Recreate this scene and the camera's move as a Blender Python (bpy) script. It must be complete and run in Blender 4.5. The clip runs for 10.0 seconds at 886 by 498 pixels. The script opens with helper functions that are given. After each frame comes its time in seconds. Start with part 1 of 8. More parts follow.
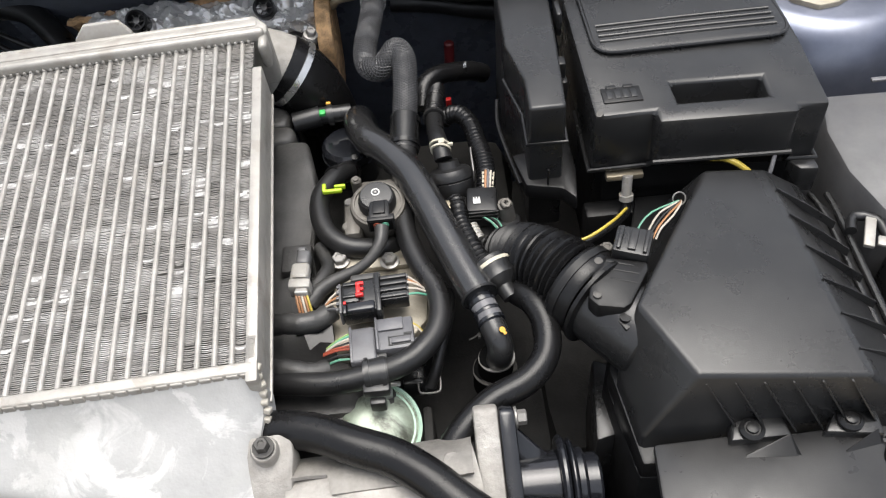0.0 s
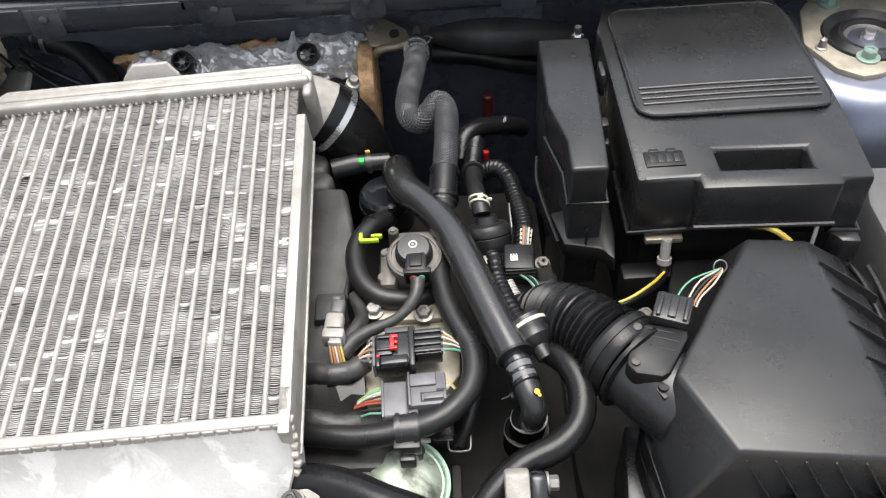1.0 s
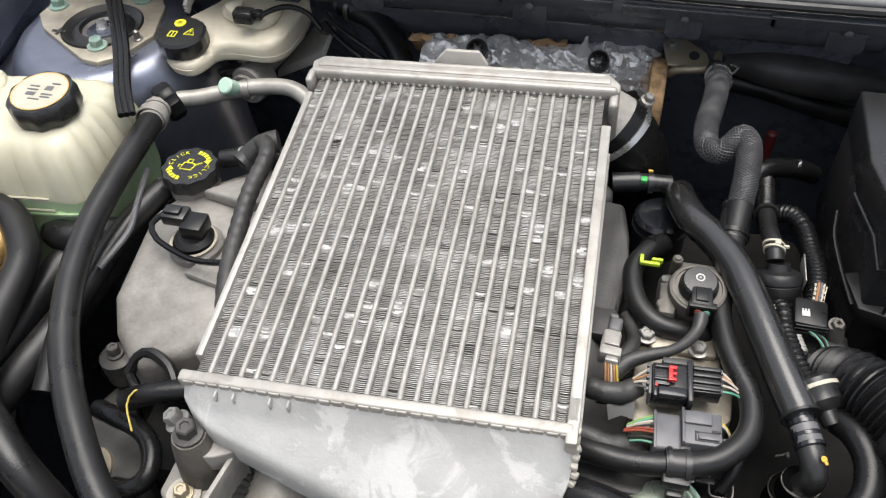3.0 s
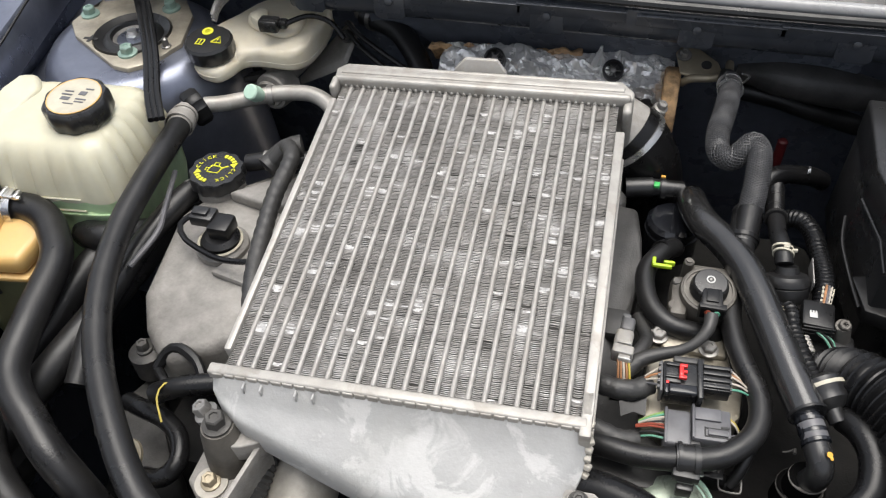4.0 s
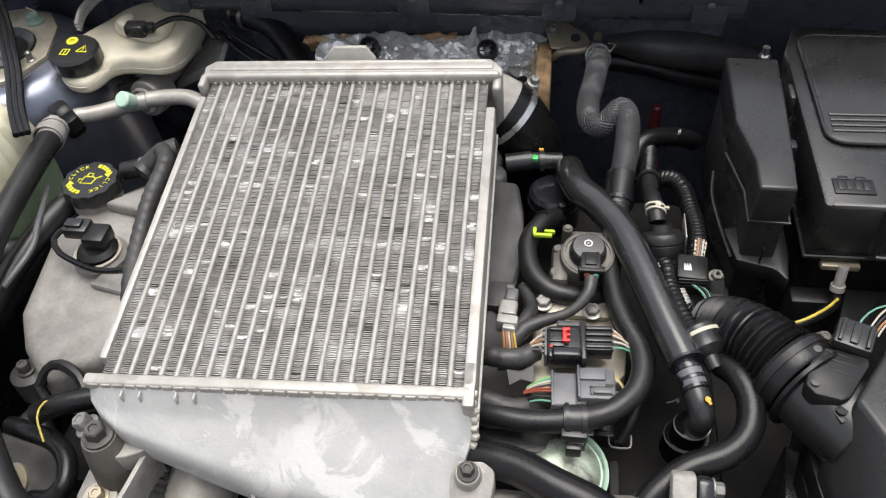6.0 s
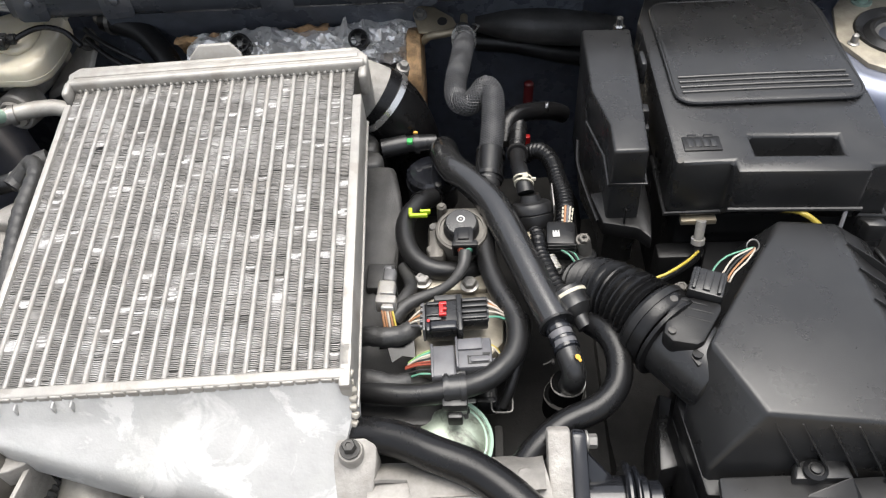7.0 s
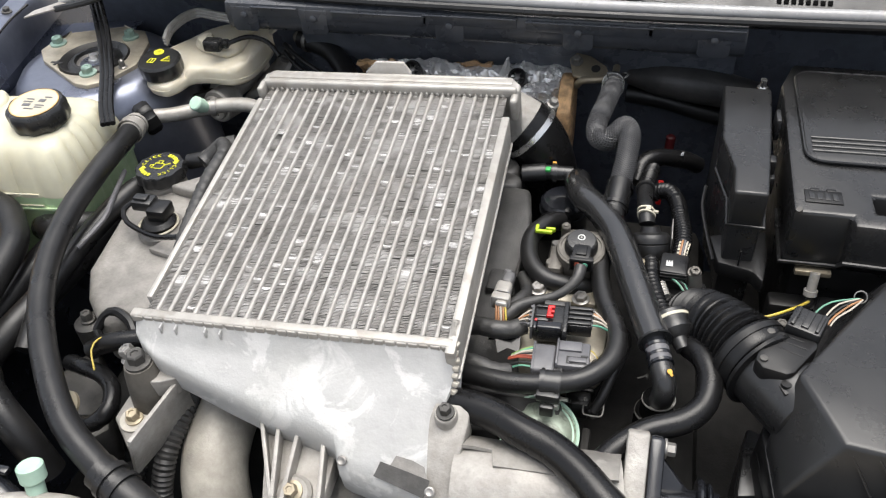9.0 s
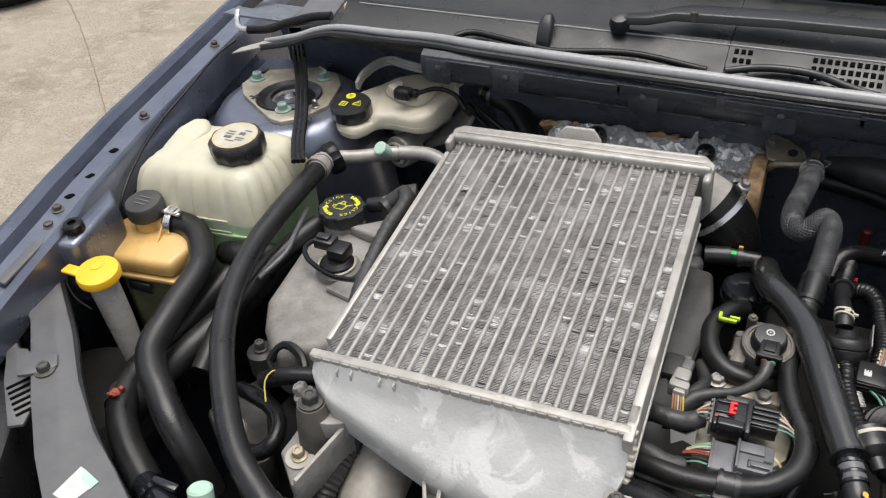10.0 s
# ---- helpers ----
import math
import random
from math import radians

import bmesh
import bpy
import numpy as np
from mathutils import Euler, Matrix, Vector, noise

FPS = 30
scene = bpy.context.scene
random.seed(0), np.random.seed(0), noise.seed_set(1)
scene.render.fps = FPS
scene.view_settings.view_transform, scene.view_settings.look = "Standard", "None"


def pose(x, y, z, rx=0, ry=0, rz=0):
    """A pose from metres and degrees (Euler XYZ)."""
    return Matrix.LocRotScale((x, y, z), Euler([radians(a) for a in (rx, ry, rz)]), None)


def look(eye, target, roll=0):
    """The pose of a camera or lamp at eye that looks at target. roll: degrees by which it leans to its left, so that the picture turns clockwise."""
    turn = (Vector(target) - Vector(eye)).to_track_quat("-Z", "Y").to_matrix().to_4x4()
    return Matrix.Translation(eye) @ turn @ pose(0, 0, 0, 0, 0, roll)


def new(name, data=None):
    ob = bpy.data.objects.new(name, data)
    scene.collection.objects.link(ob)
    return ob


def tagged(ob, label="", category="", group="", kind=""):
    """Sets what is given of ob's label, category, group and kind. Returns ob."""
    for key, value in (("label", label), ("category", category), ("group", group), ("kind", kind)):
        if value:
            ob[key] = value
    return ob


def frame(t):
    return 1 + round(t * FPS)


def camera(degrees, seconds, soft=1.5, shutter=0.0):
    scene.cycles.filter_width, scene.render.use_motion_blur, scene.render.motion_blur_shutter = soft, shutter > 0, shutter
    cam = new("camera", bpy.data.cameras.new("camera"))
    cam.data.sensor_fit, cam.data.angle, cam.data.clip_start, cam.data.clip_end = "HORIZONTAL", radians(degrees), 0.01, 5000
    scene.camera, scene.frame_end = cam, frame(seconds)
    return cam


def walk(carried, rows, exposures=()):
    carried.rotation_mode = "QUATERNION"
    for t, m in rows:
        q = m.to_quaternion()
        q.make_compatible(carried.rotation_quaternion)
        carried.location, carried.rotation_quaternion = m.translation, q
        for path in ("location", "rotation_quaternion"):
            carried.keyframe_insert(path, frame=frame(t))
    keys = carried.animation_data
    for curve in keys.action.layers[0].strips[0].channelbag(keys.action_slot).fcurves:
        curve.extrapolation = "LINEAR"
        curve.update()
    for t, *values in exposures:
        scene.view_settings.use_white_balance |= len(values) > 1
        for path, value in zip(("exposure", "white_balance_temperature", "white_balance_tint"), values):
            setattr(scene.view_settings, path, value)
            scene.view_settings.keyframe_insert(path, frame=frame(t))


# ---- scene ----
cam = camera(55.7, 10.0, soft=1.2)
PATH = [
    (0, (0.033, 0.121, 1.382), (0.017, 1.417, -0.141), -6.4),
    (0.5, (0.031, 0.131, 1.391), (0.03, 1.473, -0.092), -4.6),
    (1, (0.017, 0.134, 1.39), (-0.029, 1.499, -0.07), -4.6),
    (1.5, (0.002, 0.136, 1.395), (-0.094, 1.501, -0.064), -5.0),
    (2, (-0.025, 0.138, 1.398), (-0.193, 1.504, -0.053), -4.9),
    (2.5, (-0.055, 0.134, 1.397), (-0.309, 1.486, -0.054), -3.9),
    (3, (-0.106, 0.132, 1.409), (-0.476, 1.447, -0.052), -3.3),
    (4.3, (-0.105, 0.107, 1.424), (-0.508, 1.441, -0.011), -3.6),
    (4.5, (-0.102, 0.108, 1.424), (-0.493, 1.457, 0.0), -3.7),
    (5, (-0.103, 0.108, 1.424), (-0.47, 1.475, 0.012), -3.4),
    (5.5, (-0.087, 0.108, 1.419), (-0.418, 1.475, -0.002), -3.9),
    (6, (-0.059, 0.106, 1.408), (-0.306, 1.464, -0.039), -4.2),
    (6.2, (-0.048, 0.105, 1.408), (-0.248, 1.457, -0.052), -4.1),
    (7.5, (0.023, 0.075, 1.415), (-0.047, 1.432, -0.052), -4.6),
    (8, (0.057, 0.046, 1.419), (-0.043, 1.418, -0.033), -5.7),
    (8.5, (0.063, 0.003, 1.409), (-0.147, 1.414, 0.007), -5.3),
    (9, (0.024, -0.003, 1.412), (-0.413, 1.438, 0.096), -4.7),
    (9.5, (-0.017, 0.006, 1.419), (-0.671, 1.424, 0.17), -5.0),
    (10, (-0.031, 0.0, 1.428), (-0.764, 1.405, 0.207), -4.8),
]
walk(cam, [(t, look(eye, target, roll)) for t, eye, target, roll in PATH], exposures=[(0.0, 0.90), (0.5, 1.12), (1.0, 1.10), (1.5, 1.05), (2.5, 0.82), (4.5, 0.60), (5.5, 0.63), (7.5, 1.07), (8.5, 1.0), (9.0, 0.87), (10.0, 0.46)])

# ---------------------------------------------------------------- light
world = bpy.data.worlds.new("sky")
scene.world = world
world.use_nodes = True
wn = world.node_tree
sky = wn.nodes.new("ShaderNodeTexSky")
sky.sky_type = 'NISHITA'
sky.sun_disc = False
sky.sun_elevation = radians(85.5)
sky.sun_rotation = radians(20.5)
sky.air_density, sky.dust_density, sky.ozone_density = 1.0, 4.0, 1.0
bg = wn.nodes["Background"]
haze = wn.nodes.new("ShaderNodeHueSaturation")
haze.inputs["Saturation"].default_value = 0.38
wn.links.new(sky.outputs[0], haze.inputs["Color"])
wn.links.new(haze.outputs[0], bg.inputs[0])
bg.inputs[1].default_value = 0.15
sun = new("sun", bpy.data.lights.new("sun", 'SUN'))
sun.data.energy = 1.85
sun.data.angle = radians(52)
sun.data.color = (1.0, 0.965, 0.905)
sun.matrix_world = look((0.06, 0.16, 2.2), (0, 0, 0))

# ---------------------------------------------------------------- materials
def rgb(c):
    return (c[0], c[1], c[2], 1.0)


def surface(name, base, rough=0.5, metal=0.0, var=0.25, scale=60.0, dust=None, dust_amt=0.0, dust_scale=14.0,
            bump=0.15, bump_scale=400.0, spec=0.5, coat=0.0, sub=0.0, rough_var=0.15, stain=None, stain_amt=0.0, stain_scale=25.0,
            trans=0.0, island=0.0, edge=0.10, pale=None, pale_amt=0.0, pale_scale=30.0):
    """A surface with fine grain, blotches and a film of dust; sizes are per metre."""
    m = bpy.data.materials.new(name)
    m.use_nodes = True
    nt = m.node_tree
    N, L = nt.nodes, nt.links
    b = N["Principled BSDF"]
    tc = N.new("ShaderNodeTexCoord")

    def tex(sc, detail=4.0, rough_=0.6, dist=0.0):
        n = N.new("ShaderNodeTexNoise")
        n.inputs["Scale"].default_value = sc
        n.inputs["Detail"].default_value = detail
        n.inputs["Roughness"].default_value = rough_
        n.inputs["Distortion"].default_value = dist
        L.new(tc.outputs["Object"], n.inputs["Vector"])
        return n.outputs["Fac"]

    def ramp(fac, lo, hi):
        r = N.new("ShaderNodeMapRange")
        r.inputs["From Min"].default_value, r.inputs["From Max"].default_value = lo, hi
        r.clamp = True
        L.new(fac, r.inputs["Value"])
        return r.outputs[0]

    def scaled(fac, k):
        r = N.new("ShaderNodeMath")
        r.operation = 'MULTIPLY'
        L.new(fac, r.inputs[0])
        r.inputs[1].default_value = k
        return r.outputs[0]

    def mix(a, bcol, fac):
        n = N.new("ShaderNodeMix")
        n.data_type = 'RGBA'
        if isinstance(a, tuple):
            n.inputs["A"].default_value = a
        else:
            L.new(a, n.inputs["A"])
        n.inputs["B"].default_value = bcol
        L.new(fac, n.inputs["Factor"])
        return n.outputs["Result"]

    grain = tex(scale)
    dark = tuple(c * (1 - var) for c in base)
    col = mix(rgb(tuple(min(1, c * (1 + var * 0.5)) for c in base)), rgb(dark), ramp(grain, 0.35, 0.7))
    if stain:
        col = mix(col, rgb(stain), scaled(ramp(tex(stain_scale, 6.0, 0.65, 0.6), 0.555 - edge / 2, 0.555 + edge / 2), stain_amt))
    if pale:
        col = mix(col, rgb(pale), scaled(ramp(tex(pale_scale, 3.0, 0.5, 0.3), 0.52, 0.66), pale_amt))
    if dust:
        col = mix(col, rgb(dust), scaled(ramp(tex(dust_scale, 5.0, 0.7), 0.38, 0.75), dust_amt))
    if island:
        g = N.new("ShaderNodeNewGeometry")
        col = mix(col, rgb(tuple(c * (1 - island) for c in base)), g.outputs["Random Per Island"])
    L.new(col, b.inputs["Base Color"])
    b.inputs["Metallic"].default_value = metal
    rr = N.new("ShaderNodeMapRange")
    L.new(tex(scale * 0.4, 5.0), rr.inputs["Value"])
    rr.inputs["From Min"].default_value, rr.inputs["From Max"].default_value = 0.3, 0.7
    rr.inputs["To Min"].default_value = max(0.03, rough - rough_var)
    rr.inputs["To Max"].default_value = min(1.0, rough + rough_var)
    L.new(rr.outputs[0], b.inputs["Roughness"])
    b.inputs["Specular IOR Level"].default_value = spec
    b.inputs["Coat Weight"].default_value = coat
    b.inputs["Coat Roughness"].default_value = 0.08
    b.inputs["Transmission Weight"].default_value = trans
    if sub:
        b.inputs["Subsurface Weight"].default_value = sub
        b.inputs["Subsurface Radius"].default_value = (0.02, 0.018, 0.012)
    if bump:
        bn = N.new("ShaderNodeBump")
        bn.inputs["Strength"].default_value = bump
        bn.inputs["Distance"].default_value = 0.001
        L.new(tex(bump_scale, 3.0), bn.inputs["Height"])
        L.new(bn.outputs[0], b.inputs["Normal"])
    return m


DUST = (0.36, 0.34, 0.31)
M = dict(
    plastic=surface("black_plastic", (0.014, 0.0142, 0.0148), 0.29, var=0.15, dust=DUST, dust_amt=0.022, bump=0.09, bump_scale=900, rough_var=0.06, spec=0.5),
    plastic_dull=surface("dull_black_plastic", (0.007, 0.007, 0.0075), 0.38, dust=DUST, dust_amt=0.02, bump=0.1, spec=0.35),
    plastic_dust=surface("dusty_dark_plastic", (0.030, 0.0295, 0.029), 0.48, dust=(0.24, 0.228, 0.21), dust_amt=0.18, dust_scale=22, bump=0.3),
    plastic_grey=surface("grey_plastic", (0.10, 0.10, 0.108), 0.42, dust=DUST, dust_amt=0.12, bump=0.1),
    cowl=surface("dark_grey_cowl_plastic", (0.0135, 0.014, 0.0155), 0.36, var=0.1, dust=DUST, dust_amt=0.02, bump=0.2, bump_scale=900),
    # rubber greyed so that the sky's sheen is in its colour
    seal=surface("seal_rubber_sheen", (0.27, 0.27, 0.272), 0.24, var=0.1, dust=DUST, dust_amt=0.12, bump=0.03),
    slate=surface("slate_grey_plastic", (0.088, 0.088, 0.091), 0.42, var=0.1, dust=DUST, dust_amt=0.14, bump=0.2, bump_scale=900),
    rubber=surface("black_rubber", (0.006, 0.006, 0.0065), 0.27, var=0.2, spec=0.3, dust=DUST, dust_amt=0.014, dust_scale=30, bump=0.12, rough_var=0.08),
    pipe_black=surface("moulded_black_pipe", (0.014, 0.014, 0.0145), 0.25, coat=0.35, var=0.15, spec=0.7, dust=DUST, dust_amt=0.02, bump=0.08, rough_var=0.06),
    rubber_dust=surface("dusty_rubber", (0.0095, 0.0095, 0.010), 0.36, spec=0.42, dust=DUST, dust_amt=0.026, dust_scale=25, bump=0.2),
    gloss=surface("glossy_black_plastic", (0.008, 0.009, 0.012), 0.18, var=0.1, bump=0.03, dust=DUST, dust_amt=0.02, spec=0.6),
    braid=surface("braided_sleeve", (0.006, 0.006, 0.0065), 0.55, dust=DUST, dust_amt=0.015, bump=0.3, bump_scale=700),
    yarn=surface("sleeve_yarn", (0.048, 0.048, 0.050), 0.5, var=0.3, scale=200, bump=0.0),
    # dead black, painted as the shade inside slots, holes and sockets
    shade_black=surface("painted_shade_black", (0.006, 0.006, 0.006), 0.9, var=0.0, bump=0.0, spec=0.0),
    tape=surface("cloth_tape", (0.021, 0.021, 0.021), 0.5, dust=DUST, dust_amt=0.10, dust_scale=30, bump=0.5, bump_scale=250),
    tank=surface("cast_aluminium", (0.365, 0.363, 0.355), 0.5, metal=0.12, var=0.10, scale=35, dust=(0.50, 0.497, 0.487), dust_amt=0.35, dust_scale=30, bump=0.35, bump_scale=260, stain=(0.52, 0.515, 0.50), stain_amt=0.85, stain_scale=19, edge=0.05, pale=(0.34, 0.338, 0.32), pale_amt=0.5, pale_scale=20),
    alu=surface("aluminium", (0.37, 0.355, 0.33), 0.45, metal=0.3, var=0.15, dust=(0.31, 0.29, 0.255), dust_amt=0.6, dust_scale=40, bump=0.25, stain=(0.235, 0.215, 0.185), stain_amt=0.6, stain_scale=25),
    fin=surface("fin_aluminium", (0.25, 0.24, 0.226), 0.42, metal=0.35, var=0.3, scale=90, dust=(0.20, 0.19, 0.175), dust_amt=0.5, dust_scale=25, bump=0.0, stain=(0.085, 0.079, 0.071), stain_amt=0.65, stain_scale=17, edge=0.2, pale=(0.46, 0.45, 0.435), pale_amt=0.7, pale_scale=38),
    # clean bent folds, brightened to carry their glint of the sky
    fin_glint=surface("glint_fin_aluminium", (0.53, 0.52, 0.505), 0.38, metal=0.3, var=0.5, scale=260, bump=0.0),
    # near-black that paints the shade in the fin gaps
    fin_gap_shade=surface("fin_gap_dark", (0.05, 0.048, 0.045), 0.6, metal=0.2, var=0.3, scale=60, bump=0.0),
    tube=surface("tube_aluminium", (0.345, 0.334, 0.314), 0.5, metal=0.25, var=0.2, scale=90, dust=(0.30, 0.284, 0.256), dust_amt=0.6, dust_scale=30, bump=0.1, stain=(0.23, 0.214, 0.19), stain_amt=0.7, stain_scale=14, edge=0.2),
    cast=surface("dirty_cast_aluminium", (0.27, 0.256, 0.235), 0.55, metal=0.2, var=0.18, scale=35, dust=(0.06, 0.056, 0.051), dust_amt=0.85, dust_scale=15, bump=0.45, bump_scale=300, stain=(0.33, 0.315, 0.29), stain_amt=0.5, stain_scale=12, edge=0.2),
    beige=surface("beige_painted_metal", (0.42, 0.395, 0.345), 0.5, metal=0.1, var=0.15, scale=50, dust=(0.24, 0.215, 0.18), dust_amt=0.6, dust_scale=25, bump=0.3),
    tan_metal=surface("dirty_tan_metal", (0.40, 0.36, 0.285), 0.45, metal=0.3, var=0.25, scale=40, dust=(0.17, 0.155, 0.13), dust_amt=0.75, dust_scale=28, bump=0.25),
    rail_black=surface("black_primer", (0.030, 0.034, 0.042), 0.30, var=0.2, dust=DUST, dust_amt=0.03, bump=0.05, spec=0.5),
    # black plastic slightly lightened, its sheen put into the colour
    plastic_sheen=surface("black_plastic_sheen", (0.016, 0.016, 0.0165), 0.34, var=0.15, dust=DUST, dust_amt=0.04, bump=0.07, bump_scale=900),
    cast_light=surface("light_cast_aluminium", (0.345, 0.33, 0.305), 0.6, metal=0.2, var=0.25, scale=40, dust=(0.15, 0.135, 0.12), dust_amt=0.7, dust_scale=28, bump=0.6, bump_scale=300, stain=(0.42, 0.405, 0.38), stain_amt=0.6, stain_scale=14),
    steel=surface("steel", (0.30, 0.29, 0.275), 0.42, metal=0.65, var=0.3, dust=(0.13, 0.12, 0.11), dust_amt=0.5, bump=0.15),
    bright=surface("bright_steel", (0.75, 0.75, 0.74), 0.28, metal=0.95, var=0.15, bump=0.05),
    zinc=surface("passivated_zinc", (0.38, 0.325, 0.23), 0.42, metal=0.5, var=0.25, scale=40, dust=(0.20, 0.175, 0.14), dust_amt=0.8, dust_scale=22, bump=0.2),
    cast_dark=surface("oily_cast_metal", (0.125, 0.115, 0.100), 0.5, metal=0.3, var=0.25, scale=40, dust=(0.04, 0.037, 0.032), dust_amt=0.7, dust_scale=30, bump=0.4, bump_scale=300),
    dark_metal=surface("dark_metal", (0.06, 0.058, 0.055), 0.55, metal=0.5, dust=DUST, dust_amt=0.25, bump=0.3),
    grime=surface("grimy_black", (0.017, 0.0168, 0.0165), 0.7, spec=0.12, dust=(0.05, 0.047, 0.043), dust_amt=0.4, bump=0.4),
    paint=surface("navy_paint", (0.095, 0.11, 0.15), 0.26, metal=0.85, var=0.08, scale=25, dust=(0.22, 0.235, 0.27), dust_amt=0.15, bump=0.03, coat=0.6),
    # the body's navy again, paler: skylight put into the colour
    paint_lit=surface("navy_paint_lit", (0.15, 0.165, 0.215), 0.34, metal=0.75, var=0.08, scale=25, dust=(0.36, 0.37, 0.41), dust_amt=0.3, bump=0.04, coat=0.3),
    # body navy for the bay's dim walls, missing light put into its tone
    paint_recess=surface("navy_paint_recess", (0.115, 0.128, 0.158), 0.32, metal=0.05, var=0.2, dust=DUST, dust_amt=0.05, bump=0.05, spec=0.5),
    cream=surface("cream_plastic", (0.51, 0.49, 0.375), 0.4, var=0.12, scale=20, dust=(0.47, 0.42, 0.29), dust_amt=0.35, bump=0.08, sub=0.25),
    coolant=surface("green_coolant_plastic", (0.42, 0.56, 0.34), 0.35, var=0.15, scale=20, bump=0.05, sub=0.25),
    brake_cream=surface("aged_cream_plastic", (0.60, 0.565, 0.47), 0.38, var=0.08, scale=20, dust=(0.40, 0.32, 0.19), dust_amt=0.45, dust_scale=9, bump=0.08, sub=0.25, stain=(0.46, 0.40, 0.28), stain_amt=0.5, stain_scale=14, edge=0.2),
    fluid=surface("clouded_plastic", (0.30, 0.31, 0.17), 0.4, var=0.15, scale=20, dust=(0.16, 0.14, 0.10), dust_amt=0.6, bump=0.05, sub=0.2),
    amber=surface("amber_plastic", (0.60, 0.38, 0.13), 0.35, var=0.12, scale=20, dust=(0.45, 0.33, 0.18), dust_amt=0.4, bump=0.05, sub=0.2),
    yellow=surface("yellow_plastic", (0.85, 0.46, 0.02), 0.4, var=0.06, bump=0.05),
    mint=surface("mint_plastic", (0.37, 0.55, 0.44), 0.45, var=0.12, bump=0.05, dust=(0.5, 0.55, 0.48), dust_amt=0.3),
    sage=surface("sage_passivated_steel", (0.36, 0.42, 0.34), 0.4, metal=0.25, var=0.12, scale=30, dust=(0.10, 0.10, 0.08), dust_amt=0.6, dust_scale=45, bump=0.1, stain=(0.06, 0.058, 0.05), stain_amt=0.85, stain_scale=34, edge=0.12),
    lime=surface("lime_plastic", (0.42, 0.60, 0.02), 0.4, var=0.15, bump=0.0),
    green=surface("green_mark", (0.05, 0.42, 0.10), 0.4, var=0.05, bump=0.0),
    red=surface("red_plastic", (0.65, 0.02, 0.02), 0.4, var=0.1, bump=0.0),
    white=surface("white_plastic", (0.52, 0.52, 0.50), 0.5, var=0.10, bump=0.05, dust=(0.36, 0.35, 0.33), dust_amt=0.4),
    ivory=surface("ivory_plastic", (0.46, 0.43, 0.34), 0.5, var=0.12, bump=0.05, dust=(0.28, 0.25, 0.2), dust_amt=0.4, dust_scale=40),
    orange=surface("orange_mark", (0.72, 0.38, 0.05), 0.5, var=0.3, scale=300, bump=0.0),
    ink_yellow=surface("yellow_print", (0.68, 0.66, 0.03), 0.6, var=0.1, bump=0.0),
    ink_black=surface("black_print", (0.02, 0.02, 0.02), 0.6, var=0.1, bump=0.0),
    clear=surface("clouded_clear_plastic", (0.33, 0.32, 0.30), 0.35, var=0.15, scale=120, bump=0.05, dust=(0.2, 0.17, 0.14), dust_amt=0.5, sub=0.2),
    wadding=surface("burnt_wadding", (0.60, 0.38, 0.19), 0.9, var=0.5, scale=120, dust=(0.36, 0.24, 0.18), dust_amt=0.6, bump=1.0, bump_scale=500),
    foil=surface("foil", (0.95, 0.935, 0.91), 0.27, metal=0.42, var=0.03, bump=0.15, bump_scale=220, spec=0.8, rough_var=0.08),
    wire_yellow=surface("yellow_wire", (0.55, 0.42, 0.05), 0.45, var=0.15, bump=0.0, dust=(0.2,0.17,0.1), dust_amt=0.6),
    wire_lime=surface("light_green_wire", (0.22, 0.36, 0.10), 0.45, var=0.1, bump=0.0, dust=(0.2, 0.2, 0.15), dust_amt=0.4),
    wire_green=surface("green_wire", (0.10, 0.34, 0.23), 0.45, var=0.1, bump=0.0, dust=(0.2,0.2,0.17), dust_amt=0.5),
    wire_white=surface("white_wire", (0.50, 0.45, 0.38), 0.45, var=0.1, bump=0.0, dust=(0.25,0.22,0.18), dust_amt=0.5),
    wire_brown=surface("brown_wire", (0.34, 0.165, 0.075), 0.45, var=0.1, bump=0.0),
    deep_red=surface("dark_red_plastic", (0.085, 0.007, 0.009), 0.5, var=0.2, bump=0.0),
    wire_red=surface("rust_red_plastic", (0.26, 0.055, 0.03), 0.45, var=0.2, bump=0.0),
    concrete=surface("concrete", (0.275, 0.236, 0.182), 0.85, var=0.5, scale=110, pale=(0.36, 0.32, 0.255), pale_amt=0.55, pale_scale=16, dust=(0.345, 0.30, 0.235), dust_amt=0.7, dust_scale=2.6, bump=0.7, bump_scale=70, stain=(0.165, 0.135, 0.096), stain_amt=0.7, stain_scale=4.0, edge=0.14),
    nut_green=surface("green_passivated_steel", (0.25, 0.36, 0.31), 0.38, metal=0.35, var=0.2, scale=60, dust=(0.32, 0.33, 0.29), dust_amt=0.4, bump=0.05),
    rust=surface("rusty_crack", (0.22, 0.16, 0.105), 0.9, var=0.5, scale=8, bump=0.5, dust=(0.33, 0.28, 0.21), dust_amt=0.9, dust_scale=3),
    glass=surface("windscreen", (0.02, 0.025, 0.028), 0.06, var=0.05, bump=0.0, spec=0.6, rough_var=0.02),
)

# ---------------------------------------------------------------- mesh helpers
def V(*a):
    return Vector(a)


def merge(*bms):
    """All the given meshes in one."""
    out = bmesh.new()
    for b in bms:
        me = bpy.data.meshes.new("tmp")
        b.to_mesh(me)
        b.free()
        out.from_mesh(me)
        bpy.data.meshes.remove(me)
    return out


def moved(bm, m):
    bmesh.ops.transform(bm, matrix=m, verts=bm.verts)
    return bm


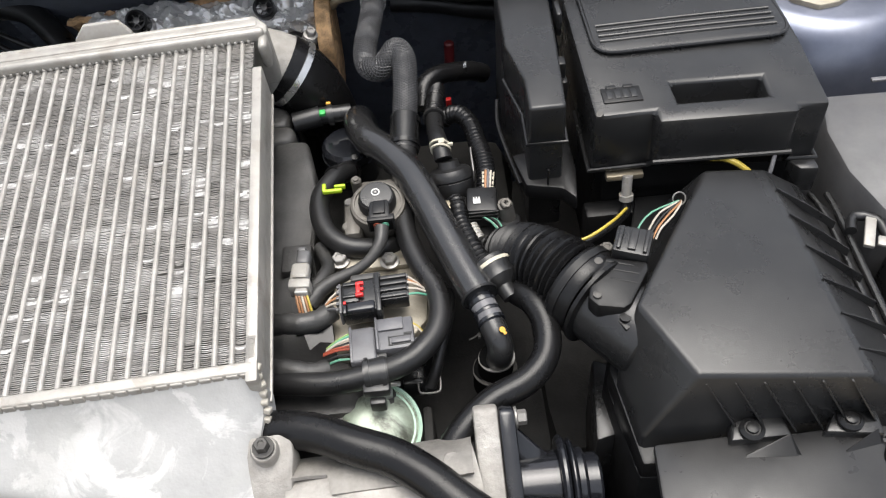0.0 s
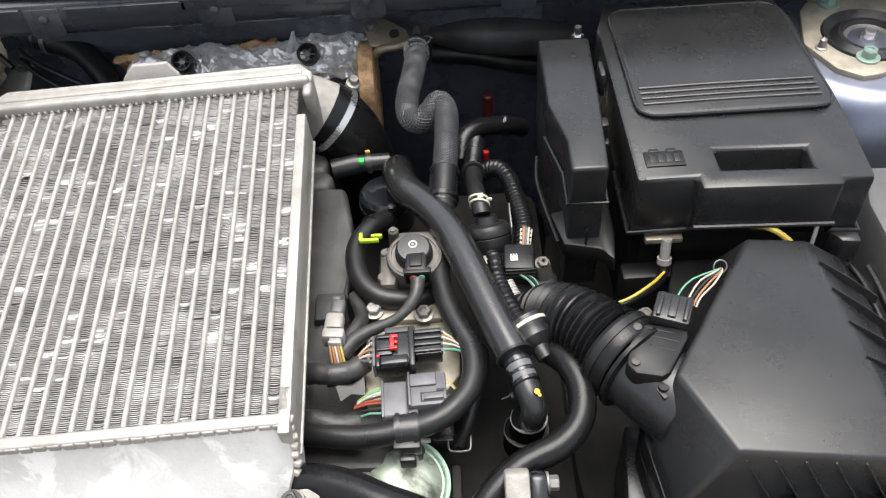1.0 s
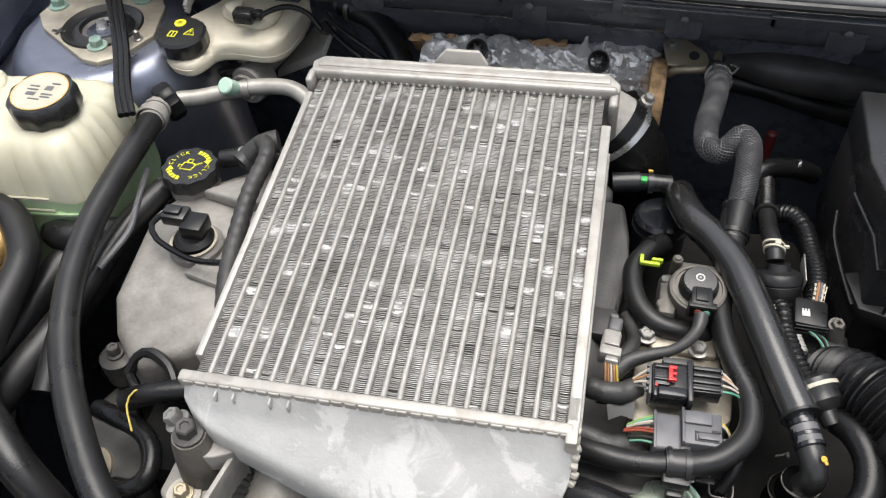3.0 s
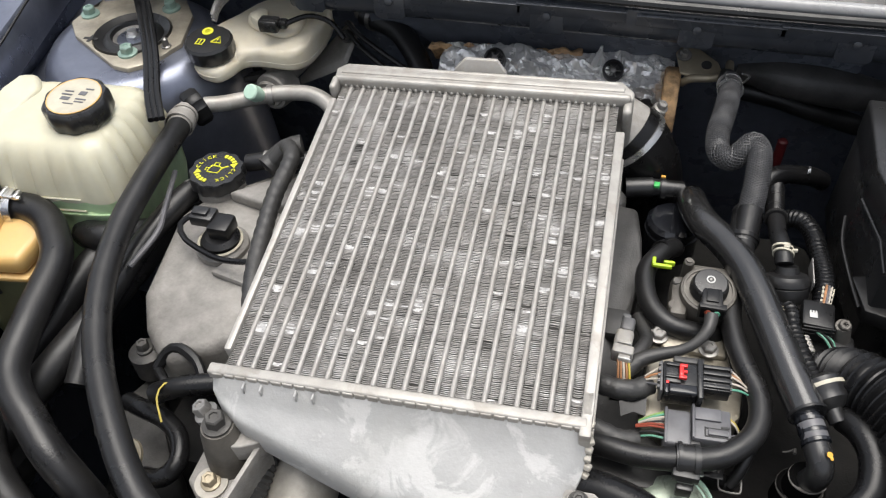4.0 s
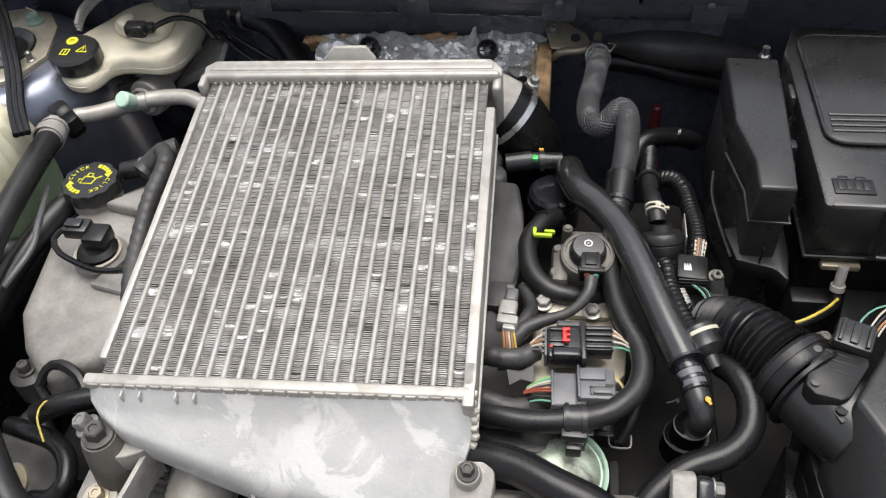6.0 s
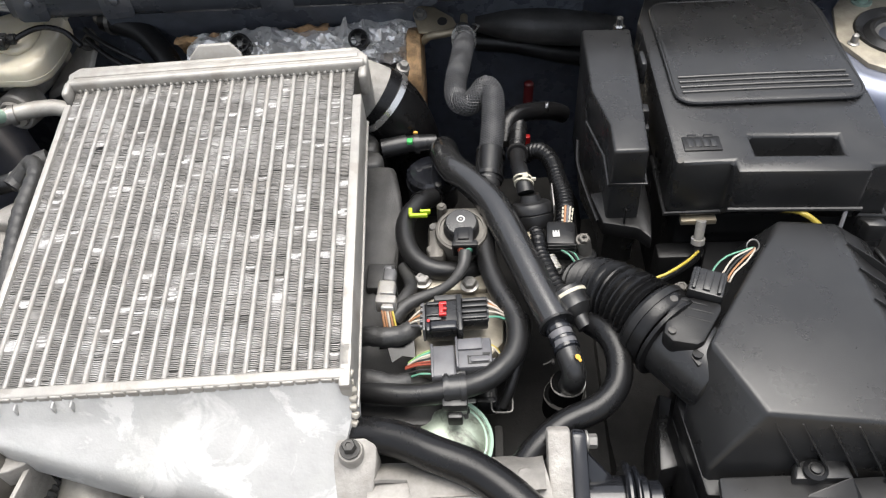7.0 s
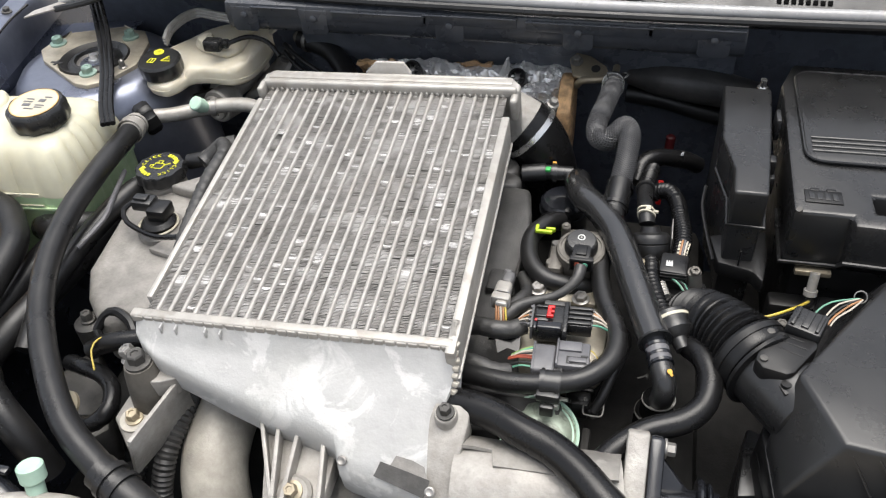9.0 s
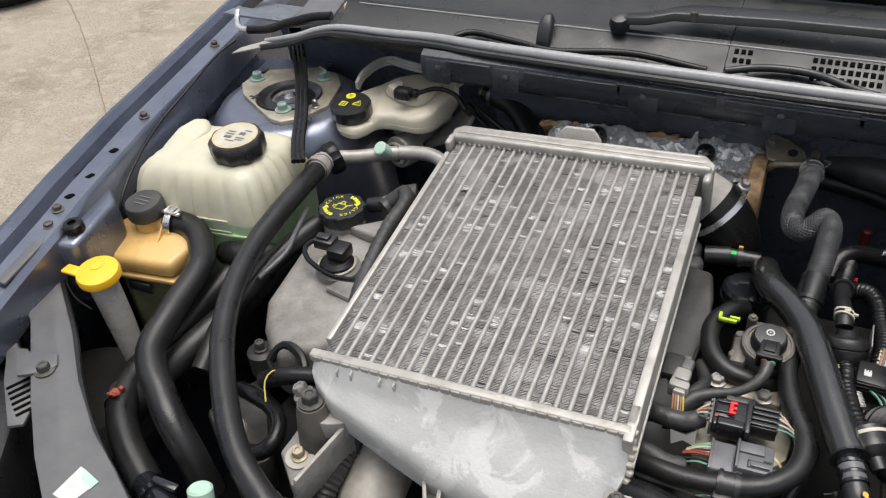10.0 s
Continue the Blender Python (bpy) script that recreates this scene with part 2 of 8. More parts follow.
def rounded(bm, r, seg=2, angle=25):
    if r > 0:
        es = [e for e in bm.edges if len(e.link_faces) == 2 and e.calc_face_angle(0) > radians(angle)]
        bmesh.ops.bevel(bm, geom=es, offset=r, segments=seg, profile=0.5, affect='EDGES', clamp_overlap=True)
    return bm


def box(c, s, r=0.002, m=None, seg=2):
    bm = bmesh.new()
    bmesh.ops.create_cube(bm, size=1.0)
    bmesh.ops.transform(bm, matrix=Matrix.Diagonal((s[0], s[1], s[2], 1)), verts=bm.verts)
    rounded(bm, min(r, min(s) * 0.45), seg)
    bmesh.ops.transform(bm, matrix=Matrix.Translation(c) @ (m if m else Matrix()), verts=bm.verts)
    return bm


def loft(rings, r=0.0, seg=2, caps=True, closed=True, angle=25):
    """Faces from ring to ring; each ring has the same number of points."""
    bm = bmesh.new()
    vs = [[bm.verts.new(p) for p in ring] for ring in rings]
    n = len(vs[0])
    for a, b in zip(vs, vs[1:]):
        for i in range(n if closed else n - 1):
            j = (i + 1) % n
            bm.faces.new((a[i], a[j], b[j], b[i]))
    if caps and closed:
        bm.faces.new(list(reversed(vs[0])))
        bm.faces.new(vs[-1])
    bmesh.ops.recalc_face_normals(bm, faces=bm.faces)
    rounded(bm, r, seg, angle)
    return bm


def prism(poly, z0, z1, r=0.0, seg=2, shrink=0.0):
    """An upright block over an outline; z0, z1: numbers, or functions of x, y."""
    f0 = z0 if callable(z0) else (lambda x, y: z0)
    f1 = z1 if callable(z1) else (lambda x, y: z1)
    cx, cy = sum(p[0] for p in poly) / len(poly), sum(p[1] for p in poly) / len(poly)
    top = [(cx + (x - cx) * (1 - shrink), cy + (y - cy) * (1 - shrink)) for x, y in poly]
    return loft([[(x, y, f0(x, y)) for x, y in poly], [(x, y, f1(x, y)) for x, y in top]], r, seg)


def spline(pts, step=0.006):
    """A smooth line through the points."""
    P = [Vector(p) for p in pts]
    if len(P) == 2:
        n = max(2, int((P[1] - P[0]).length / step))
        return [P[0].lerp(P[1], i / n) for i in range(n + 1)]
    P = [2 * P[0] - P[1]] + P + [2 * P[-1] - P[-2]]
    out = []
    for i in range(1, len(P) - 2):
        a, b, c, d = P[i - 1:i + 3]
        n = max(2, int((c - b).length / step))
        for k in range(n):
            t = k / n
            out.append(0.5 * ((2 * b) + (c - a) * t + (2 * a - 5 * b + 4 * c - d) * t * t + (3 * b - a - 3 * c + d) * t ** 3))
    return out + [P[-2]]


def tube(pts, r, seg=14, step=0.006, wave=0.0, pitch=0.008, flat=None, smooth=True, radii=None):
    """A hose along the points. wave, pitch: the depth and length of its corrugations."""
    line = spline(pts, min(step, pitch / 4) if wave else step) if smooth else [Vector(p) for p in pts]
    bm = bmesh.new()
    prev = None
    up = None
    run = 0.0
    total = sum((b - a).length for a, b in zip(line, line[1:]))
    for i, p in enumerate(line):
        d = (line[min(i + 1, len(line) - 1)] - line[max(i - 1, 0)]).normalized()
        if up is None:
            up = d.orthogonal().normalized()
        up = (up - d * up.dot(d)).normalized()
        side = d.cross(up)
        if i:
            run += (p - line[i - 1]).length
        rad = r
        if radii:
            f = run / total * (len(radii) - 1)
            k = min(int(f), len(radii) - 2)
            rad = radii[k] + (radii[k + 1] - radii[k]) * (f - k)
        if wave:
            rad += wave * math.cos(2 * math.pi * run / pitch)
        ring = []
        for k in range(seg):
            a = 2 * math.pi * k / seg
            ring.append(bm.verts.new(p + up * (rad * math.cos(a)) + side * (rad * math.sin(a))))
        if prev:
            for k in range(seg):
                bm.faces.new((prev[k], prev[(k + 1) % seg], ring[(k + 1) % seg], ring[k]))
        else:
            bm.faces.new(list(reversed(ring)))
        prev = ring
    bm.faces.new(prev)
    bmesh.ops.recalc_face_normals(bm, faces=bm.faces)
    return bm


def lathe(profile, at=(0, 0, 0), axis=(0, 0, 1), seg=32, lobes=0, depth=0.0):
    """A turned body: (radius, height) pairs along the axis. lobes, depth: grips round its rim."""
    bm = bmesh.new()
    rings = []
    for r, h in profile:
        ring = []
        for k in range(seg):
            a = 2 * math.pi * k / seg
            rr = r * (1 + depth * math.cos(lobes * a)) if lobes else r
            ring.append(bm.verts.new((rr * math.cos(a), rr * math.sin(a), h)))
        rings.append(ring)
    for a, b in zip(rings, rings[1:]):
        for k in range(seg):
            bm.faces.new((a[k], a[(k + 1) % seg], b[(k + 1) % seg], b[k]))
    bm.faces.new(list(reversed(rings[0])))
    bm.faces.new(rings[-1])
    bmesh.ops.recalc_face_normals(bm, faces=bm.faces)
    q = Vector((0, 0, 1)).rotation_difference(Vector(axis).normalized())
    bmesh.ops.transform(bm, matrix=Matrix.Translation(at) @ q.to_matrix().to_4x4(), verts=bm.verts)
    return bm


def rod(a, b, r, seg=14, r2=None, bevel=0.0):
    a, b = Vector(a), Vector(b)
    r2 = r if r2 is None else r2
    L = (b - a).length
    if bevel:
        prof = [(r - bevel, 0), (r, bevel), (r2, L - bevel), (r2 - bevel, L)]
    else:
        prof = [(r, 0), (r2, L)]
    return lathe(prof, a, b - a, seg)


def ring(at, axis, r, w, t=0.0012, seg=28):
    """A flat band round an axis."""
    return lathe([(r, -w / 2), (r + t, -w / 2), (r + t, w / 2), (r, w / 2), (r, -w / 2)], at, axis, seg)


def hexhead(at, axis, r, h, flange=1.45):
    return merge(lathe([(r * flange, 0), (r * flange, h * 0.2), (r * 1.05, h * 0.28)], at, axis, 24),
                 lathe([(r, h * 0.2), (r, h * 0.9), (r * 0.85, h), (r * 0.5, h), (r * 0.42, h * 0.9)], at, axis, 6))


def panel(grid, thick, r=0.0):
    """A bent sheet over a grid of points, given a thickness along its normals."""
    bm = bmesh.new()
    vs = [[bm.verts.new(p) for p in row] for row in grid]
    for a, b in zip(vs, vs[1:]):
        for i in range(len(a) - 1):
            bm.faces.new((a[i], a[i + 1], b[i + 1], b[i]))
    bmesh.ops.recalc_face_normals(bm, faces=bm.faces)
    if sum(f.normal.z for f in bm.faces) < 0:
        bmesh.ops.reverse_faces(bm, faces=bm.faces)
    bmesh.ops.solidify(bm, geom=bm.faces[:], thickness=thick)
    rounded(bm, r)
    return bm


def round_poly(poly, r, n=5):
    """An outline with its corners rounded."""
    out = []
    for i, b_ in enumerate(poly):
        a_, c_ = Vector(poly[i - 1]), Vector(poly[(i + 1) % len(poly)])
        b_ = Vector(b_)
        u, v = (a_ - b_), (c_ - b_)
        k = min(r, u.length * 0.45, v.length * 0.45)
        q0, q1 = b_ + u.normalized() * k, b_ + v.normalized() * k
        for j in range(n + 1):
            t_ = j / n
            out.append(tuple(q0 * (1 - t_) ** 2 + b_ * 2 * t_ * (1 - t_) + q1 * t_ ** 2))
    return out


def finish(name, bm, material, angle=38):
    for f in bm.faces:
        f.smooth = True
    for e in bm.edges:
        if len(e.link_faces) == 2 and e.calc_face_angle(0) > radians(angle):
            e.smooth = False
    me = bpy.data.meshes.new(name)
    bm.to_mesh(me)
    bm.free()
    me.materials.append(material)
    return new(name, me)


def thing(name, base, label, category, group="", kind=""):
    return tagged(pin(new(name), base), label, category, group, kind)


def pin(ob, base):
    ob.location = base
    ob.empty_display_size = 0.02
    return ob


def part(name, bm, material, parent, label="", angle=38):
    ob = finish(name, bm, material, angle)
    ob.parent = parent
    if parent.type == 'EMPTY':
        ob.matrix_parent_inverse = Matrix.Translation(parent.location).inverted()
    if label:
        ob["label"] = label
    return ob


def solid(name, bm, material, label, category, group="", kind="", angle=38):
    """A thing, or a piece of the setting, that is one mesh."""
    return tagged(finish(name, bm, material, angle), label, category, group, kind)


def letters(name, text, size, m, material, parent, depth=0.0004):
    cu = bpy.data.curves.new("tmp_text", 'FONT')
    cu.body, cu.size, cu.extrude, cu.align_x, cu.align_y = text, size, depth, 'CENTER', 'CENTER'
    ob = bpy.data.objects.new("tmp_text", cu)
    me = bpy.data.meshes.new_from_object(ob)
    bpy.data.objects.remove(ob)
    bpy.data.curves.remove(cu)
    bm = bmesh.new()
    bm.from_mesh(me)
    bpy.data.meshes.remove(me)
    return part(name, moved(bm, m), material, parent)

# ---------------------------------------------------------------- the setting
def bumpy(sx, sy, nx, ny, cx, cy, amp, sc):
    bm = bmesh.new()
    vs = [[bm.verts.new((cx + sx * (i / nx - 0.5), cy + sy * (j / ny - 0.5),
                         amp * noise.noise(Vector((i * sc, j * sc, 3.0))))) for i in range(nx + 1)] for j in range(ny + 1)]
    for j in range(ny):
        for i in range(nx):
            bm.faces.new((vs[j][i], vs[j][i + 1], vs[j + 1][i + 1], vs[j + 1][i]))
    return bm


solid("ground", bumpy(800, 800, 40, 40, 0, 0, 0.0, 1), M["concrete"], "worn beige concrete yard with stains", "ground", kind="structure")
# a long crack in the yard beside the car
crack = []
for i in range(70):
    f = i / 69
    crack.append((-3.62 + 1.62 * f ** 0.9 + 0.012 * noise.noise(Vector((f * 30, 0, 0))), 2.93 - 1.35 * f + 0.012 * noise.noise(Vector((f * 23, 4, 0))), 0.002))
solid("ground_joint", tube(crack, 0.0022, 6, smooth=False), M["rust"], "rust stained crack running across the concrete yard", "ground", kind="structure")
tyre = thing("tyre", (-3.98, 2.92, 0.0), "black rubber car tyre lying on the concrete yard", "tyre")
part("tread", lathe([(0.18, 0.02), (0.36, 0.0), (0.42, 0.05), (0.425, 0.10), (0.42, 0.16), (0.36, 0.20), (0.18, 0.18), (0.18, 0.02)], (-3.98, 2.92, 0.0), seg=48), M["rubber"], tyre)

# ---- car body round the bay
def fender_rings(side):
    rings = []
    for y, x, z in ((0.25, -0.800, 0.870), (0.434, -0.826, 0.900), (0.50, -0.836, 0.908), (0.559, -0.848, 0.914), (0.698, -0.878, 0.92), (0.856, -0.905, 0.925),
                    (1.044, -0.940, 0.93), (1.25, -0.972, 0.935), (1.6, -1.01, 0.94)):
        s = -1 if side > 0 else 1
        o = -0.262 if side > 0 else 0.0
        prof = [(0.066, -0.060), (0.064, -0.016), (0.058, -0.009), (0.036, -0.007), (0.030, -0.007), (0.024, -0.020), (0.016, -0.021), (0.011, -0.006), (0.003, 0.001), (-0.003, 0.001),
                (-0.014, -0.012), (-0.03, -0.05), (-0.055, -0.16), (-0.07, -0.32), (-0.07, -0.62)]
        rings.append([(s * (x + dx) + o, y, z + dz) for dx, dz in prof])
    return rings


def skin(rings, thick=0.0015):
    return panel(rings, thick)


body = thing("car_body", (-0.13, 0.6, 0.3), "dark navy painted car body with open engine bay", "car body", kind="structure")
fl = part("fender", skin([r_[7:] for r_ in fender_rings(-1)]), M["paint"], body, "navy painted outer fender skin")
part("fender", skin([r_[7:] for r_ in fender_rings(1)]), M["paint"], body)
# inner flange in the lit copy of the navy
fl = part("fender_flange", skin([r_[:8] for r_ in fender_rings(-1)]), M["paint_lit"], body, "navy painted inner flange with bolts, painted as lit")
part("fender_flange", skin([r_[:8] for r_ in fender_rings(1)]), M["paint_lit"], body)
for x, y, z in ((-0.798, 0.5207, 0.9025), (-0.836, 0.719, 0.9130), (-0.874, 0.927, 0.9195)):
    part("fender_bolt", hexhead((x, y, z), (0.1, 0, 1), 0.005, 0.007), M["dark_metal"], fl)
for x, y, z in ((-0.8085, 0.586, 0.9083), (-0.863, 0.875, 0.9180), (-0.8025, 0.5454, 0.9062), (-0.8185, 0.640, 0.9110)):
    # black plates on the flange stand for the shade in its slots
    part("slot", loft([[(x + a_ * 0.0042 + b_ * 0.001, y + b_ * 0.0052, z + h) for a_, b_ in ((-1, -0.7), (-0.6, -1), (0.6, -1), (1, -0.7), (1, 0.7), (0.6, 1), (-0.6, 1), (-1, 0.7))] for h in (-0.003, -0.0007)]), M["shade_black"], fl)
# shelf takes the same paler navy to look skylit
part("apron_shelf", panel([[(x, y, z) for x, z in ((-0.875 - 0.05 * f, 0.80), (-0.845 - 0.05 * f, 0.832), (-0.80 - 0.03 * f, 0.848), (-0.74, 0.858))] for f, y in ((-1.4, 0.62), (-0.6, 0.72), (0.4, 0.84), (1.2, 0.94), (2.0, 1.04))], 0.0015), M["paint_lit"], body, "navy painted apron shelf beside the strut tower, in lit tone")
# inner aprons, floor and front of the bay: dark sheet metal and trays
apron_l = [[(-0.80 - 0.04 * k - 0.09 * max(0, y - 0.6), y + 0.0, z) for y in (0.1, 0.4, 0.6, 0.75, 1.0, 1.25)] for k, z in ((1.0, 0.90), (0.6, 0.80), (0.0, 0.62), (-1.0, 0.30))]
part("inner_apron", panel(apron_l, 0.002), M["paint"], body)
apron_r = [[(0.46 + 0.04 * k, y, z) for y in (0.1, 0.4, 0.6, 0.75, 1.0, 1.25)] for k, z in ((2.2, 0.90), (1.2, 0.80), (0.5, 0.62), (0.0, 0.30))]
part("inner_apron", panel(apron_r, 0.002), M["paint_recess"], body)
part("splash_tray", box((-0.13, 0.62, 0.33), (1.5, 1.2, 0.02), 0.004), M["grime"], body)
part("radiator_core", box((-0.13, 0.19, 0.55), (0.74, 0.04, 0.46), 0.004), M["grime"], body)
part("front_beam", box((-0.13, 0.13, 0.50), (1.25, 0.06, 0.34), 0.02), M["grime"], body)
# firewall with its folded upper rail
fw = [[(x, y, z) for x in (-0.43, -0.3, 0.0, 0.118)] for y, z in ((1.03, 0.30), (0.990, 0.70), (0.972, 0.84), (0.948, 0.89), (0.938, 0.915), (0.915, 0.933), (0.883, 0.9465))]
# firewall navy is brightened in colour, as little light reaches it
firewall = part("firewall", panel(fw, 0.003), M["paint_recess"], body, "dark navy firewall with stamped code")
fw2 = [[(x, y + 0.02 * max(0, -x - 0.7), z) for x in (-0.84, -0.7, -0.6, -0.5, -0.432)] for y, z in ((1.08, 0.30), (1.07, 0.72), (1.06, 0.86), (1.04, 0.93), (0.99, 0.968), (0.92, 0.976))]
part("firewall", panel(fw2, 0.003), M["paint_recess"], body)
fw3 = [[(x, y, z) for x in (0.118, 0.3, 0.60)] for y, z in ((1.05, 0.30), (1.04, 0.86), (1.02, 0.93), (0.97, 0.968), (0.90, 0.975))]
part("firewall", panel(fw3, 0.003), M["paint_recess"], body)
rail_prof = ((0.883, 0.9465), (0.871, 0.9490), (0.8665, 0.954), (0.8645, 0.962), (0.8635, 0.975), (0.8655, 0.981), (0.874, 0.985))
rail = [[(x, y, z) for x in (-0.49, -0.4, -0.2, 0.0, 0.118)] for y, z in rail_prof]
part("cowl_rail", panel(rail, 0.002, 0.0), M["rail_black"], body)
for x in (-0.466, -0.376, -0.209, -0.061, 0.085):
    tab = part("rail_tab", prism([(x - 0.017, -0.015), (x - 0.013, -0.019), (x + 0.013, -0.019), (x + 0.017, -0.015), (x + 0.017, 0.012), (x - 0.017, 0.012)], -0.0012, 0.0012, 0.0008), M["rail_black"], body)
    tab.data.transform(Matrix.Translation((0, 0.8625, 0.967)) @ Matrix.Rotation(radians(88), 4, 'X'))
    part("rail_bolt", lathe([(0.0046, 0), (0.0042, 0.0022), (0.0022, 0.003)], (x, 0.8612, 0.9685), (0, -1, 0.15), 16), M["rail_black"], tab)
# folded flanges that overlap along the rail
for x0, x1, z in ((-0.455, -0.395, 0.981), (-0.352, -0.236, 0.980), (-0.240, -0.130, 0.982), (-0.120, 0.020, 0.980), (0.015, 0.116, 0.982)):
    part("rail_flange", merge(box(((x0 + x1) / 2, 0.8615, z - 0.006), (x1 - x0, 0.0016, 0.013), 0.0007), box(((x0 + x1) / 2, 0.8595, z), (x1 - x0, 0.005, 0.0014), 0.0006)), M["rail_black"], body)
for x0, x1 in ((-0.330, -0.280), (-0.180, -0.125), (-0.02, 0.05)):
    part("rail_opening", loft([[((x0 + x1) / 2 + (x1 - x0) / 2 * math.copysign(abs(math.cos(a)) ** 0.5, math.cos(a)), 0.9255 + 0.0060 * math.sin(a) - h * 0.6, 0.9245 - 0.0045 * math.sin(a) - h) for a in [2 * math.pi * k / 20 for k in range(20)]] for h in (0.0, 0.0022)]), M["rail_black"], firewall)
# stamped code: plain bars
for i in range(11):
    if i in (1, 5):
        continue
    part("stamped_mark", box((-0.249 + i * 0.0081, 0.9425, 0.9005), (0.0042, 0.0050, 0.0016), 0.0003, Matrix.Rotation(radians(112), 4, 'X')), M["plastic_grey"], firewall)

# weather seal along the cowl
seal_pts = [(-0.74, 0.882, 0.962), (-0.69, 0.884, 0.974), (-0.660, 0.892, 0.983), (-0.625, 0.898, 0.988), (-0.55, 0.894, 0.991), (-0.48, 0.893, 0.993), (-0.40, 0.885, 0.994), (-0.2, 0.878, 0.995), (0.0, 0.876, 0.995), (0.2, 0.880, 0.995), (0.45, 0.90, 0.99)]
seal = thing("cowl_seal", (-0.13, 0.88, 0.98), "rubber weather seal along the cowl edge, sky sheen painted grey", "weather seal", kind="structure")
part("seal_bulb", tube(seal_pts, 0.0070, 14, radii=[0.0040, 0.0048, 0.0058, 0.0066] + [0.0070] * 7), M["seal"], seal)
part("seal_lip", tube([(x, y - 0.013, z - 0.004) for x, y, z in seal_pts], 0.0045, 8), M["rubber_dust"], seal)

# cowl panel and windscreen
cowl = thing("cowl_panel", (-0.13, 0.95, 0.98), "dark grey plastic cowl panel with drain grilles below the windscreen", "cowl panel", kind="structure")
cowl_prof = ((0.882, 0.985), (0.895, 0.972), (0.905, 0.976), (0.945, 1.003), (0.950, 1.008), (0.985, 1.012), (1.03, 1.026), (1.06, 1.028), (1.12, 1.036))
for xs in ((-0.64, -0.45, -0.3, -0.1335), (-0.1325, 0.05, 0.2, 0.38, 0.60)):
    part("cowl_section", panel([[(x, y, z) for x in xs] for y, z in cowl_prof], 0.003), M["cowl"], cowl)
part("seam_backing", panel([[(x, y, z - 0.004) for x in (-0.15, -0.12)] for y, z in cowl_prof], 0.003), M["ink_black"], cowl)


# thin pale tube painted as the highlight on the strip's upper edge
part("strip_edge_glint", tube([(-0.62, 0.9465, 1.0045), (-0.3, 0.9465, 1.0045), (0.0, 0.9465, 1.0045), (0.58, 0.9465, 1.0045)], 0.0012, 6), M["seal"], cowl)


def on_cowl(x, v):
    """A place on the cowl's sloping front strip, v from its foot to its top."""
    return (x, 0.909 + 0.034 * v, 0.9797 + 0.023 * v)


slope = Matrix.Rotation(math.atan2(0.023, 0.034), 4, 'X')
for gx, nx, ny in ((-0.124, 3, 3), (-0.040, 10, 4), (0.15, 8, 4)):
    for i in range(nx):
        for j in range(ny):
            # no opening is cut: a flat black plate paints each hole's shade
            part("grille_hole", box(on_cowl(gx + i * 0.0075, (0.36 + 0.28 * j) if nx == 3 else (0.14 + 0.26 * j)), (0.0050, 0.0058, 0.0012), 0.0004, slope, 1), M["shade_black"], cowl)
part("windscreen", panel([[(x, y, z) for x in (-0.75, -0.13, 0.55)] for y, z in ((1.05, 1.030), (1.45, 1.28), (1.75, 1.44))], 0.005), M["glass"], cowl, "dark raked windscreen glass")
part("screen_moulding", tube([(-0.75, 1.06, 1.04), (-0.13, 1.045, 1.04), (0.55, 1.06, 1.04)], 0.008, 10), M["rubber"], cowl)

wiper = thing("wiper_arm", (-0.25, 0.95, 1.02), "grey metal wiper arm resting over the cowl", "wiper")
part("pivot_cap", lathe([(0.011, 0), (0.0125, 0.010), (0.010, 0.018), (0.004, 0.020)], (-0.262, 0.948, 1.008), (0, -0.3, 1), 20), M["cowl"], wiper)
part("arm", loft([[(x, y - w, z), (x, y + w, z), (x, y + w * 0.8, z + 0.010), (x, y - w * 0.8, z + 0.010)] for x, y, z, w in
                  ((-0.262, 0.948, 1.016, 0.009), (-0.228, 0.948, 1.020, 0.011), (-0.200, 0.962, 1.024, 0.014), (-0.178, 0.968, 1.024, 0.018), (-0.08, 0.972, 1.026, 0.018), (0.1, 0.968, 1.028, 0.016), (0.4, 0.955, 1.032, 0.013))], 0.002), M["cowl"], wiper)
part("hinge_pin", rod((-0.178, 0.953, 1.026), (-0.178, 0.9535, 1.036), 0.0045), M["dark_metal"], wiper)
nozzle = thing("washer_nozzle", (-0.35, 0.93, 0.985), "grey plastic washer nozzle standing on the cowl", "washer nozzle")
part("body", loft([[(-0.350 + a * w, 0.925 + b * w + d, z) for a, b in ((-1, -1), (1, -1), (1, 1), (-1, 1))] for w, z, d in ((0.009, 0.982, 0), (0.0085, 1.0, 0.004), (0.0085, 1.012, 0.012), (0.005, 1.02, 0.018))], 0.003), M["cowl"], nozzle)
washer_hose = solid("washer_hose", tube([(-0.46, 0.905, 0.993), (-0.44, 0.918, 0.995), (-0.38, 0.912, 0.992), (-0.33, 0.905, 0.990), (-0.24, 0.915, 0.994), (-0.15, 0.905, 0.99)], 0.0042, 10), M["rubber"], "thin black washer hose along the cowl", "hose")
cable = solid("bonnet_seal_hose", tube([(-0.13, 0.905, 0.992), (-0.09, 0.918, 0.995), (-0.04, 0.918, 0.995), (0.0, 0.902, 0.992), (0.03, 0.892, 0.99)], 0.0045, 10), M["cowl"], "thin dark hose lying across the cowl grille", "hose")

# ---------------------------------------------------------------- intercooler
IC = pose(-0.253, 0.598, 0.922, 5.65, -1.36, 1.80)
ic = thing("intercooler", (-0.253, 0.598, 0.85), "silver aluminium top mount intercooler with dusty bent fins", "intercooler")
NT = 23                     # fin columns, with a tube between each two
PITCH = 0.0120
CORE_X = -0.001
TUBE_W = 0.00205
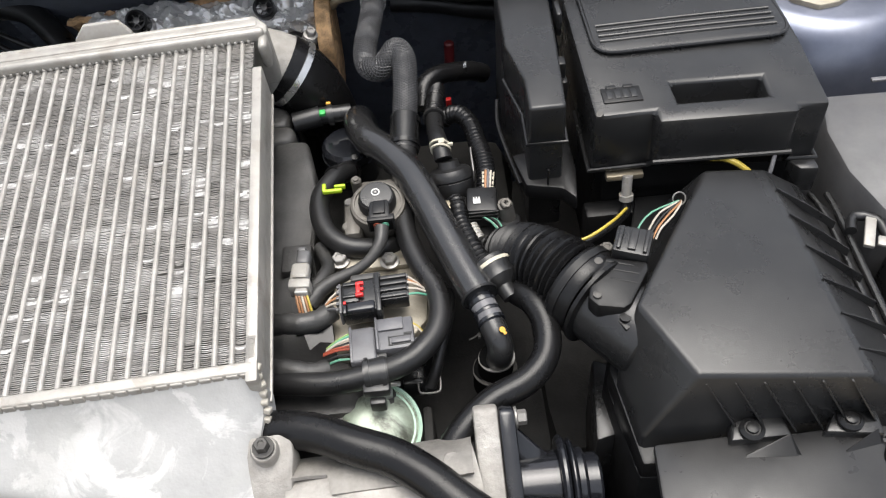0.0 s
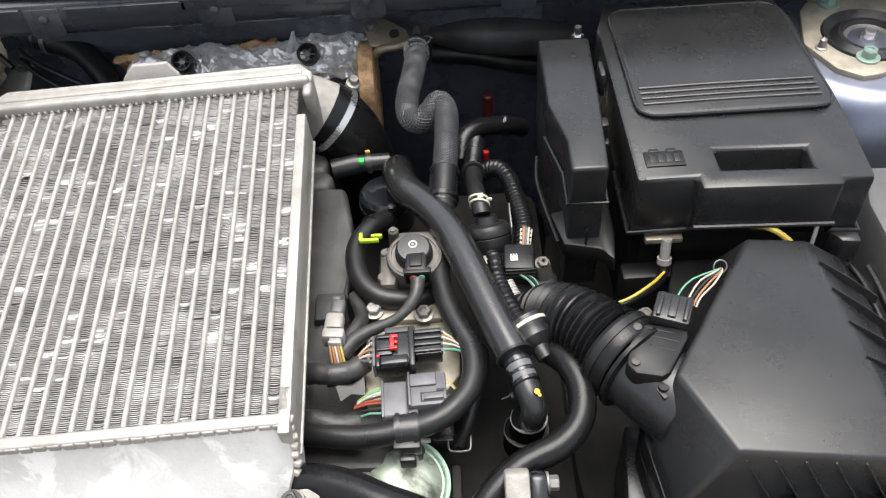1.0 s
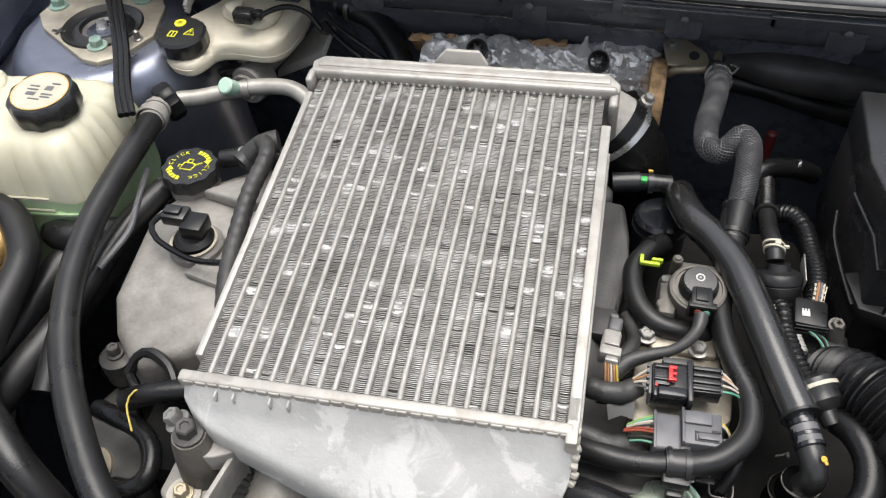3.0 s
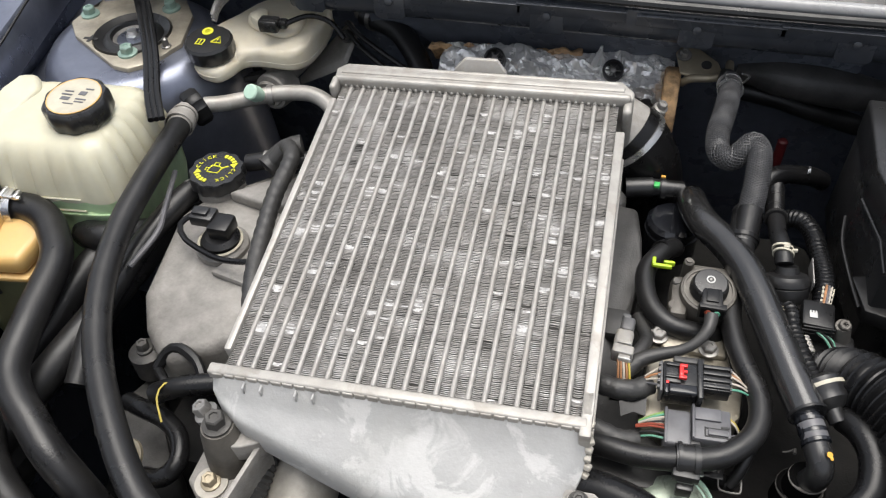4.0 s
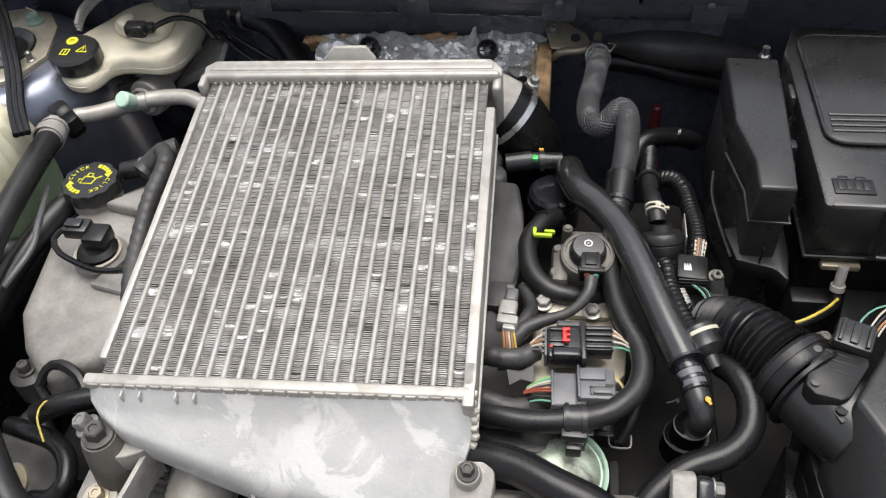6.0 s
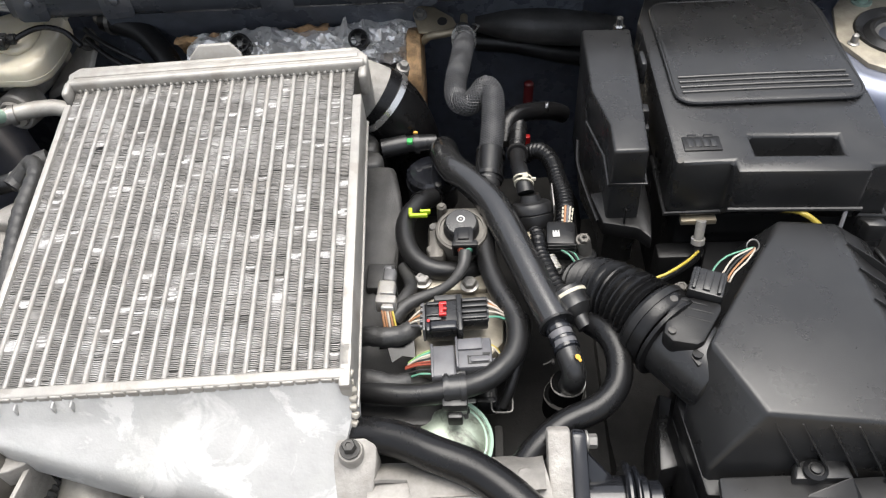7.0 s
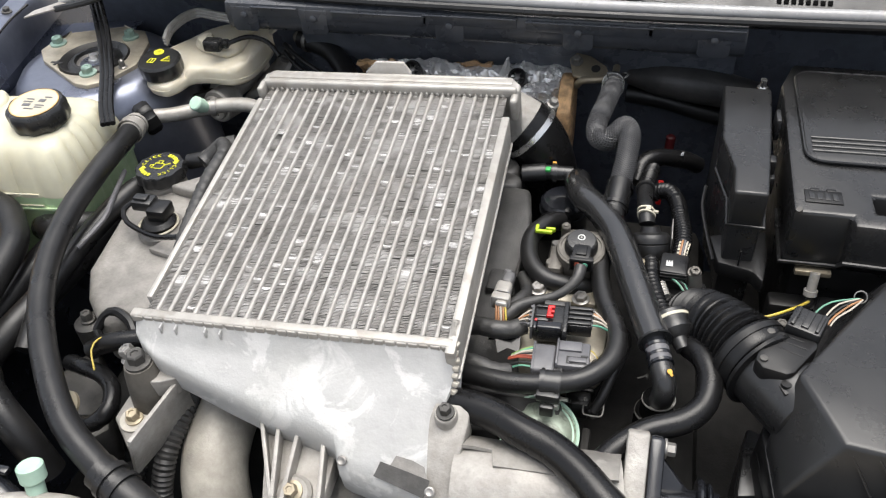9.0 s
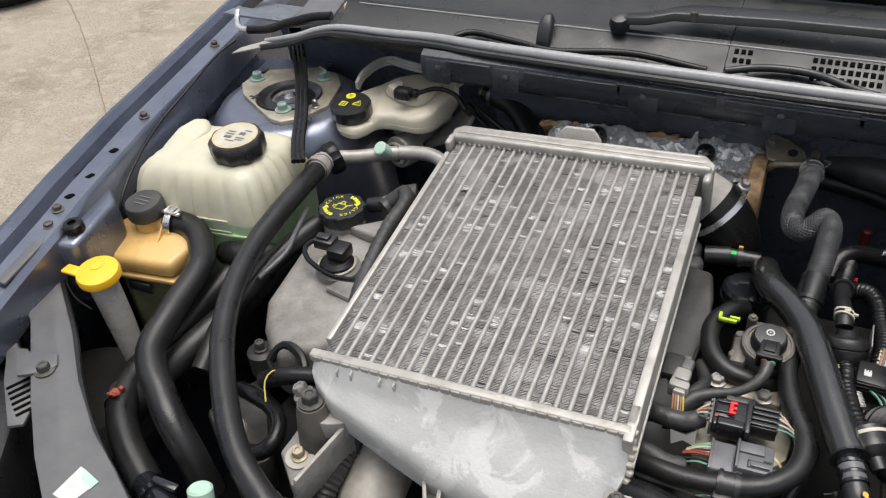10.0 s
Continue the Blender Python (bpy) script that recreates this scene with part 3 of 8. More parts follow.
Y0, Y1 = -0.162, 0.162


def fin_strip(col):
    """A folded fin between two tubes; clusters of folds are bent flat, bare metal with its glint painted in."""
    rng = random.Random(100 + col)
    x0 = CORE_X + (col - NT / 2) * PITCH + TUBE_W - 0.0004
    x1 = CORE_X + (col + 1 - NT / 2) * PITCH - TUBE_W + 0.0004
    if col == 0:
        x0 = -0.1372
    if col == NT - 1:
        x1 = 0.1352
    n = 208
    bm = bmesh.new()
    prev = None
    bent = [(rng.uniform(Y0, Y1), rng.choice((0.0012, 0.002, 0.003, 0.0045, 0.0065)) * rng.uniform(0.8, 1.2), rng.choice((-1, 1)) * rng.uniform(0.0002, 0.0009), rng.random() < 0.5) for _ in range(rng.randint(5, 10) + (4 if col > 15 else 0))]
    for i in range(n):
        y = Y0 + (Y1 - Y0) * (i + 0.5) / n
        lean = 0.0004 * noise.noise(Vector((col * 3.1, y * 90, 0.0)))
        drop = 0.0003 * rng.random()
        lip = 0.00034 + 0.00012 * rng.random()
        arch = -0.0006 + 0.0006 * noise.noise(Vector((col * 1.7, y * 45, 5.0)))
        # bare: how much of this fold takes the painted glint colour
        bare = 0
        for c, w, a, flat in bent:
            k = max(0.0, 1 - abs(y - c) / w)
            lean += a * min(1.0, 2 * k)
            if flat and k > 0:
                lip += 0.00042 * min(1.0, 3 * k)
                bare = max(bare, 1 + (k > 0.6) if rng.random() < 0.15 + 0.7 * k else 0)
            elif k > 0:
                drop += 0.0005 * k
                arch += 0.0013 * k
                lip *= 1 - 0.45 * k
        y += rng.uniform(-0.00015, 0.00015)
        ends = (0.0, 0.3, 0.7, 1.0) if i % 2 else (1.0, 0.7, 0.3, 0.0)
        for q_, f in enumerate(ends):
            x = x0 + (x1 - x0) * f
            yy = y + lean + arch * (0 if f in (0.0, 1.0) else 1)
            row = [bm.verts.new((x, q, z)) for q, z in ((yy - lip, -0.0011 - drop), (yy + lip, -0.0009 - drop), (y + lean * 0.3, -0.0030), (y, -0.0065))]
            if prev:
                for k in range(3):
                    fc = bm.faces.new((prev[k], row[k], row[k + 1], prev[k + 1]))
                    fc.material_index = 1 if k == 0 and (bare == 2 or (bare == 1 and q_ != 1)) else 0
            prev = row
    return moved(bm, IC)


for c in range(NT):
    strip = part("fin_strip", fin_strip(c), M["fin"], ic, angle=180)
    strip.data.materials.append(M["fin_glint"])
for c in range(1, NT):
    x = CORE_X + (c - NT / 2) * PITCH
    prof = [(-TUBE_W, -0.016), (-TUBE_W, -0.0010), (-0.0015, 0.0000), (-0.0007, 0.0005), (0.0007, 0.0005), (0.0015, 0.0000), (TUBE_W, -0.0010), (TUBE_W, -0.016)]
    part("tube", moved(loft([[(x + a + 0.0004 * noise.noise(Vector((c, y * 30, 1))), y, z) for a, z in prof] for y in [Y0 + (Y1 - Y0) * k / 12 for k in range(13)]]), IC), M["tube"], ic)
# dark sheet close under the fins stands in for shade deep between them
part("gap_shade_sheet", moved(box((-0.001, 0, -0.0080), (0.272, 0.322, 0.003), 0.0005), IC), M["fin_gap_shade"], ic)
# side rails
for s in (-1, 1):
    w = 0.0060 if s < 0 else 0.0086
    y0, y1 = (-0.150, 0.142) if s < 0 else (-0.178, 0.126)
    cx = -0.1370 - w / 2 if s < 0 else 0.1350 + w / 2
    part("side_rail", moved(merge(box((cx, (y0 + y1) / 2, -0.0165), (w, y1 - y0, 0.037), 0.0016),
                                  box((cx + s * 0.0025, (y0 + y1) / 2, -0.034), (0.007, y1 - y0, 0.003), 0.001)), IC), M["alu"], ic)
part("rail_end", moved(box((0.1395, -0.152, 0.0005), (0.0085, 0.020, 0.003), 0.0014), IC), M["alu"], ic)
# rear tank with its crimped lip
rear_poly = [(-0.1445, 0.163), (0.1445, 0.163), (0.1485, 0.166), (0.1485, 0.176), (0.1365, 0.190), (-0.1375, 0.190), (-0.1475, 0.181)]
rt = part("rear_tank", moved(prism(rear_poly, -0.055, 0.006, 0.006, 3), IC), M["alu"], ic, "cast aluminium rear tank with rounded edge")
part("tank_bead", moved(merge(box((-0.0005, 0.1775, 0.0055), (0.280, 0.0075, 0.0035), 0.0016, seg=3), box((-0.0005, 0.1865, 0.0045), (0.268, 0.0045, 0.0035), 0.0014)), IC), M["alu"], rt)
part("crimp_lip", moved(merge(box((0.0005, 0.166, 0.003), (0.291, 0.008, 0.013), 0.0035, seg=3), box((-0.1430, 0.158, -0.004), (0.007, 0.018, 0.026), 0.003, seg=3), box((0.1435, 0.159, -0.010), (0.0085, 0.020, 0.028), 0.0041, seg=3)), IC), M["alu"], rt)
for i in range(45):
    x = CORE_X + (i / 2 - 11) * PITCH
    part("crimp_tooth", moved(box((x, 0.1618, -0.001), (0.0030, 0.003, 0.006), 0.0008, seg=1), IC), M["alu"], rt)
part("tank_tab", moved(loft([[(-0.002 + a * 0.028, 0.188 + b, -0.02) for a, b in ((-1, 0.0), (1, 0.0), (1, 0.005), (-1, 0.005))],
                             [(-0.002 + a * 0.026, 0.189 + b, 0.006) for a, b in ((-1, 0.0), (1, 0.0), (1, 0.005), (-1, 0.005))],
                             [(-0.001 + a * 0.016, 0.194 + b, 0.017) for a, b in ((-1, 0.0), (1, 0.0), (1, 0.004), (-1, 0.004))]], 0.0012), IC), M["clear"], rt, "dull grey tab on the rear tank")
# front tank
def face_z(x, y):
    return -0.010 - 0.60 * (-0.176 - y) - 0.004 * math.sin((x + 0.14) * 11) + 0.0075 * max(0.0, 1 + (y + 0.1710) / 0.014)


def along(pts, x):
    """The height of a broken line at x."""
    for (xa, ya), (xb, yb) in zip(pts, pts[1:]):
        if x <= xb:
            f = max(0.0, (x - xa) / (xb - xa))
            return ya + (yb - ya) * f
    return pts[-1][1]


FOOT = ((-0.146, -0.178), (-0.138, -0.188), (-0.122, -0.1985), (-0.104, -0.2035), (-0.06, -0.2155), (-0.017, -0.2270), (0.030, -0.2355), (0.0440, -0.2390), (0.0490, -0.2425), (0.0520, -0.2500), (0.0545, -0.2565), (0.060, -0.2600), (0.1425, -0.2755))
FLANK = ((-0.30, 0.1345), (-0.212, 0.1330), (-0.200, 0.1375), (-0.19, 0.141), (-0.17, 0.142))


def bowl():
    """The sloping cast face of the front tank, with a lobe that reaches down to the bracket."""
    xs = sorted([-0.146 + 0.288 * i / 40 for i in range(41)] + [0.0455, 0.0505, 0.0515, 0.053, 0.0575, 0.1405])
    rows_ = []
    for k in range(15):
        f = k / 14
        row = []
        for x in xs:
            yb = along(FOOT, x)
            y = -0.1705 + (yb + 0.1705) * f
            w = along(FLANK, y)
            xx = x if x < 0.09 else 0.09 + (x - 0.09) * (w - 0.09) / 0.052
            edge = min(1.0, (1 - f) * 9) * min(1.0, (x + 0.146) * 60 + 0.1) * min(1.0, (0.142 - x) * 45 + 0.1)
            dent = 0.0016 * noise.noise(Vector((xx * 28, y * 28, 3.0)))
            row.append((xx, y, face_z(xx, y) - 0.010 * (1 - edge) ** 2 + dent))
        (xa, ya, za), (xb, yb, zb) = row[0], row[-1]
        rows_.append([(xa - 0.001, ya, za - 0.034)] + row + [(xb + 0.003, yb, zb - 0.030)])
    rows_.append([(x, y + 0.0005, z - 0.020) for x, y, z in rows_[-1]])
    return panel(rows_, 0.004)


ft = part("front_tank", moved(bowl(), IC), M["tank"], ic, "chalky cast aluminium front tank")
part("crimp_lip", moved(box((-0.0040, -0.1670, -0.0030), (0.290, 0.0094, 0.0105), 0.0022, seg=3), IC), M["alu"], ft)
rngt = random.Random(31)
for i in range(30):
    x = -0.140 + i * 0.0095
    part("crimp_tooth", moved(box((x + rngt.uniform(-0.0006, 0.0006), -0.1716, -0.0024), (0.0082, 0.0016 + rngt.uniform(0, 0.0006), 0.0072), 0.0006, seg=1), IC), M["alu"], ft)
for x in (-0.118, -0.104, -0.076, -0.062):
    part("tank_rib", moved(box((x, -0.1765, -0.0065), (0.0018, 0.006, 0.008), 0.0006, seg=1), IC), M["tank"], ft)
for k in range(9):
    tilt = Matrix.Rotation(rngt.uniform(-0.5, 0.5), 4, 'Z') @ Matrix.Rotation(rngt.uniform(-0.6, 0.2), 4, 'X')
    part("crimp_fold", moved(box((0.1425 + rngt.uniform(-0.001, 0.0012), -0.166 - 0.0042 * k, -0.002 - 0.0050 * k), (0.0052, 0.0052, 0.0045), 0.0008, tilt, 1), IC), M["beige"], ft)
lift = 0.0034
def on_face(x, y, h=lift):
    return (x, y, face_z(x, y) + h)


part("sticker", moved(panel([[on_face(0.0916, -0.2500), on_face(0.115, -0.2548), on_face(0.1335, -0.2590)], [on_face(0.0893, -0.2555), on_face(0.112, -0.261), on_face(0.1325, -0.2655)], [on_face(0.0871, -0.2603), on_face(0.110, -0.266), on_face(0.1300, -0.2712)]], 0.0004), IC), M["dark_metal"], ft, "worn black sticker")
part("glue_patch", moved(panel([[on_face(0.104, -0.2448, 0.0030), on_face(0.118, -0.2470, 0.0030), on_face(0.128, -0.2505, 0.0030)], [on_face(0.100, -0.2516, 0.0030), on_face(0.115, -0.2546, 0.0030), on_face(0.1315, -0.2588, 0.0030)]], 0.0003), IC), M["cast"], ft, "brown glue residue above the sticker")
for x, y in ((0.0590, -0.2517), (0.1345, -0.2655)):
    part("tank_screw", moved(lathe([(0.0042, 0.0), (0.0042, 0.0024), (0.0030, 0.0030), (0.0012, 0.0022)], on_face(x, y, 0.001), (0, -0.5, 1), 16), IC), M["steel"], ft)
# outlet neck and clamp
part("outlet_neck", merge(tube([(-0.150, 0.806, 0.889), (-0.128, 0.806, 0.885), (-0.110, 0.805, 0.876)], 0.0335, 32), box((-0.140, 0.804, 0.890), (0.030, 0.045, 0.050), 0.012)), M["cast_light"], ic)

# ---------------------------------------------------------------- engine
engine = thing("engine", (-0.2, 0.62, 0.40), "grimy dark engine block deep in the bay", "engine")
part("block", box((-0.20, 0.63, 0.56), (0.62, 0.42, 0.36), 0.03), M["grime"], engine)
part("gearbox", box((0.09, 0.62, 0.55), (0.26, 0.36, 0.34), 0.05), M["grime"], engine)
vc_poly = [(-0.530, 0.672), (-0.468, 0.720), (-0.395, 0.735), (-0.30, 0.735), (-0.30, 0.50), (-0.395, 0.50), (-0.428, 0.500), (-0.447, 0.482), (-0.484, 0.470), (-0.514, 0.500), (-0.533, 0.535), (-0.548, 0.640)]
vc = part("valve_cover", prism(vc_poly, 0.76, lambda x, y: 0.842 - 0.14 * max(0, 0.54 - y) - 0.10 * max(0, -0.50 - x), 0.026, 5), M["cast"], engine, "dirty cast aluminium valve cover")
part("coil_seat", lathe([(0.026, 0.0), (0.026, 0.006), (0.022, 0.010), (0.019, 0.010), (0.018, 0.006)], (-0.480, 0.603, 0.838), (0, 0, 1)), M["cast"], vc)
part("raised_pad", prism([(-0.50, 0.665), (-0.455, 0.70), (-0.415, 0.70), (-0.415, 0.66), (-0.455, 0.655)], 0.838, 0.853, 0.004, 3), M["cast"], vc)
part("cast_ridge", prism([(-0.475, 0.565), (-0.43, 0.555), (-0.425, 0.575), (-0.462, 0.588)], 0.838, 0.8455, 0.002), M["cast"], vc)
for p in ((-0.527, 0.500, 0.792), (-0.464, 0.513, 0.800), (-0.425, 0.480, 0.80)):
    part("cover_bolt", merge(hexhead(p, (0, 0, 1), 0.006, 0.012, 1.3), lathe([(0.016, -0.03), (0.016, -0.002), (0.012, 0.0)], p, (0, 0, 1), 20)), M["dark_metal"], vc)

cap = thing("oil_filler_cap", (-0.52, 0.685, 0.845), "black oil filler cap with yellow printed arrows", "oil cap")
part("cap", lathe([(0.026, -0.016), (0.0285, -0.014), (0.0285, -0.003), (0.027, 0.0), (0.020, 0.0005), (0.0, 0.0006)], (-0.520, 0.685, 0.863), (0, 0, 1), 88, 11, 0.035), M["plastic"], cap)
part("neck", merge(rod((-0.520, 0.685, 0.832), (-0.520, 0.685, 0.846), 0.0255, 32, bevel=0.002), rod((-0.520, 0.685, 0.845), (-0.520, 0.685, 0.850), 0.022, 28)), M["cast_light"], cap)


def arc_band(c, r0, r1, a0, a1, z, n=10, h=0.0006):
    a = [a0 + (a1 - a0) * i / n for i in range(n + 1)]
    poly = [(c[0] + r1 * math.cos(t), c[1] + r1 * math.sin(t)) for t in a] + [(c[0] + r0 * math.cos(t), c[1] + r0 * math.sin(t)) for t in reversed(a)]
    return prism(poly, z, z + h)


OC = (-0.520, 0.685)
for a in (70, 250):
    for k in range(4):
        t0 = radians(a - 34 + k * 13)
        part("arrow_mark", arc_band(OC, 0.0175, 0.0222, t0, t0 + radians(9), 0.8636), M["ink_yellow"], cap)
    t1 = radians(a - 38)
    part("arrow_mark", prism([(OC[0] + r * math.cos(t), OC[1] + r * math.sin(t)) for r, t in ((0.0235, t1), (0.0150, t1), (0.019, t1 - 0.35))], 0.8636, 0.8642), M["ink_yellow"], cap)
for word_a in (150, -30):
    for k, ch in enumerate("CLICK"):
        a = radians(word_a + 32 - k * 16)
        letters("letter", ch, 0.0062, Matrix.Translation((OC[0] + 0.0192 * math.cos(a), OC[1] + 0.0192 * math.sin(a), 0.8640)) @ Matrix.Rotation(a - math.pi / 2, 4, 'Z'), M["ink_yellow"], cap, 0.0003)
def stroke(pts, z, w=0.0007):
    """A thin printed line."""
    return tube([(x, y, z) for x, y in pts], w, 5, smooth=False)


part("oil_can_mark", merge(stroke([(-0.526, 0.6885), (-0.5275, 0.6785), (-0.5155, 0.6785), (-0.5135, 0.6865), (-0.5080, 0.6905)], 0.8637), stroke([(-0.526, 0.6885), (-0.5175, 0.6885), (-0.5135, 0.6865)], 0.8637),
                           stroke([(-0.5235, 0.6885), (-0.5235, 0.6935), (-0.5185, 0.6935), (-0.5185, 0.6885)], 0.8637), stroke([(-0.5265, 0.6845), (-0.5305, 0.6845), (-0.530, 0.6805)], 0.8637)), M["ink_yellow"], cap)

coil = thing("ignition_coil", (-0.482, 0.605, 0.845), "black ignition coil with plug in its seat", "ignition coil")
part("coil_top", merge(lathe([(0.019, 0), (0.019, 0.006), (0.014, 0.010)], (-0.480, 0.603, 0.846)), box((-0.478, 0.608, 0.862), (0.022, 0.024, 0.016), 0.003)), M["plastic_dull"], coil)
part("plug", merge(box((-0.498, 0.613, 0.867), (0.024, 0.018, 0.012), 0.002), box((-0.500, 0.613, 0.8745), (0.016, 0.010, 0.003), 0.001)), M["plastic"], coil)
part("seal_ring", lathe([(0.021, 0), (0.0225, 0.0015), (0.021, 0.003), (0.0195, 0.0015), (0.021, 0)], (-0.480, 0.601, 0.8485)), M["ivory"], coil)
part("lead", tube([(-0.511, 0.613, 0.867), (-0.520, 0.603, 0.862), (-0.510, 0.590, 0.856), (-0.470, 0.572, 0.858), (-0.440, 0.565, 0.866), (-0.425, 0.565, 0.870)], 0.0030, 8), M["rubber"], coil)

solid("engine_wiring_loom", merge(tube([(-0.462, 0.706, 0.868), (-0.448, 0.712, 0.882), (-0.434, 0.690, 0.886), (-0.433, 0.645, 0.882), (-0.428, 0.600, 0.876), (-0.418, 0.545, 0.868), (-0.405, 0.50, 0.85)], 0.0085, 12, wave=0.0004, pitch=0.012),
                                  tube([(-0.470, 0.700, 0.86), (-0.455, 0.722, 0.868), (-0.44, 0.73, 0.87)], 0.012, 12)), M["tape"], "taped black wiring loom beside the intercooler", "wiring loom")
brh = thing("breather_hose", (-0.46, 0.72, 0.85), "short black breather hose with steel cuff by the oil cap", "hose")
part("hose_body", tube([(-0.498, 0.712, 0.852), (-0.475, 0.716, 0.856), (-0.445, 0.722, 0.856), (-0.41, 0.735, 0.85)], 0.0095, 14), M["rubber_dust"], brh)
part("cuff", merge(tube([(-0.478, 0.7155, 0.8556), (-0.470, 0.7170, 0.8562), (-0.462, 0.7185, 0.8564)], 0.0108, 18), ring((-0.462, 0.7185, 0.8564), (1, 0.2, 0), 0.0109, 0.002, 0.0008)), M["steel"], brh, "dull steel hose cuff")

# casting in front of the intercooler, and the valve on it
egr = thing("throttle_casting", (-0.02, 0.37, 0.76), "rough cast aluminium intake elbow below the intercooler", "intake casting")
part("casting_body", tube([(-0.090, 0.3655, 0.814), (-0.06, 0.367, 0.817), (-0.03, 0.370, 0.819), (0.035, 0.380, 0.816)], 0.037, 28, radii=[0.039, 0.0385, 0.037, 0.036]), M["cast_light"], egr)
part("casting_root", tube([(-0.20, 0.375, 0.745), (-0.15, 0.370, 0.765), (-0.10, 0.366, 0.795), (-0.075, 0.366, 0.812)], 0.034, 20), M["cast"], egr)
shell_rows = []
for x, split in ((-0.090, 72), (-0.080, 72), (-0.0655, 73), (-0.0615, 95), (-0.03, 96), (0.0, 96), (0.034, 95)):
    cy_, cz_, rr_ = 0.3685 + 0.06 * (x + 0.04), 0.8175, 0.0408 if x > -0.07 else 0.0418
    shell_rows.append([(x, cy_ + rr_ * math.cos(radians(a)), cz_ + rr_ * math.sin(radians(a))) for a in [-15 + (split + 15) * k / 10 for k in range(11)]])
part("upper_shell", panel(shell_rows, 0.003), M["cast"], egr, "dirty upper half of the casting", angle=50)
part("boss", lathe([(0.010, -0.01), (0.0095, 0.002), (0.006, 0.005)], (0.020, 0.380, 0.852), (0.1, 0.1, 1), 20), M["cast"], egr)
plate = [(y, z) for y, z in ((0.420, 0.858), (0.412, 0.864), (0.398, 0.856), (0.355, 0.835), (0.336, 0.81), (0.333, 0.77), (0.40, 0.76), (0.424, 0.80))]
part("flange", loft([[(0.037, y, z) for y, z in plate], [(0.0545, y, z) for y, z in plate]], 0.0025), M["cast_light"], egr, "bright machined aluminium flange")
part("valve_flange", loft([[(0.0548, y - 0.002, z) for y, z in plate], [(0.0665, y - 0.002, z - 0.001) for y, z in plate]], 0.003), M["gloss"], egr, "dark grey plastic valve flange")
part("flange_bolt", hexhead((0.0660, 0.411, 0.850), (1, 0, 0), 0.0055, 0.009), M["steel"], egr)
part("gusset", loft([[(0.0645, 0.412, 0.842), (0.0645, 0.408, 0.842), (0.0645, 0.384, 0.820), (0.0645, 0.388, 0.816)], [(0.088, 0.396, 0.822), (0.088, 0.392, 0.822), (0.088, 0.380, 0.812), (0.088, 0.384, 0.81)]], 0.001), M["gloss"], egr)
vb = part("valve_body", merge(rod((0.064, 0.380, 0.803), (0.096, 0.380, 0.803), 0.0245, 32, bevel=0.002), rod((0.112, 0.380, 0.803), (0.124, 0.380, 0.803), 0.0205, 32, bevel=0.002)), M["gloss"], egr, "glossy blue black valve housing")
part("valve_disc", rod((0.0945, 0.381, 0.803), (0.1005, 0.381, 0.803), 0.034, 40, bevel=0.002), M["gloss"], vb)
part("valve_disc", rod((0.102, 0.381, 0.803), (0.106, 0.381, 0.803), 0.031, 40, bevel=0.0015), M["gloss"], vb)
part("valve_collar", rod((0.106, 0.381, 0.803), (0.113, 0.381, 0.803), 0.0245, 36, bevel=0.0015), M["gloss"], vb)
part("valve_lead", tube([(0.118, 0.345, 0.815), (0.116, 0.328, 0.822), (0.100, 0.315, 0.82), (0.07, 0.305, 0.80)], 0.0065, 10, wave=0.0008, pitch=0.005), M["rubber"], egr)

mid = thing("bracket_flange", (-0.09, 0.37, 0.84), "grey cast mounting flange with flanged bolt", "bracket")
mp = [(0.124, -0.2035), (0.150, -0.2035), (0.1585, -0.2085), (0.1585, -0.216), (0.1475, -0.2735), (0.143, -0.2765), (0.124, -0.2725)]
part("flange_plate", moved(loft([[(x, y, face_z(x, y) - 0.030) for x, y in mp], [(x, y, face_z(x, y) - 0.004) for x, y in mp]], 0.002), IC), M["cast_light"], mid)
part("flange_bolt", hexhead((-0.1055, 0.394, 0.8745), (0, -0.15, 1), 0.0052, 0.009), M["dark_metal"], mid)
part("boss", lathe([(0.0098, -0.02), (0.0098, -0.001), (0.0085, 0.001)], (-0.1055, 0.394, 0.8725), (0, -0.15, 1), 24), M["cast"], mid)
part("foot", tube([(-0.106, 0.335, 0.82), (-0.104, 0.322, 0.79), (-0.104, 0.316, 0.74)], 0.011, 14), M["cast"], mid)

# diaphragm actuator
act = thing("vacuum_actuator", (-0.035, 0.436, 0.79), "sage green metal vacuum diaphragm with dirt on top", "vacuum actuator")
part("dome", lathe([(0.033, -0.014), (0.0335, -0.004), (0.031, -0.002), (0.029, -0.004), (0.026, 0.002), (0.018, 0.006), (0.010, 0.0072), (0.0, 0.0074)], (-0.036, 0.436, 0.812), (0.05, -0.30, 1), 48), M["sage"], act)
part("rim", lathe([(0.0330, -0.006), (0.0348, -0.005), (0.0348, -0.0025), (0.0325, -0.0015), (0.0315, -0.003)], (-0.036, 0.436, 0.812), (0.05, -0.30, 1), 48), M["mint"], act, "pale green crimped rim")
part("bracket", merge(box((-0.030, 0.462, 0.828), (0.030, 0.004, 0.002), 0.0008), box((-0.028, 0.459, 0.820), (0.012, 0.010, 0.012), 0.002)), M["bright"], act)
part("mount", box((0.003, 0.432, 0.780), (0.008, 0.044, 0.05), 0.003), M["grime"], act)

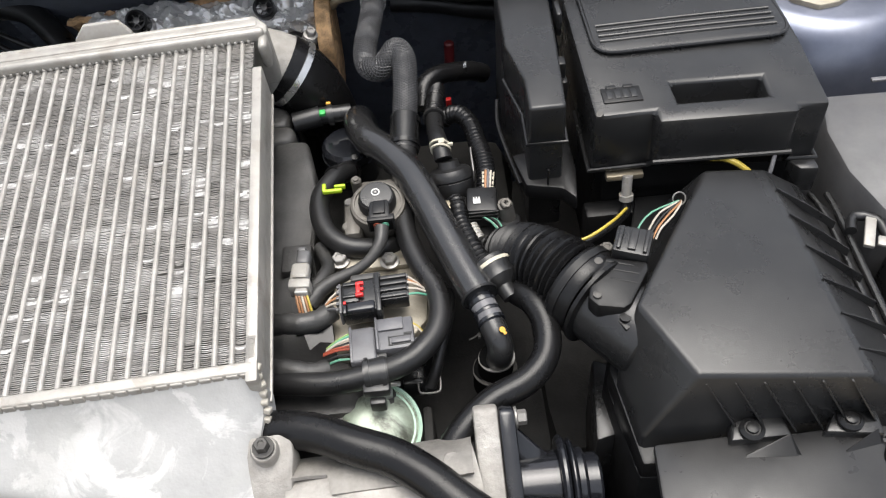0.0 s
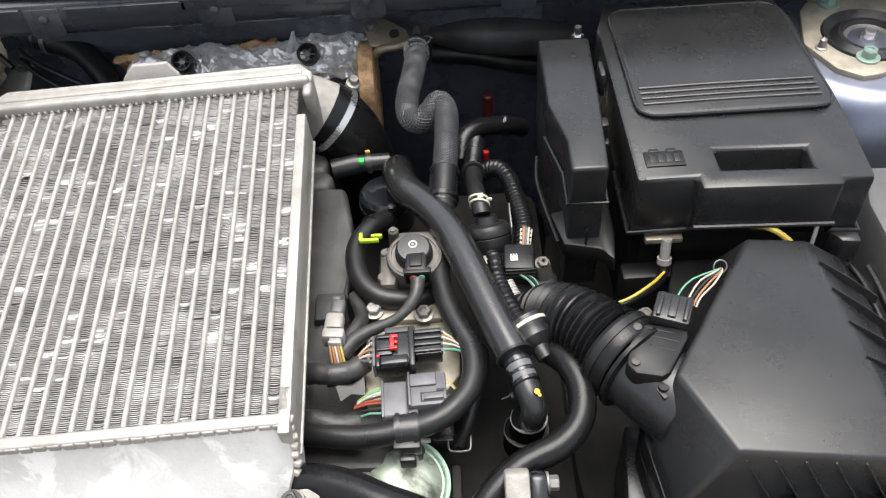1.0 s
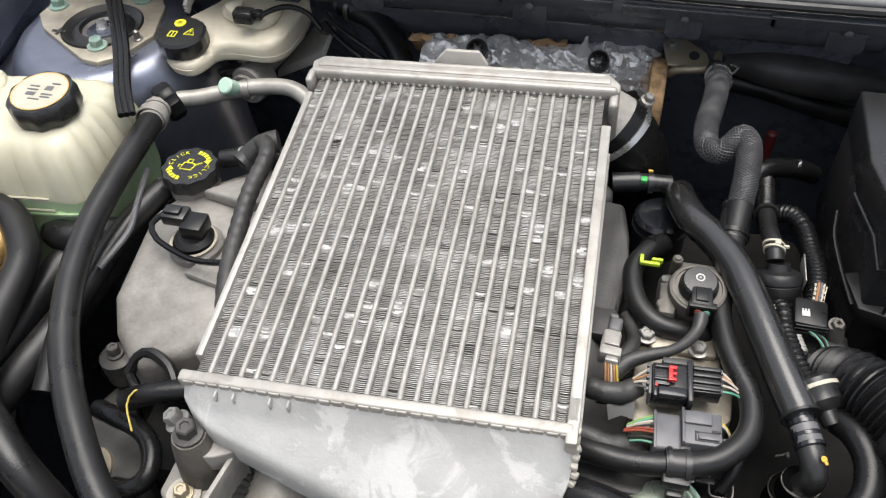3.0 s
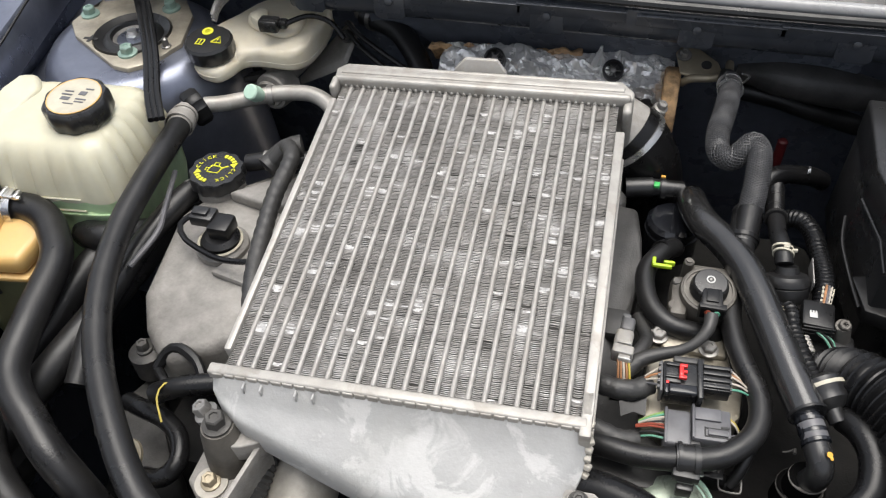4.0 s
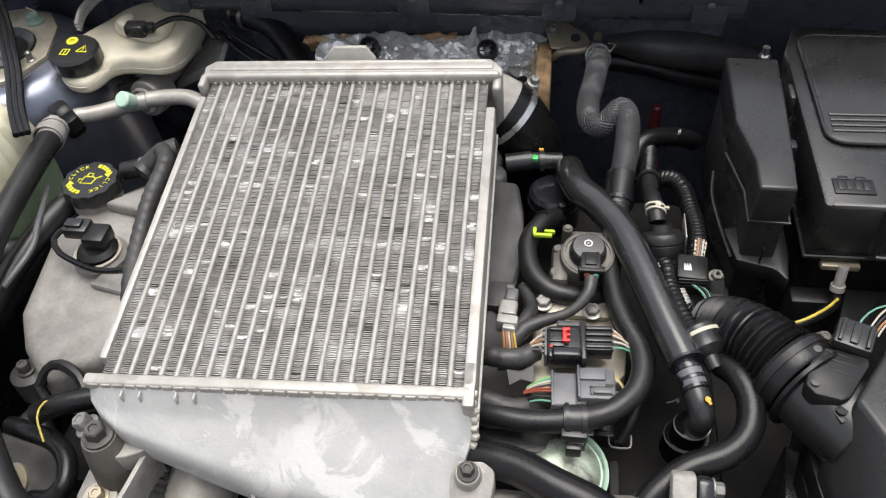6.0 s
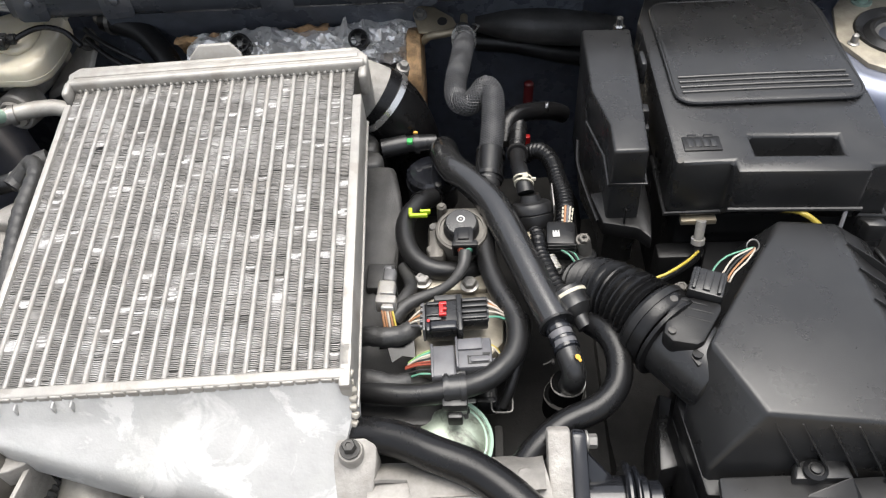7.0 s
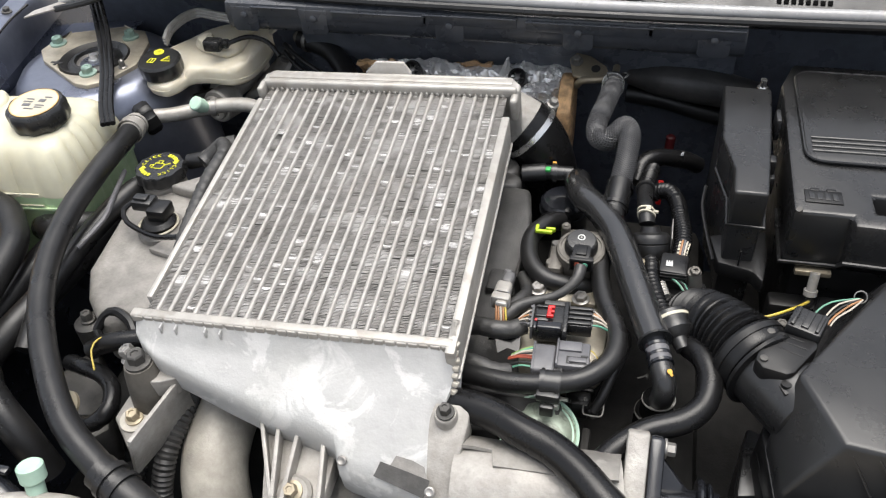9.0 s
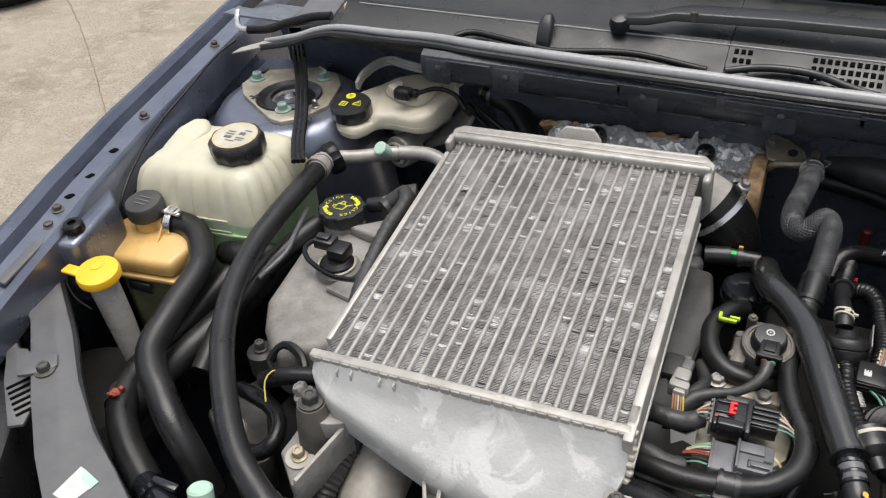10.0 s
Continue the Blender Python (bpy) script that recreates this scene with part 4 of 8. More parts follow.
sml = thing("small_sensor_plug", (-0.004, 0.477, 0.79), "small black sensor plug with wire bail and lead", "connector")
part("plug_body", merge(box((-0.008, 0.479, 0.803), (0.022, 0.016, 0.018), 0.002), box((-0.006, 0.471, 0.806), (0.016, 0.006, 0.020), 0.0015)), M["plastic"], sml)
part("plug_shroud", merge(box((-0.008, 0.489, 0.812), (0.026, 0.004, 0.003), 0.001), rod((0.002, 0.474, 0.806), (0.008, 0.466, 0.810), 0.0060, 14, bevel=0.001)), M["plastic_dull"], sml)
part("wire_bail", tube([(-0.002, 0.478, 0.815), (-0.002, 0.462, 0.815), (0.002, 0.459, 0.815), (0.012, 0.459, 0.815), (0.015, 0.462, 0.815), (0.015, 0.474, 0.815), (0.012, 0.478, 0.815)], 0.0008, 6), M["steel"], sml)
part("lead", tube([(0.007, 0.467, 0.811), (0.013, 0.475, 0.822), (0.019, 0.490, 0.834), (0.026, 0.508, 0.842), (0.029, 0.530, 0.842), (0.022, 0.552, 0.832)], 0.0046, 10), M["rubber_dust"], sml)

# mount bracket at the front left of the intercooler
lm = thing("mount_bracket", (-0.385, 0.39, 0.80), "grey cast mount bracket bolted under the intercooler", "bracket")
part("boss", lathe([(0.020, -0.060), (0.0175, -0.030), (0.0150, -0.008), (0.0130, 0.0)], (-0.384, 0.398, 0.870), (0, 0, 1), 28), M["cast_dark"], lm)
part("tank_lug", prism(round_poly([(-0.380, 0.411), (-0.366, 0.413), (-0.350, 0.407), (-0.350, 0.397), (-0.366, 0.389), (-0.378, 0.388)], 0.006, 3), 0.838, 0.858, 0.005, 3), M["cast"], lm)
part("mount_bolt", hexhead((-0.384, 0.398, 0.870), (0, 0, 1), 0.008, 0.013), M["dark_metal"], lm)
part("side_bolt", merge(hexhead((-0.402, 0.412, 0.858), (-0.4, 0, 1), 0.007, 0.013), rod((-0.395, 0.412, 0.83), (-0.402, 0.412, 0.858), 0.010)), M["steel"], lm)
part("leg", prism([(-0.412, 0.373), (-0.409, 0.411), (-0.384, 0.414), (-0.362, 0.414), (-0.368, 0.385), (-0.380, 0.345), (-0.386, 0.348)], 0.800, lambda x, y: 0.818 + 0.10 * (y - 0.37), 0.0025), M["cast"], lm)
part("web", loft([[(-0.354, 0.406, 0.852), (-0.350, 0.406, 0.852), (-0.354, 0.410, 0.800), (-0.358, 0.410, 0.800)], [(-0.368, 0.335, 0.846), (-0.364, 0.334, 0.846), (-0.374, 0.334, 0.795), (-0.378, 0.335, 0.795)]], 0.0008), M["cast_light"], lm)
part("leg_washer", lathe([(0.0135, 0.0), (0.0135, 0.0016), (0.006, 0.0020)], (-0.391, 0.374, 0.8190), (0, -0.1, 1), 28), M["beige"], lm)
part("leg_bolt", hexhead((-0.391, 0.374, 0.8205), (0, -0.1, 1), 0.0060, 0.010, 1.35), M["zinc"], lm)
sb = thing("support_bracket", (-0.225, 0.34, 0.78), "ribbed cast aluminium support bracket under the front tank", "bracket")
for x0, x1 in ((-0.273, -0.236), (-0.254, -0.236), (-0.233, -0.228), (-0.212, -0.196)):
    part("rib", loft([[(x0 - 0.002, 0.395, 0.845), (x0 + 0.002, 0.395, 0.845), (x0 + 0.002, 0.390, 0.80), (x0 - 0.002, 0.390, 0.80)],
                      [(x1 - 0.002, 0.318, 0.822), (x1 + 0.002, 0.318, 0.822), (x1 + 0.002, 0.316, 0.79), (x1 - 0.002, 0.316, 0.79)]], 0.001), M["cast_light"], sb)
part("bracket_web", prism([(-0.27, 0.392), (-0.20, 0.392), (-0.197, 0.31), (-0.245, 0.31)], 0.795, lambda x, y: 0.805 + 0.25 * (y - 0.31), 0.002), M["cast_light"], sb)
part("bracket_boss", lathe([(0.016, -0.02), (0.016, 0), (0.013, 0.003)], (-0.224, 0.334, 0.814), (0, -0.4, 1), 24), M["cast_light"], sb)
part("bracket_bolt", hexhead((-0.224, 0.334, 0.817), (0, -0.4, 1), 0.006, 0.010, 1.5), M["zinc"], sb)
solid("intake_pipe", tube([(-0.335, 0.47, 0.77), (-0.335, 0.42, 0.775), (-0.330, 0.375, 0.755), (-0.318, 0.345, 0.70), (-0.31, 0.33, 0.60)], 0.031, 28), M["beige"], "beige painted metal intake pipe below the front tank", "pipe")
solid("corrugated_conduit", tube([(-0.365, 0.43, 0.80), (-0.362, 0.395, 0.80), (-0.366, 0.36, 0.78), (-0.37, 0.335, 0.73), (-0.37, 0.32, 0.65)], 0.0095, 12, wave=0.001, pitch=0.005), M["plastic_dust"], "dusty corrugated wiring conduit", "conduit")
solid("second_conduit", tube([(-0.385, 0.345, 0.79), (-0.388, 0.325, 0.76), (-0.39, 0.31, 0.70)], 0.010, 12, wave=0.001, pitch=0.005), M["plastic_dull"], "black corrugated wiring conduit beside the bracket", "conduit")
solid("starter_motor", merge(rod((-0.20, 0.34, 0.72), (-0.14, 0.34, 0.72), 0.05, 28, bevel=0.006), box((-0.16, 0.33, 0.67), (0.16, 0.06, 0.10), 0.01)), M["dark_metal"], "dark metal motor deep in front of the engine", "motor")

# manifold beside the intercooler
mf_poly = [(-0.125, 0.732), (-0.091, 0.727), (-0.0835, 0.688), (-0.080, 0.640), (-0.086, 0.600), (-0.080, 0.560), (-0.06, 0.50), (-0.02, 0.47), (-0.03, 0.44), (-0.13, 0.42)]
mani = thing("intake_manifold", (-0.09, 0.6, 0.7), "dusty dark grey intake manifold beside the intercooler", "intake manifold")
part("manifold_body", prism(mf_poly, 0.70, lambda x, y: 0.815 + 0.035 * min(1, max(0, (y - 0.58) / 0.05)), 0.006, 3), M["plastic_dust"], mani)
part("step", merge(prism([(-0.140, 0.788), (-0.114, 0.779), (-0.108, 0.764), (-0.112, 0.748), (-0.140, 0.748)], 0.78, 0.852, 0.009, 3), prism([(-0.140, 0.752), (-0.108, 0.750), (-0.102, 0.738), (-0.106, 0.724), (-0.140, 0.722)], 0.78, 0.853, 0.007, 3)), M["plastic_dust"], mani)
part("ledge", box((-0.098, 0.588, 0.836), (0.026, 0.030, 0.012), 0.003), M["plastic_dust"], mani)
part("lower_step", box((-0.07, 0.455, 0.806), (0.10, 0.02, 0.03), 0.004), M["plastic_dust"], mani)
br = thing("coil_bracket_plate", (-0.03, 0.55, 0.80), "tan passivated metal bracket plate with two bolts", "bracket")
part("plate", prism([(-0.064, 0.600), (-0.055, 0.604), (-0.03, 0.588), (-0.004, 0.590), (0.003, 0.56), (0.012, 0.545), (0.010, 0.515), (-0.005, 0.495), (-0.065, 0.495), (-0.068, 0.53)], 0.79, 0.836, 0.003), M["tan_metal"], br)
part("raised_pad", prism([(-0.062, 0.603), (-0.048, 0.604), (-0.035, 0.588), (-0.003, 0.590), (-0.003, 0.568), (-0.055, 0.568), (-0.064, 0.585)], 0.835, 0.842, 0.002), M["tan_metal"], br)
for p in ((-0.060, 0.578, 0.8425), (-0.018, 0.572, 0.8425)):
    part("plate_bolt", hexhead(p, (0, 0, 1), 0.0062, 0.007, 1.35), M["steel"], br)

# connectors
def wires(parent, a, b, n, mats, spread=0.004, sag=0.004):
    a, b = Vector(a), Vector(b)
    rng = random.Random(7 + int(abs(a.x) * 1000))
    for i in range(n):
        o = Vector((rng.uniform(-spread, spread), rng.uniform(-spread, spread), rng.uniform(-spread, spread) * 0.5))
        part("wire", tube([a + o, (a + b) / 2 + o * 1.2 + Vector((0, 0, sag)), b + o * 0.5], 0.0009, 6, 0.003), M[mats[i % len(mats)]], parent)


def fan(parent, name, rows, r=0.0009):
    """Separate wires, each from its own cavity to where it joins the loom."""
    for a, b, mat_ in rows:
        a, b = Vector(a), Vector(b)
        part(name, tube([a, a.lerp(b, 0.5) + Vector((0, 0, 0.002)), b], r, 6, 0.003), M[mat_], parent)


ROT = Matrix.Rotation(radians(3), 4, 'Z')
rc = thing("black_connector", (-0.03, 0.524, 0.85), "black multi-pin connector with red locking tab", "connector")
part("receptacle", merge(box((-0.0405, 0.5225, 0.8565), (0.029, 0.031, 0.017), 0.0022, ROT), box((-0.0475, 0.5255, 0.8655), (0.012, 0.020, 0.003), 0.001, ROT)), M["plastic"], rc)
part("rear_shroud", box((-0.036, 0.5405, 0.860), (0.024, 0.006, 0.012), 0.0015, ROT), M["plastic_dust"], rc)
part("collar", box((-0.0265, 0.5235, 0.8575), (0.0045, 0.038, 0.020), 0.0015, ROT), M["plastic"], rc)
part("rail", merge(box((-0.0395, 0.5095, 0.8665), (0.022, 0.0085, 0.0055), 0.0015, ROT, 3), box((-0.052, 0.5085, 0.8665), (0.003, 0.0105, 0.006), 0.0008, ROT)), M["gloss"], rc)
for y in (0.5200, 0.5315):
    part("rail", box((-0.0475, y, 0.8675), (0.012, 0.0022, 0.003), 0.0006, ROT), M["plastic"], rc)
part("plug", box((-0.0140, 0.5285, 0.857), (0.0215, 0.0235, 0.014), 0.0015, ROT), M["plastic"], rc)
for k in range(4):
    part("flute", box((-0.0140, 0.5195 + k * 0.0060, 0.8645), (0.0212, 0.0036, 0.0036), 0.0009, ROT), M["plastic"], rc)
part("lock_tab", merge(box((-0.0415, 0.5255, 0.8685), (0.0034, 0.0130, 0.0030), 0.0007, ROT), box((-0.0402, 0.5310, 0.8687), (0.0062, 0.0028, 0.0032), 0.0006, ROT), box((-0.0402, 0.5200, 0.8687), (0.0062, 0.0028, 0.0032), 0.0006, ROT), box((-0.0385, 0.5255, 0.8687), (0.0030, 0.0026, 0.0030), 0.0005, ROT)), M["red"], rc)
part("red_dot", box((-0.0518, 0.5125, 0.8700), (0.0022, 0.0026, 0.0012), 0.0004, ROT), M["red"], rc)
part("end_seal", merge(box((-0.0562, 0.5215, 0.857), (0.0024, 0.029, 0.016), 0.0008, ROT), *[box((-0.0580, 0.5105 + 0.0055 * k, 0.864), (0.0022, 0.0026, 0.004), 0.0004, ROT) for k in range(5)]), M["slate"], rc)
part("end_comb", merge(*[box((-0.0030, 0.5195 + 0.006 * k, 0.8625), (0.0016, 0.0036, 0.0050), 0.0004, ROT) for k in range(4)]), M["slate"], rc)
fan(rc, "wire", [((-0.057, 0.530, 0.864), (-0.071, 0.520, 0.856), "wire_white"), ((-0.057, 0.524, 0.864), (-0.071, 0.519, 0.857), "wire_brown"), ((-0.057, 0.518, 0.864), (-0.071, 0.518, 0.857), "wire_white"), ((-0.057, 0.512, 0.864), (-0.071, 0.516, 0.856), "plastic_grey")])
fan(rc, "wire", [((-0.003, 0.5375, 0.864), (0.010, 0.5290, 0.855), "wire_white"), ((-0.003, 0.5340, 0.864), (0.011, 0.5280, 0.856), "wire_brown"), ((-0.003, 0.5310, 0.865), (0.012, 0.5270, 0.857), "wire_white"), ((-0.003, 0.5255, 0.864), (0.012, 0.5250, 0.857), "wire_white"), ((-0.003, 0.5195, 0.864), (0.012, 0.5222, 0.857), "wire_green")], 0.0009)
gc = thing("grey_connector", (-0.026, 0.486, 0.84), "grey multi-pin connector with moulded latch", "connector")
part("receptacle", merge(box((-0.0400, 0.4825, 0.8475), (0.0200, 0.031, 0.0185), 0.0025, ROT, 3), box((-0.0490, 0.4825, 0.8475), (0.0022, 0.0325, 0.020), 0.0008, ROT)), M["plastic_grey"], gc)
part("plug", merge(box((-0.0150, 0.4890, 0.8475), (0.0285, 0.0285, 0.0205), 0.0018, ROT), box((-0.0185, 0.4965, 0.8585), (0.0200, 0.0110, 0.0026), 0.0009, ROT), box((-0.0290, 0.4890, 0.8490), (0.0020, 0.0300, 0.0215), 0.0007, ROT)), M["plastic_grey"], gc)
part("latch", box((-0.0105, 0.4818, 0.8584), (0.0150, 0.0052, 0.0022), 0.0007, ROT), M["plastic_grey"], gc)
part("latch_slot", merge(box((-0.0105, 0.4783, 0.8578), (0.0195, 0.0012, 0.0008), 0.0002, ROT), box((-0.0115, 0.4853, 0.8578), (0.0175, 0.0012, 0.0008), 0.0002, ROT), box((-0.0198, 0.4818, 0.8578), (0.0012, 0.0080, 0.0008), 0.0002, ROT), box((-0.0052, 0.4875, 0.8580), (0.0064, 0.0018, 0.0008), 0.0002, ROT)), M["ink_black"], gc)
fan(gc, "wire", [((-0.050, 0.4955, 0.853), (-0.069, 0.4865, 0.848), "wire_lime"), ((-0.050, 0.4930, 0.854), (-0.069, 0.4850, 0.848), "wire_green"), ((-0.050, 0.4895, 0.855), (-0.069, 0.4840, 0.849), "wire_white"), ((-0.050, 0.4860, 0.855), (-0.069, 0.4820, 0.849), "ink_black"), ((-0.050, 0.4825, 0.855), (-0.071, 0.4810, 0.850), "wire_red"), ((-0.050, 0.4800, 0.855), (-0.071, 0.4795, 0.850), "wire_red"), ((-0.050, 0.4755, 0.854), (-0.068, 0.4765, 0.848), "ink_black"), ((-0.050, 0.4720, 0.853), (-0.066, 0.4740, 0.847), "wire_green")])
fan(gc, "wire", [((-0.001, 0.4985, 0.854), (0.0060, 0.4925, 0.850), "wire_yellow"), ((-0.001, 0.4960, 0.855), (0.0060, 0.4905, 0.850), "wire_white"), ((-0.001, 0.4830, 0.855), (0.0090, 0.4870, 0.849), "plastic_grey"), ((-0.001, 0.4790, 0.854), (0.0090, 0.4845, 0.849), "wire_brown")], 0.0008)
solid("torn_tape_flap", panel([[(-0.094, 0.503, 0.846), (-0.082, 0.516, 0.852), (-0.068, 0.527, 0.849)], [(-0.086, 0.499, 0.852), (-0.077, 0.507, 0.847), (-0.065, 0.512, 0.853)], [(-0.083, 0.491, 0.843), (-0.074, 0.494, 0.848), (-0.064, 0.496, 0.842)]], 0.0012), M["rubber"], "torn glossy black sheet under the wiring branch", "tape", angle=5)
wc = thing("white_connector", (-0.088, 0.555, 0.85), "translucent white connector with brown wires", "connector")
R2 = Matrix.Rotation(radians(-5), 4, 'Z')
part("shell", merge(box((-0.0890, 0.5520, 0.861), (0.0150, 0.0190, 0.0125), 0.0035, R2, 3), box((-0.0885, 0.5390, 0.861), (0.0175, 0.0090, 0.0150), 0.0018, R2), box((-0.0870, 0.5320, 0.861), (0.0095, 0.0060, 0.0110), 0.0012, R2), box((-0.0880, 0.5455, 0.8680), (0.0110, 0.0030, 0.0020), 0.0006, R2)), M["clear"], wc)
part("collar", merge(box((-0.0870, 0.5680, 0.861), (0.0115, 0.0150, 0.0105), 0.0030, R2, 3), box((-0.0885, 0.5770, 0.861), (0.0075, 0.0050, 0.0080), 0.0018, R2)), M["slate"], wc)
part("neck_band", box((-0.0868, 0.5300, 0.8625), (0.0102, 0.0014, 0.0100), 0.0004, R2), M["white"], wc)
fan(wc, "wire", [((-0.0915 + 0.0021 * k, 0.531, 0.8635), (-0.0890 + 0.0024 * k, 0.517, 0.853), ("wire_brown", "wire_brown", "wire_white", "wire_brown", "wire_yellow")[k]) for k in range(5)], 0.0010)

# purge valve on the bracket
pv = thing("purge_solenoid", (-0.026, 0.618, 0.85), "round black solenoid on a cast metal body", "solenoid")
SOL, UPS = (-0.0240, 0.6155, 0.876), (0, -0.15, 1)
part("cast_body", merge(lathe([(0.0240, -0.035), (0.0240, -0.010), (0.0232, -0.0075), (0.0212, -0.0068), (0.0205, -0.009)], SOL, UPS, 40), box((-0.047, 0.614, 0.846), (0.016, 0.046, 0.03), 0.006)), M["cast_dark"], pv)
part("metal_ring", lathe([(0.0212, -0.0075), (0.0212, -0.0062), (0.0198, -0.0062), (0.0192, -0.009)], SOL, UPS, 40), M["cast_dark"], pv)
part("side_post", rod((-0.0505, 0.603, 0.83), (-0.0505, 0.602, 0.860), 0.0055, 16, bevel=0.001), M["cast_dark"], pv)
part("side_post", merge(rod((-0.0425, 0.645, 0.84), (-0.0420, 0.643, 0.873), 0.0046, 16, bevel=0.001), lathe([(0.0030, 0.0), (0.0026, 0.0016)], (-0.0420, 0.643, 0.873), (0, -0.1, 1), 12)), M["cast_dark"], pv)
part("side_post", rod((-0.0505, 0.630, 0.84), (-0.0500, 0.628, 0.862), 0.0042, 16, bevel=0.001), M["dark_metal"], pv)
part("rear_flange", box((-0.018, 0.642, 0.858), (0.044, 0.012, 0.018), 0.005, seg=3), M["cast_dark"], pv)
part("seat", lathe([(0.0192, -0.010), (0.0192, -0.0085), (0.0185, -0.008), (0.0, -0.008)], SOL, UPS, 40), M["plastic_dull"], pv)
part("head", lathe([(0.0162, -0.009), (0.0160, -0.002), (0.0148, -0.0005), (0.0146, 0.003), (0.0132, 0.0045), (0.005, 0.005), (0.0, 0.005)], SOL, UPS, 36), M["plastic"], pv)
part("cap_mark", lathe([(0.0037, 0.0), (0.0037, 0.0006), (0.0026, 0.0006), (0.0026, 0.0)], (-0.0242, 0.6170, 0.8812), UPS, 20), M["white"], pv)
part("cap_pin", lathe([(0.0012, 0.0), (0.0010, 0.0008), (0.0, 0.0009)], (-0.0242, 0.6170, 0.8812), UPS, 12), M["clear"], pv)
plug = part("plug", merge(box((-0.0220, 0.6015, 0.8735), (0.0175, 0.0230, 0.0125), 0.002), box((-0.0220, 0.6000, 0.8805), (0.0100, 0.0140, 0.0020), 0.0007), box((-0.0210, 0.5905, 0.8715), (0.0225, 0.0065, 0.0150), 0.0012)), M["plastic_dull"], pv)
# black plate painted as the shade in the plug's mouth
part("plug_mouth", box((-0.0210, 0.5870, 0.8720), (0.0190, 0.0012, 0.0110), 0.0002), M["shade_black"], plug)
for x, mt in ((-0.0245, "wire_red"), (-0.0175, "wire_green")):
    part("pin_seal", merge(rod((x, 0.5872, 0.8735), (x, 0.5845, 0.8735), 0.0020, 12), ring((x, 0.5862, 0.8735), (0, 1, 0), 0.0024, 0.0014, 0.0005)), M[mt], plug)
part("lead", tube([(-0.0210, 0.5860, 0.8715), (-0.0225, 0.5740, 0.8680), (-0.0300, 0.5620, 0.8640), (-0.0420, 0.5535, 0.8600), (-0.0600, 0.5480, 0.8560), (-0.0740, 0.5420, 0.8520), (-0.0840, 0.5310, 0.8480)], 0.0050, 12, radii=[0.0060, 0.0052, 0.0042, 0.0046, 0.0056, 0.0068, 0.0076]), M["tape"], pv, "grey taped lead")

# ---------------------------------------------------------------- hoses over the engine
def hose(name, pts, r, mat, label, **k):
    return solid(name, tube(pts, r, **k), M[mat], label, "hose")


pipe = thing("coolant_bypass_pipe", (0.0, 0.62, 0.84), "black moulded pipe with quick-release elbow", "pipe")
part("pipe", tube([(-0.040, 0.776, 0.785), (-0.0405, 0.771, 0.822), (-0.0415, 0.752, 0.847), (-0.040, 0.726, 0.861), (-0.031, 0.699, 0.868), (-0.014, 0.676, 0.871), (0.003, 0.647, 0.873), (0.0155, 0.615, 0.873), (0.027, 0.580, 0.872), (0.040, 0.541, 0.870), (0.0525, 0.506, 0.868)], 0.0142, 24), M["pipe_black"], pipe)
part("pipe_lip", ring((0.0522, 0.507, 0.868), (0.33, -0.93, -0.06), 0.0143, 0.0022, 0.0008), M["rubber_dust"], pipe)
part("coupling", merge(rod((0.051, 0.509, 0.867), (0.059, 0.483, 0.863), 0.0098, 24, bevel=0.001), rod((0.0533, 0.5030, 0.8665), (0.0540, 0.5005, 0.866), 0.0108, 24), rod((0.0560, 0.4945, 0.8650), (0.0566, 0.4925, 0.8645), 0.0108, 24), rod((0.0582, 0.4870, 0.8638), (0.0590, 0.4845, 0.8634), 0.0110, 24)), M["gloss"], pipe)
# two pale bands paint the specular shine of the black coupling
for a, b in (((0.0541, 0.5000, 0.8662), (0.0559, 0.4950, 0.8652)), ((0.0567, 0.4922, 0.8646), (0.0581, 0.4873, 0.8639))):
    part("coupling_shine", rod(a, b, 0.0101, 24), M["plastic_grey"], pipe, "pale bands painted as shine on the coupling")
part("elbow", tube([(0.0580, 0.4865, 0.8632), (0.0610, 0.4775, 0.8605), (0.0632, 0.4705, 0.8545), (0.0630, 0.4690, 0.8440), (0.0615, 0.4730, 0.828), (0.0600, 0.4760, 0.81)], 0.0098, 20), M["plastic_sheen"], pipe)
part("paint_dot", merge(lathe([(0.0024, 0), (0.0022, 0.0004), (0.0, 0.0005)], (0.0655, 0.4728, 0.8708), (0.3, -0.35, 1), 9), lathe([(0.0015, 0), (0.0013, 0.0004), (0.0, 0.0005)], (0.0672, 0.4705, 0.8695), (0.35, -0.4, 1), 8)), M["orange"], pipe)
# solid rods in dead black, painted as the socket's shade
part("elbow_socket", merge(rod((0.0605, 0.4745, 0.832), (0.058, 0.479, 0.79), 0.0138, 24, bevel=0.002), rod((0.0590, 0.4770, 0.812), (0.058, 0.479, 0.785), 0.0170, 24, bevel=0.002)), M["shade_black"], pipe)
part("elbow_ring", ring((0.0605, 0.4745, 0.8315), (-0.05, 0.1, 1), 0.0136, 0.0012, 0.0007), M["steel"], pipe)
part("elbow_ring", ring((0.0590, 0.4770, 0.8120), (-0.05, 0.1, 1), 0.0170, 0.0012, 0.0007), M["dark_metal"], pipe)
part("spring_clip", merge(tube([(0.0410, 0.4890, 0.838), (0.0455, 0.4895, 0.840), (0.0485, 0.4905, 0.842)], 0.0007, 6), box((0.0490, 0.4890, 0.842), (0.0022, 0.0045, 0.0030), 0.0006)), M["dark_metal"], pipe)

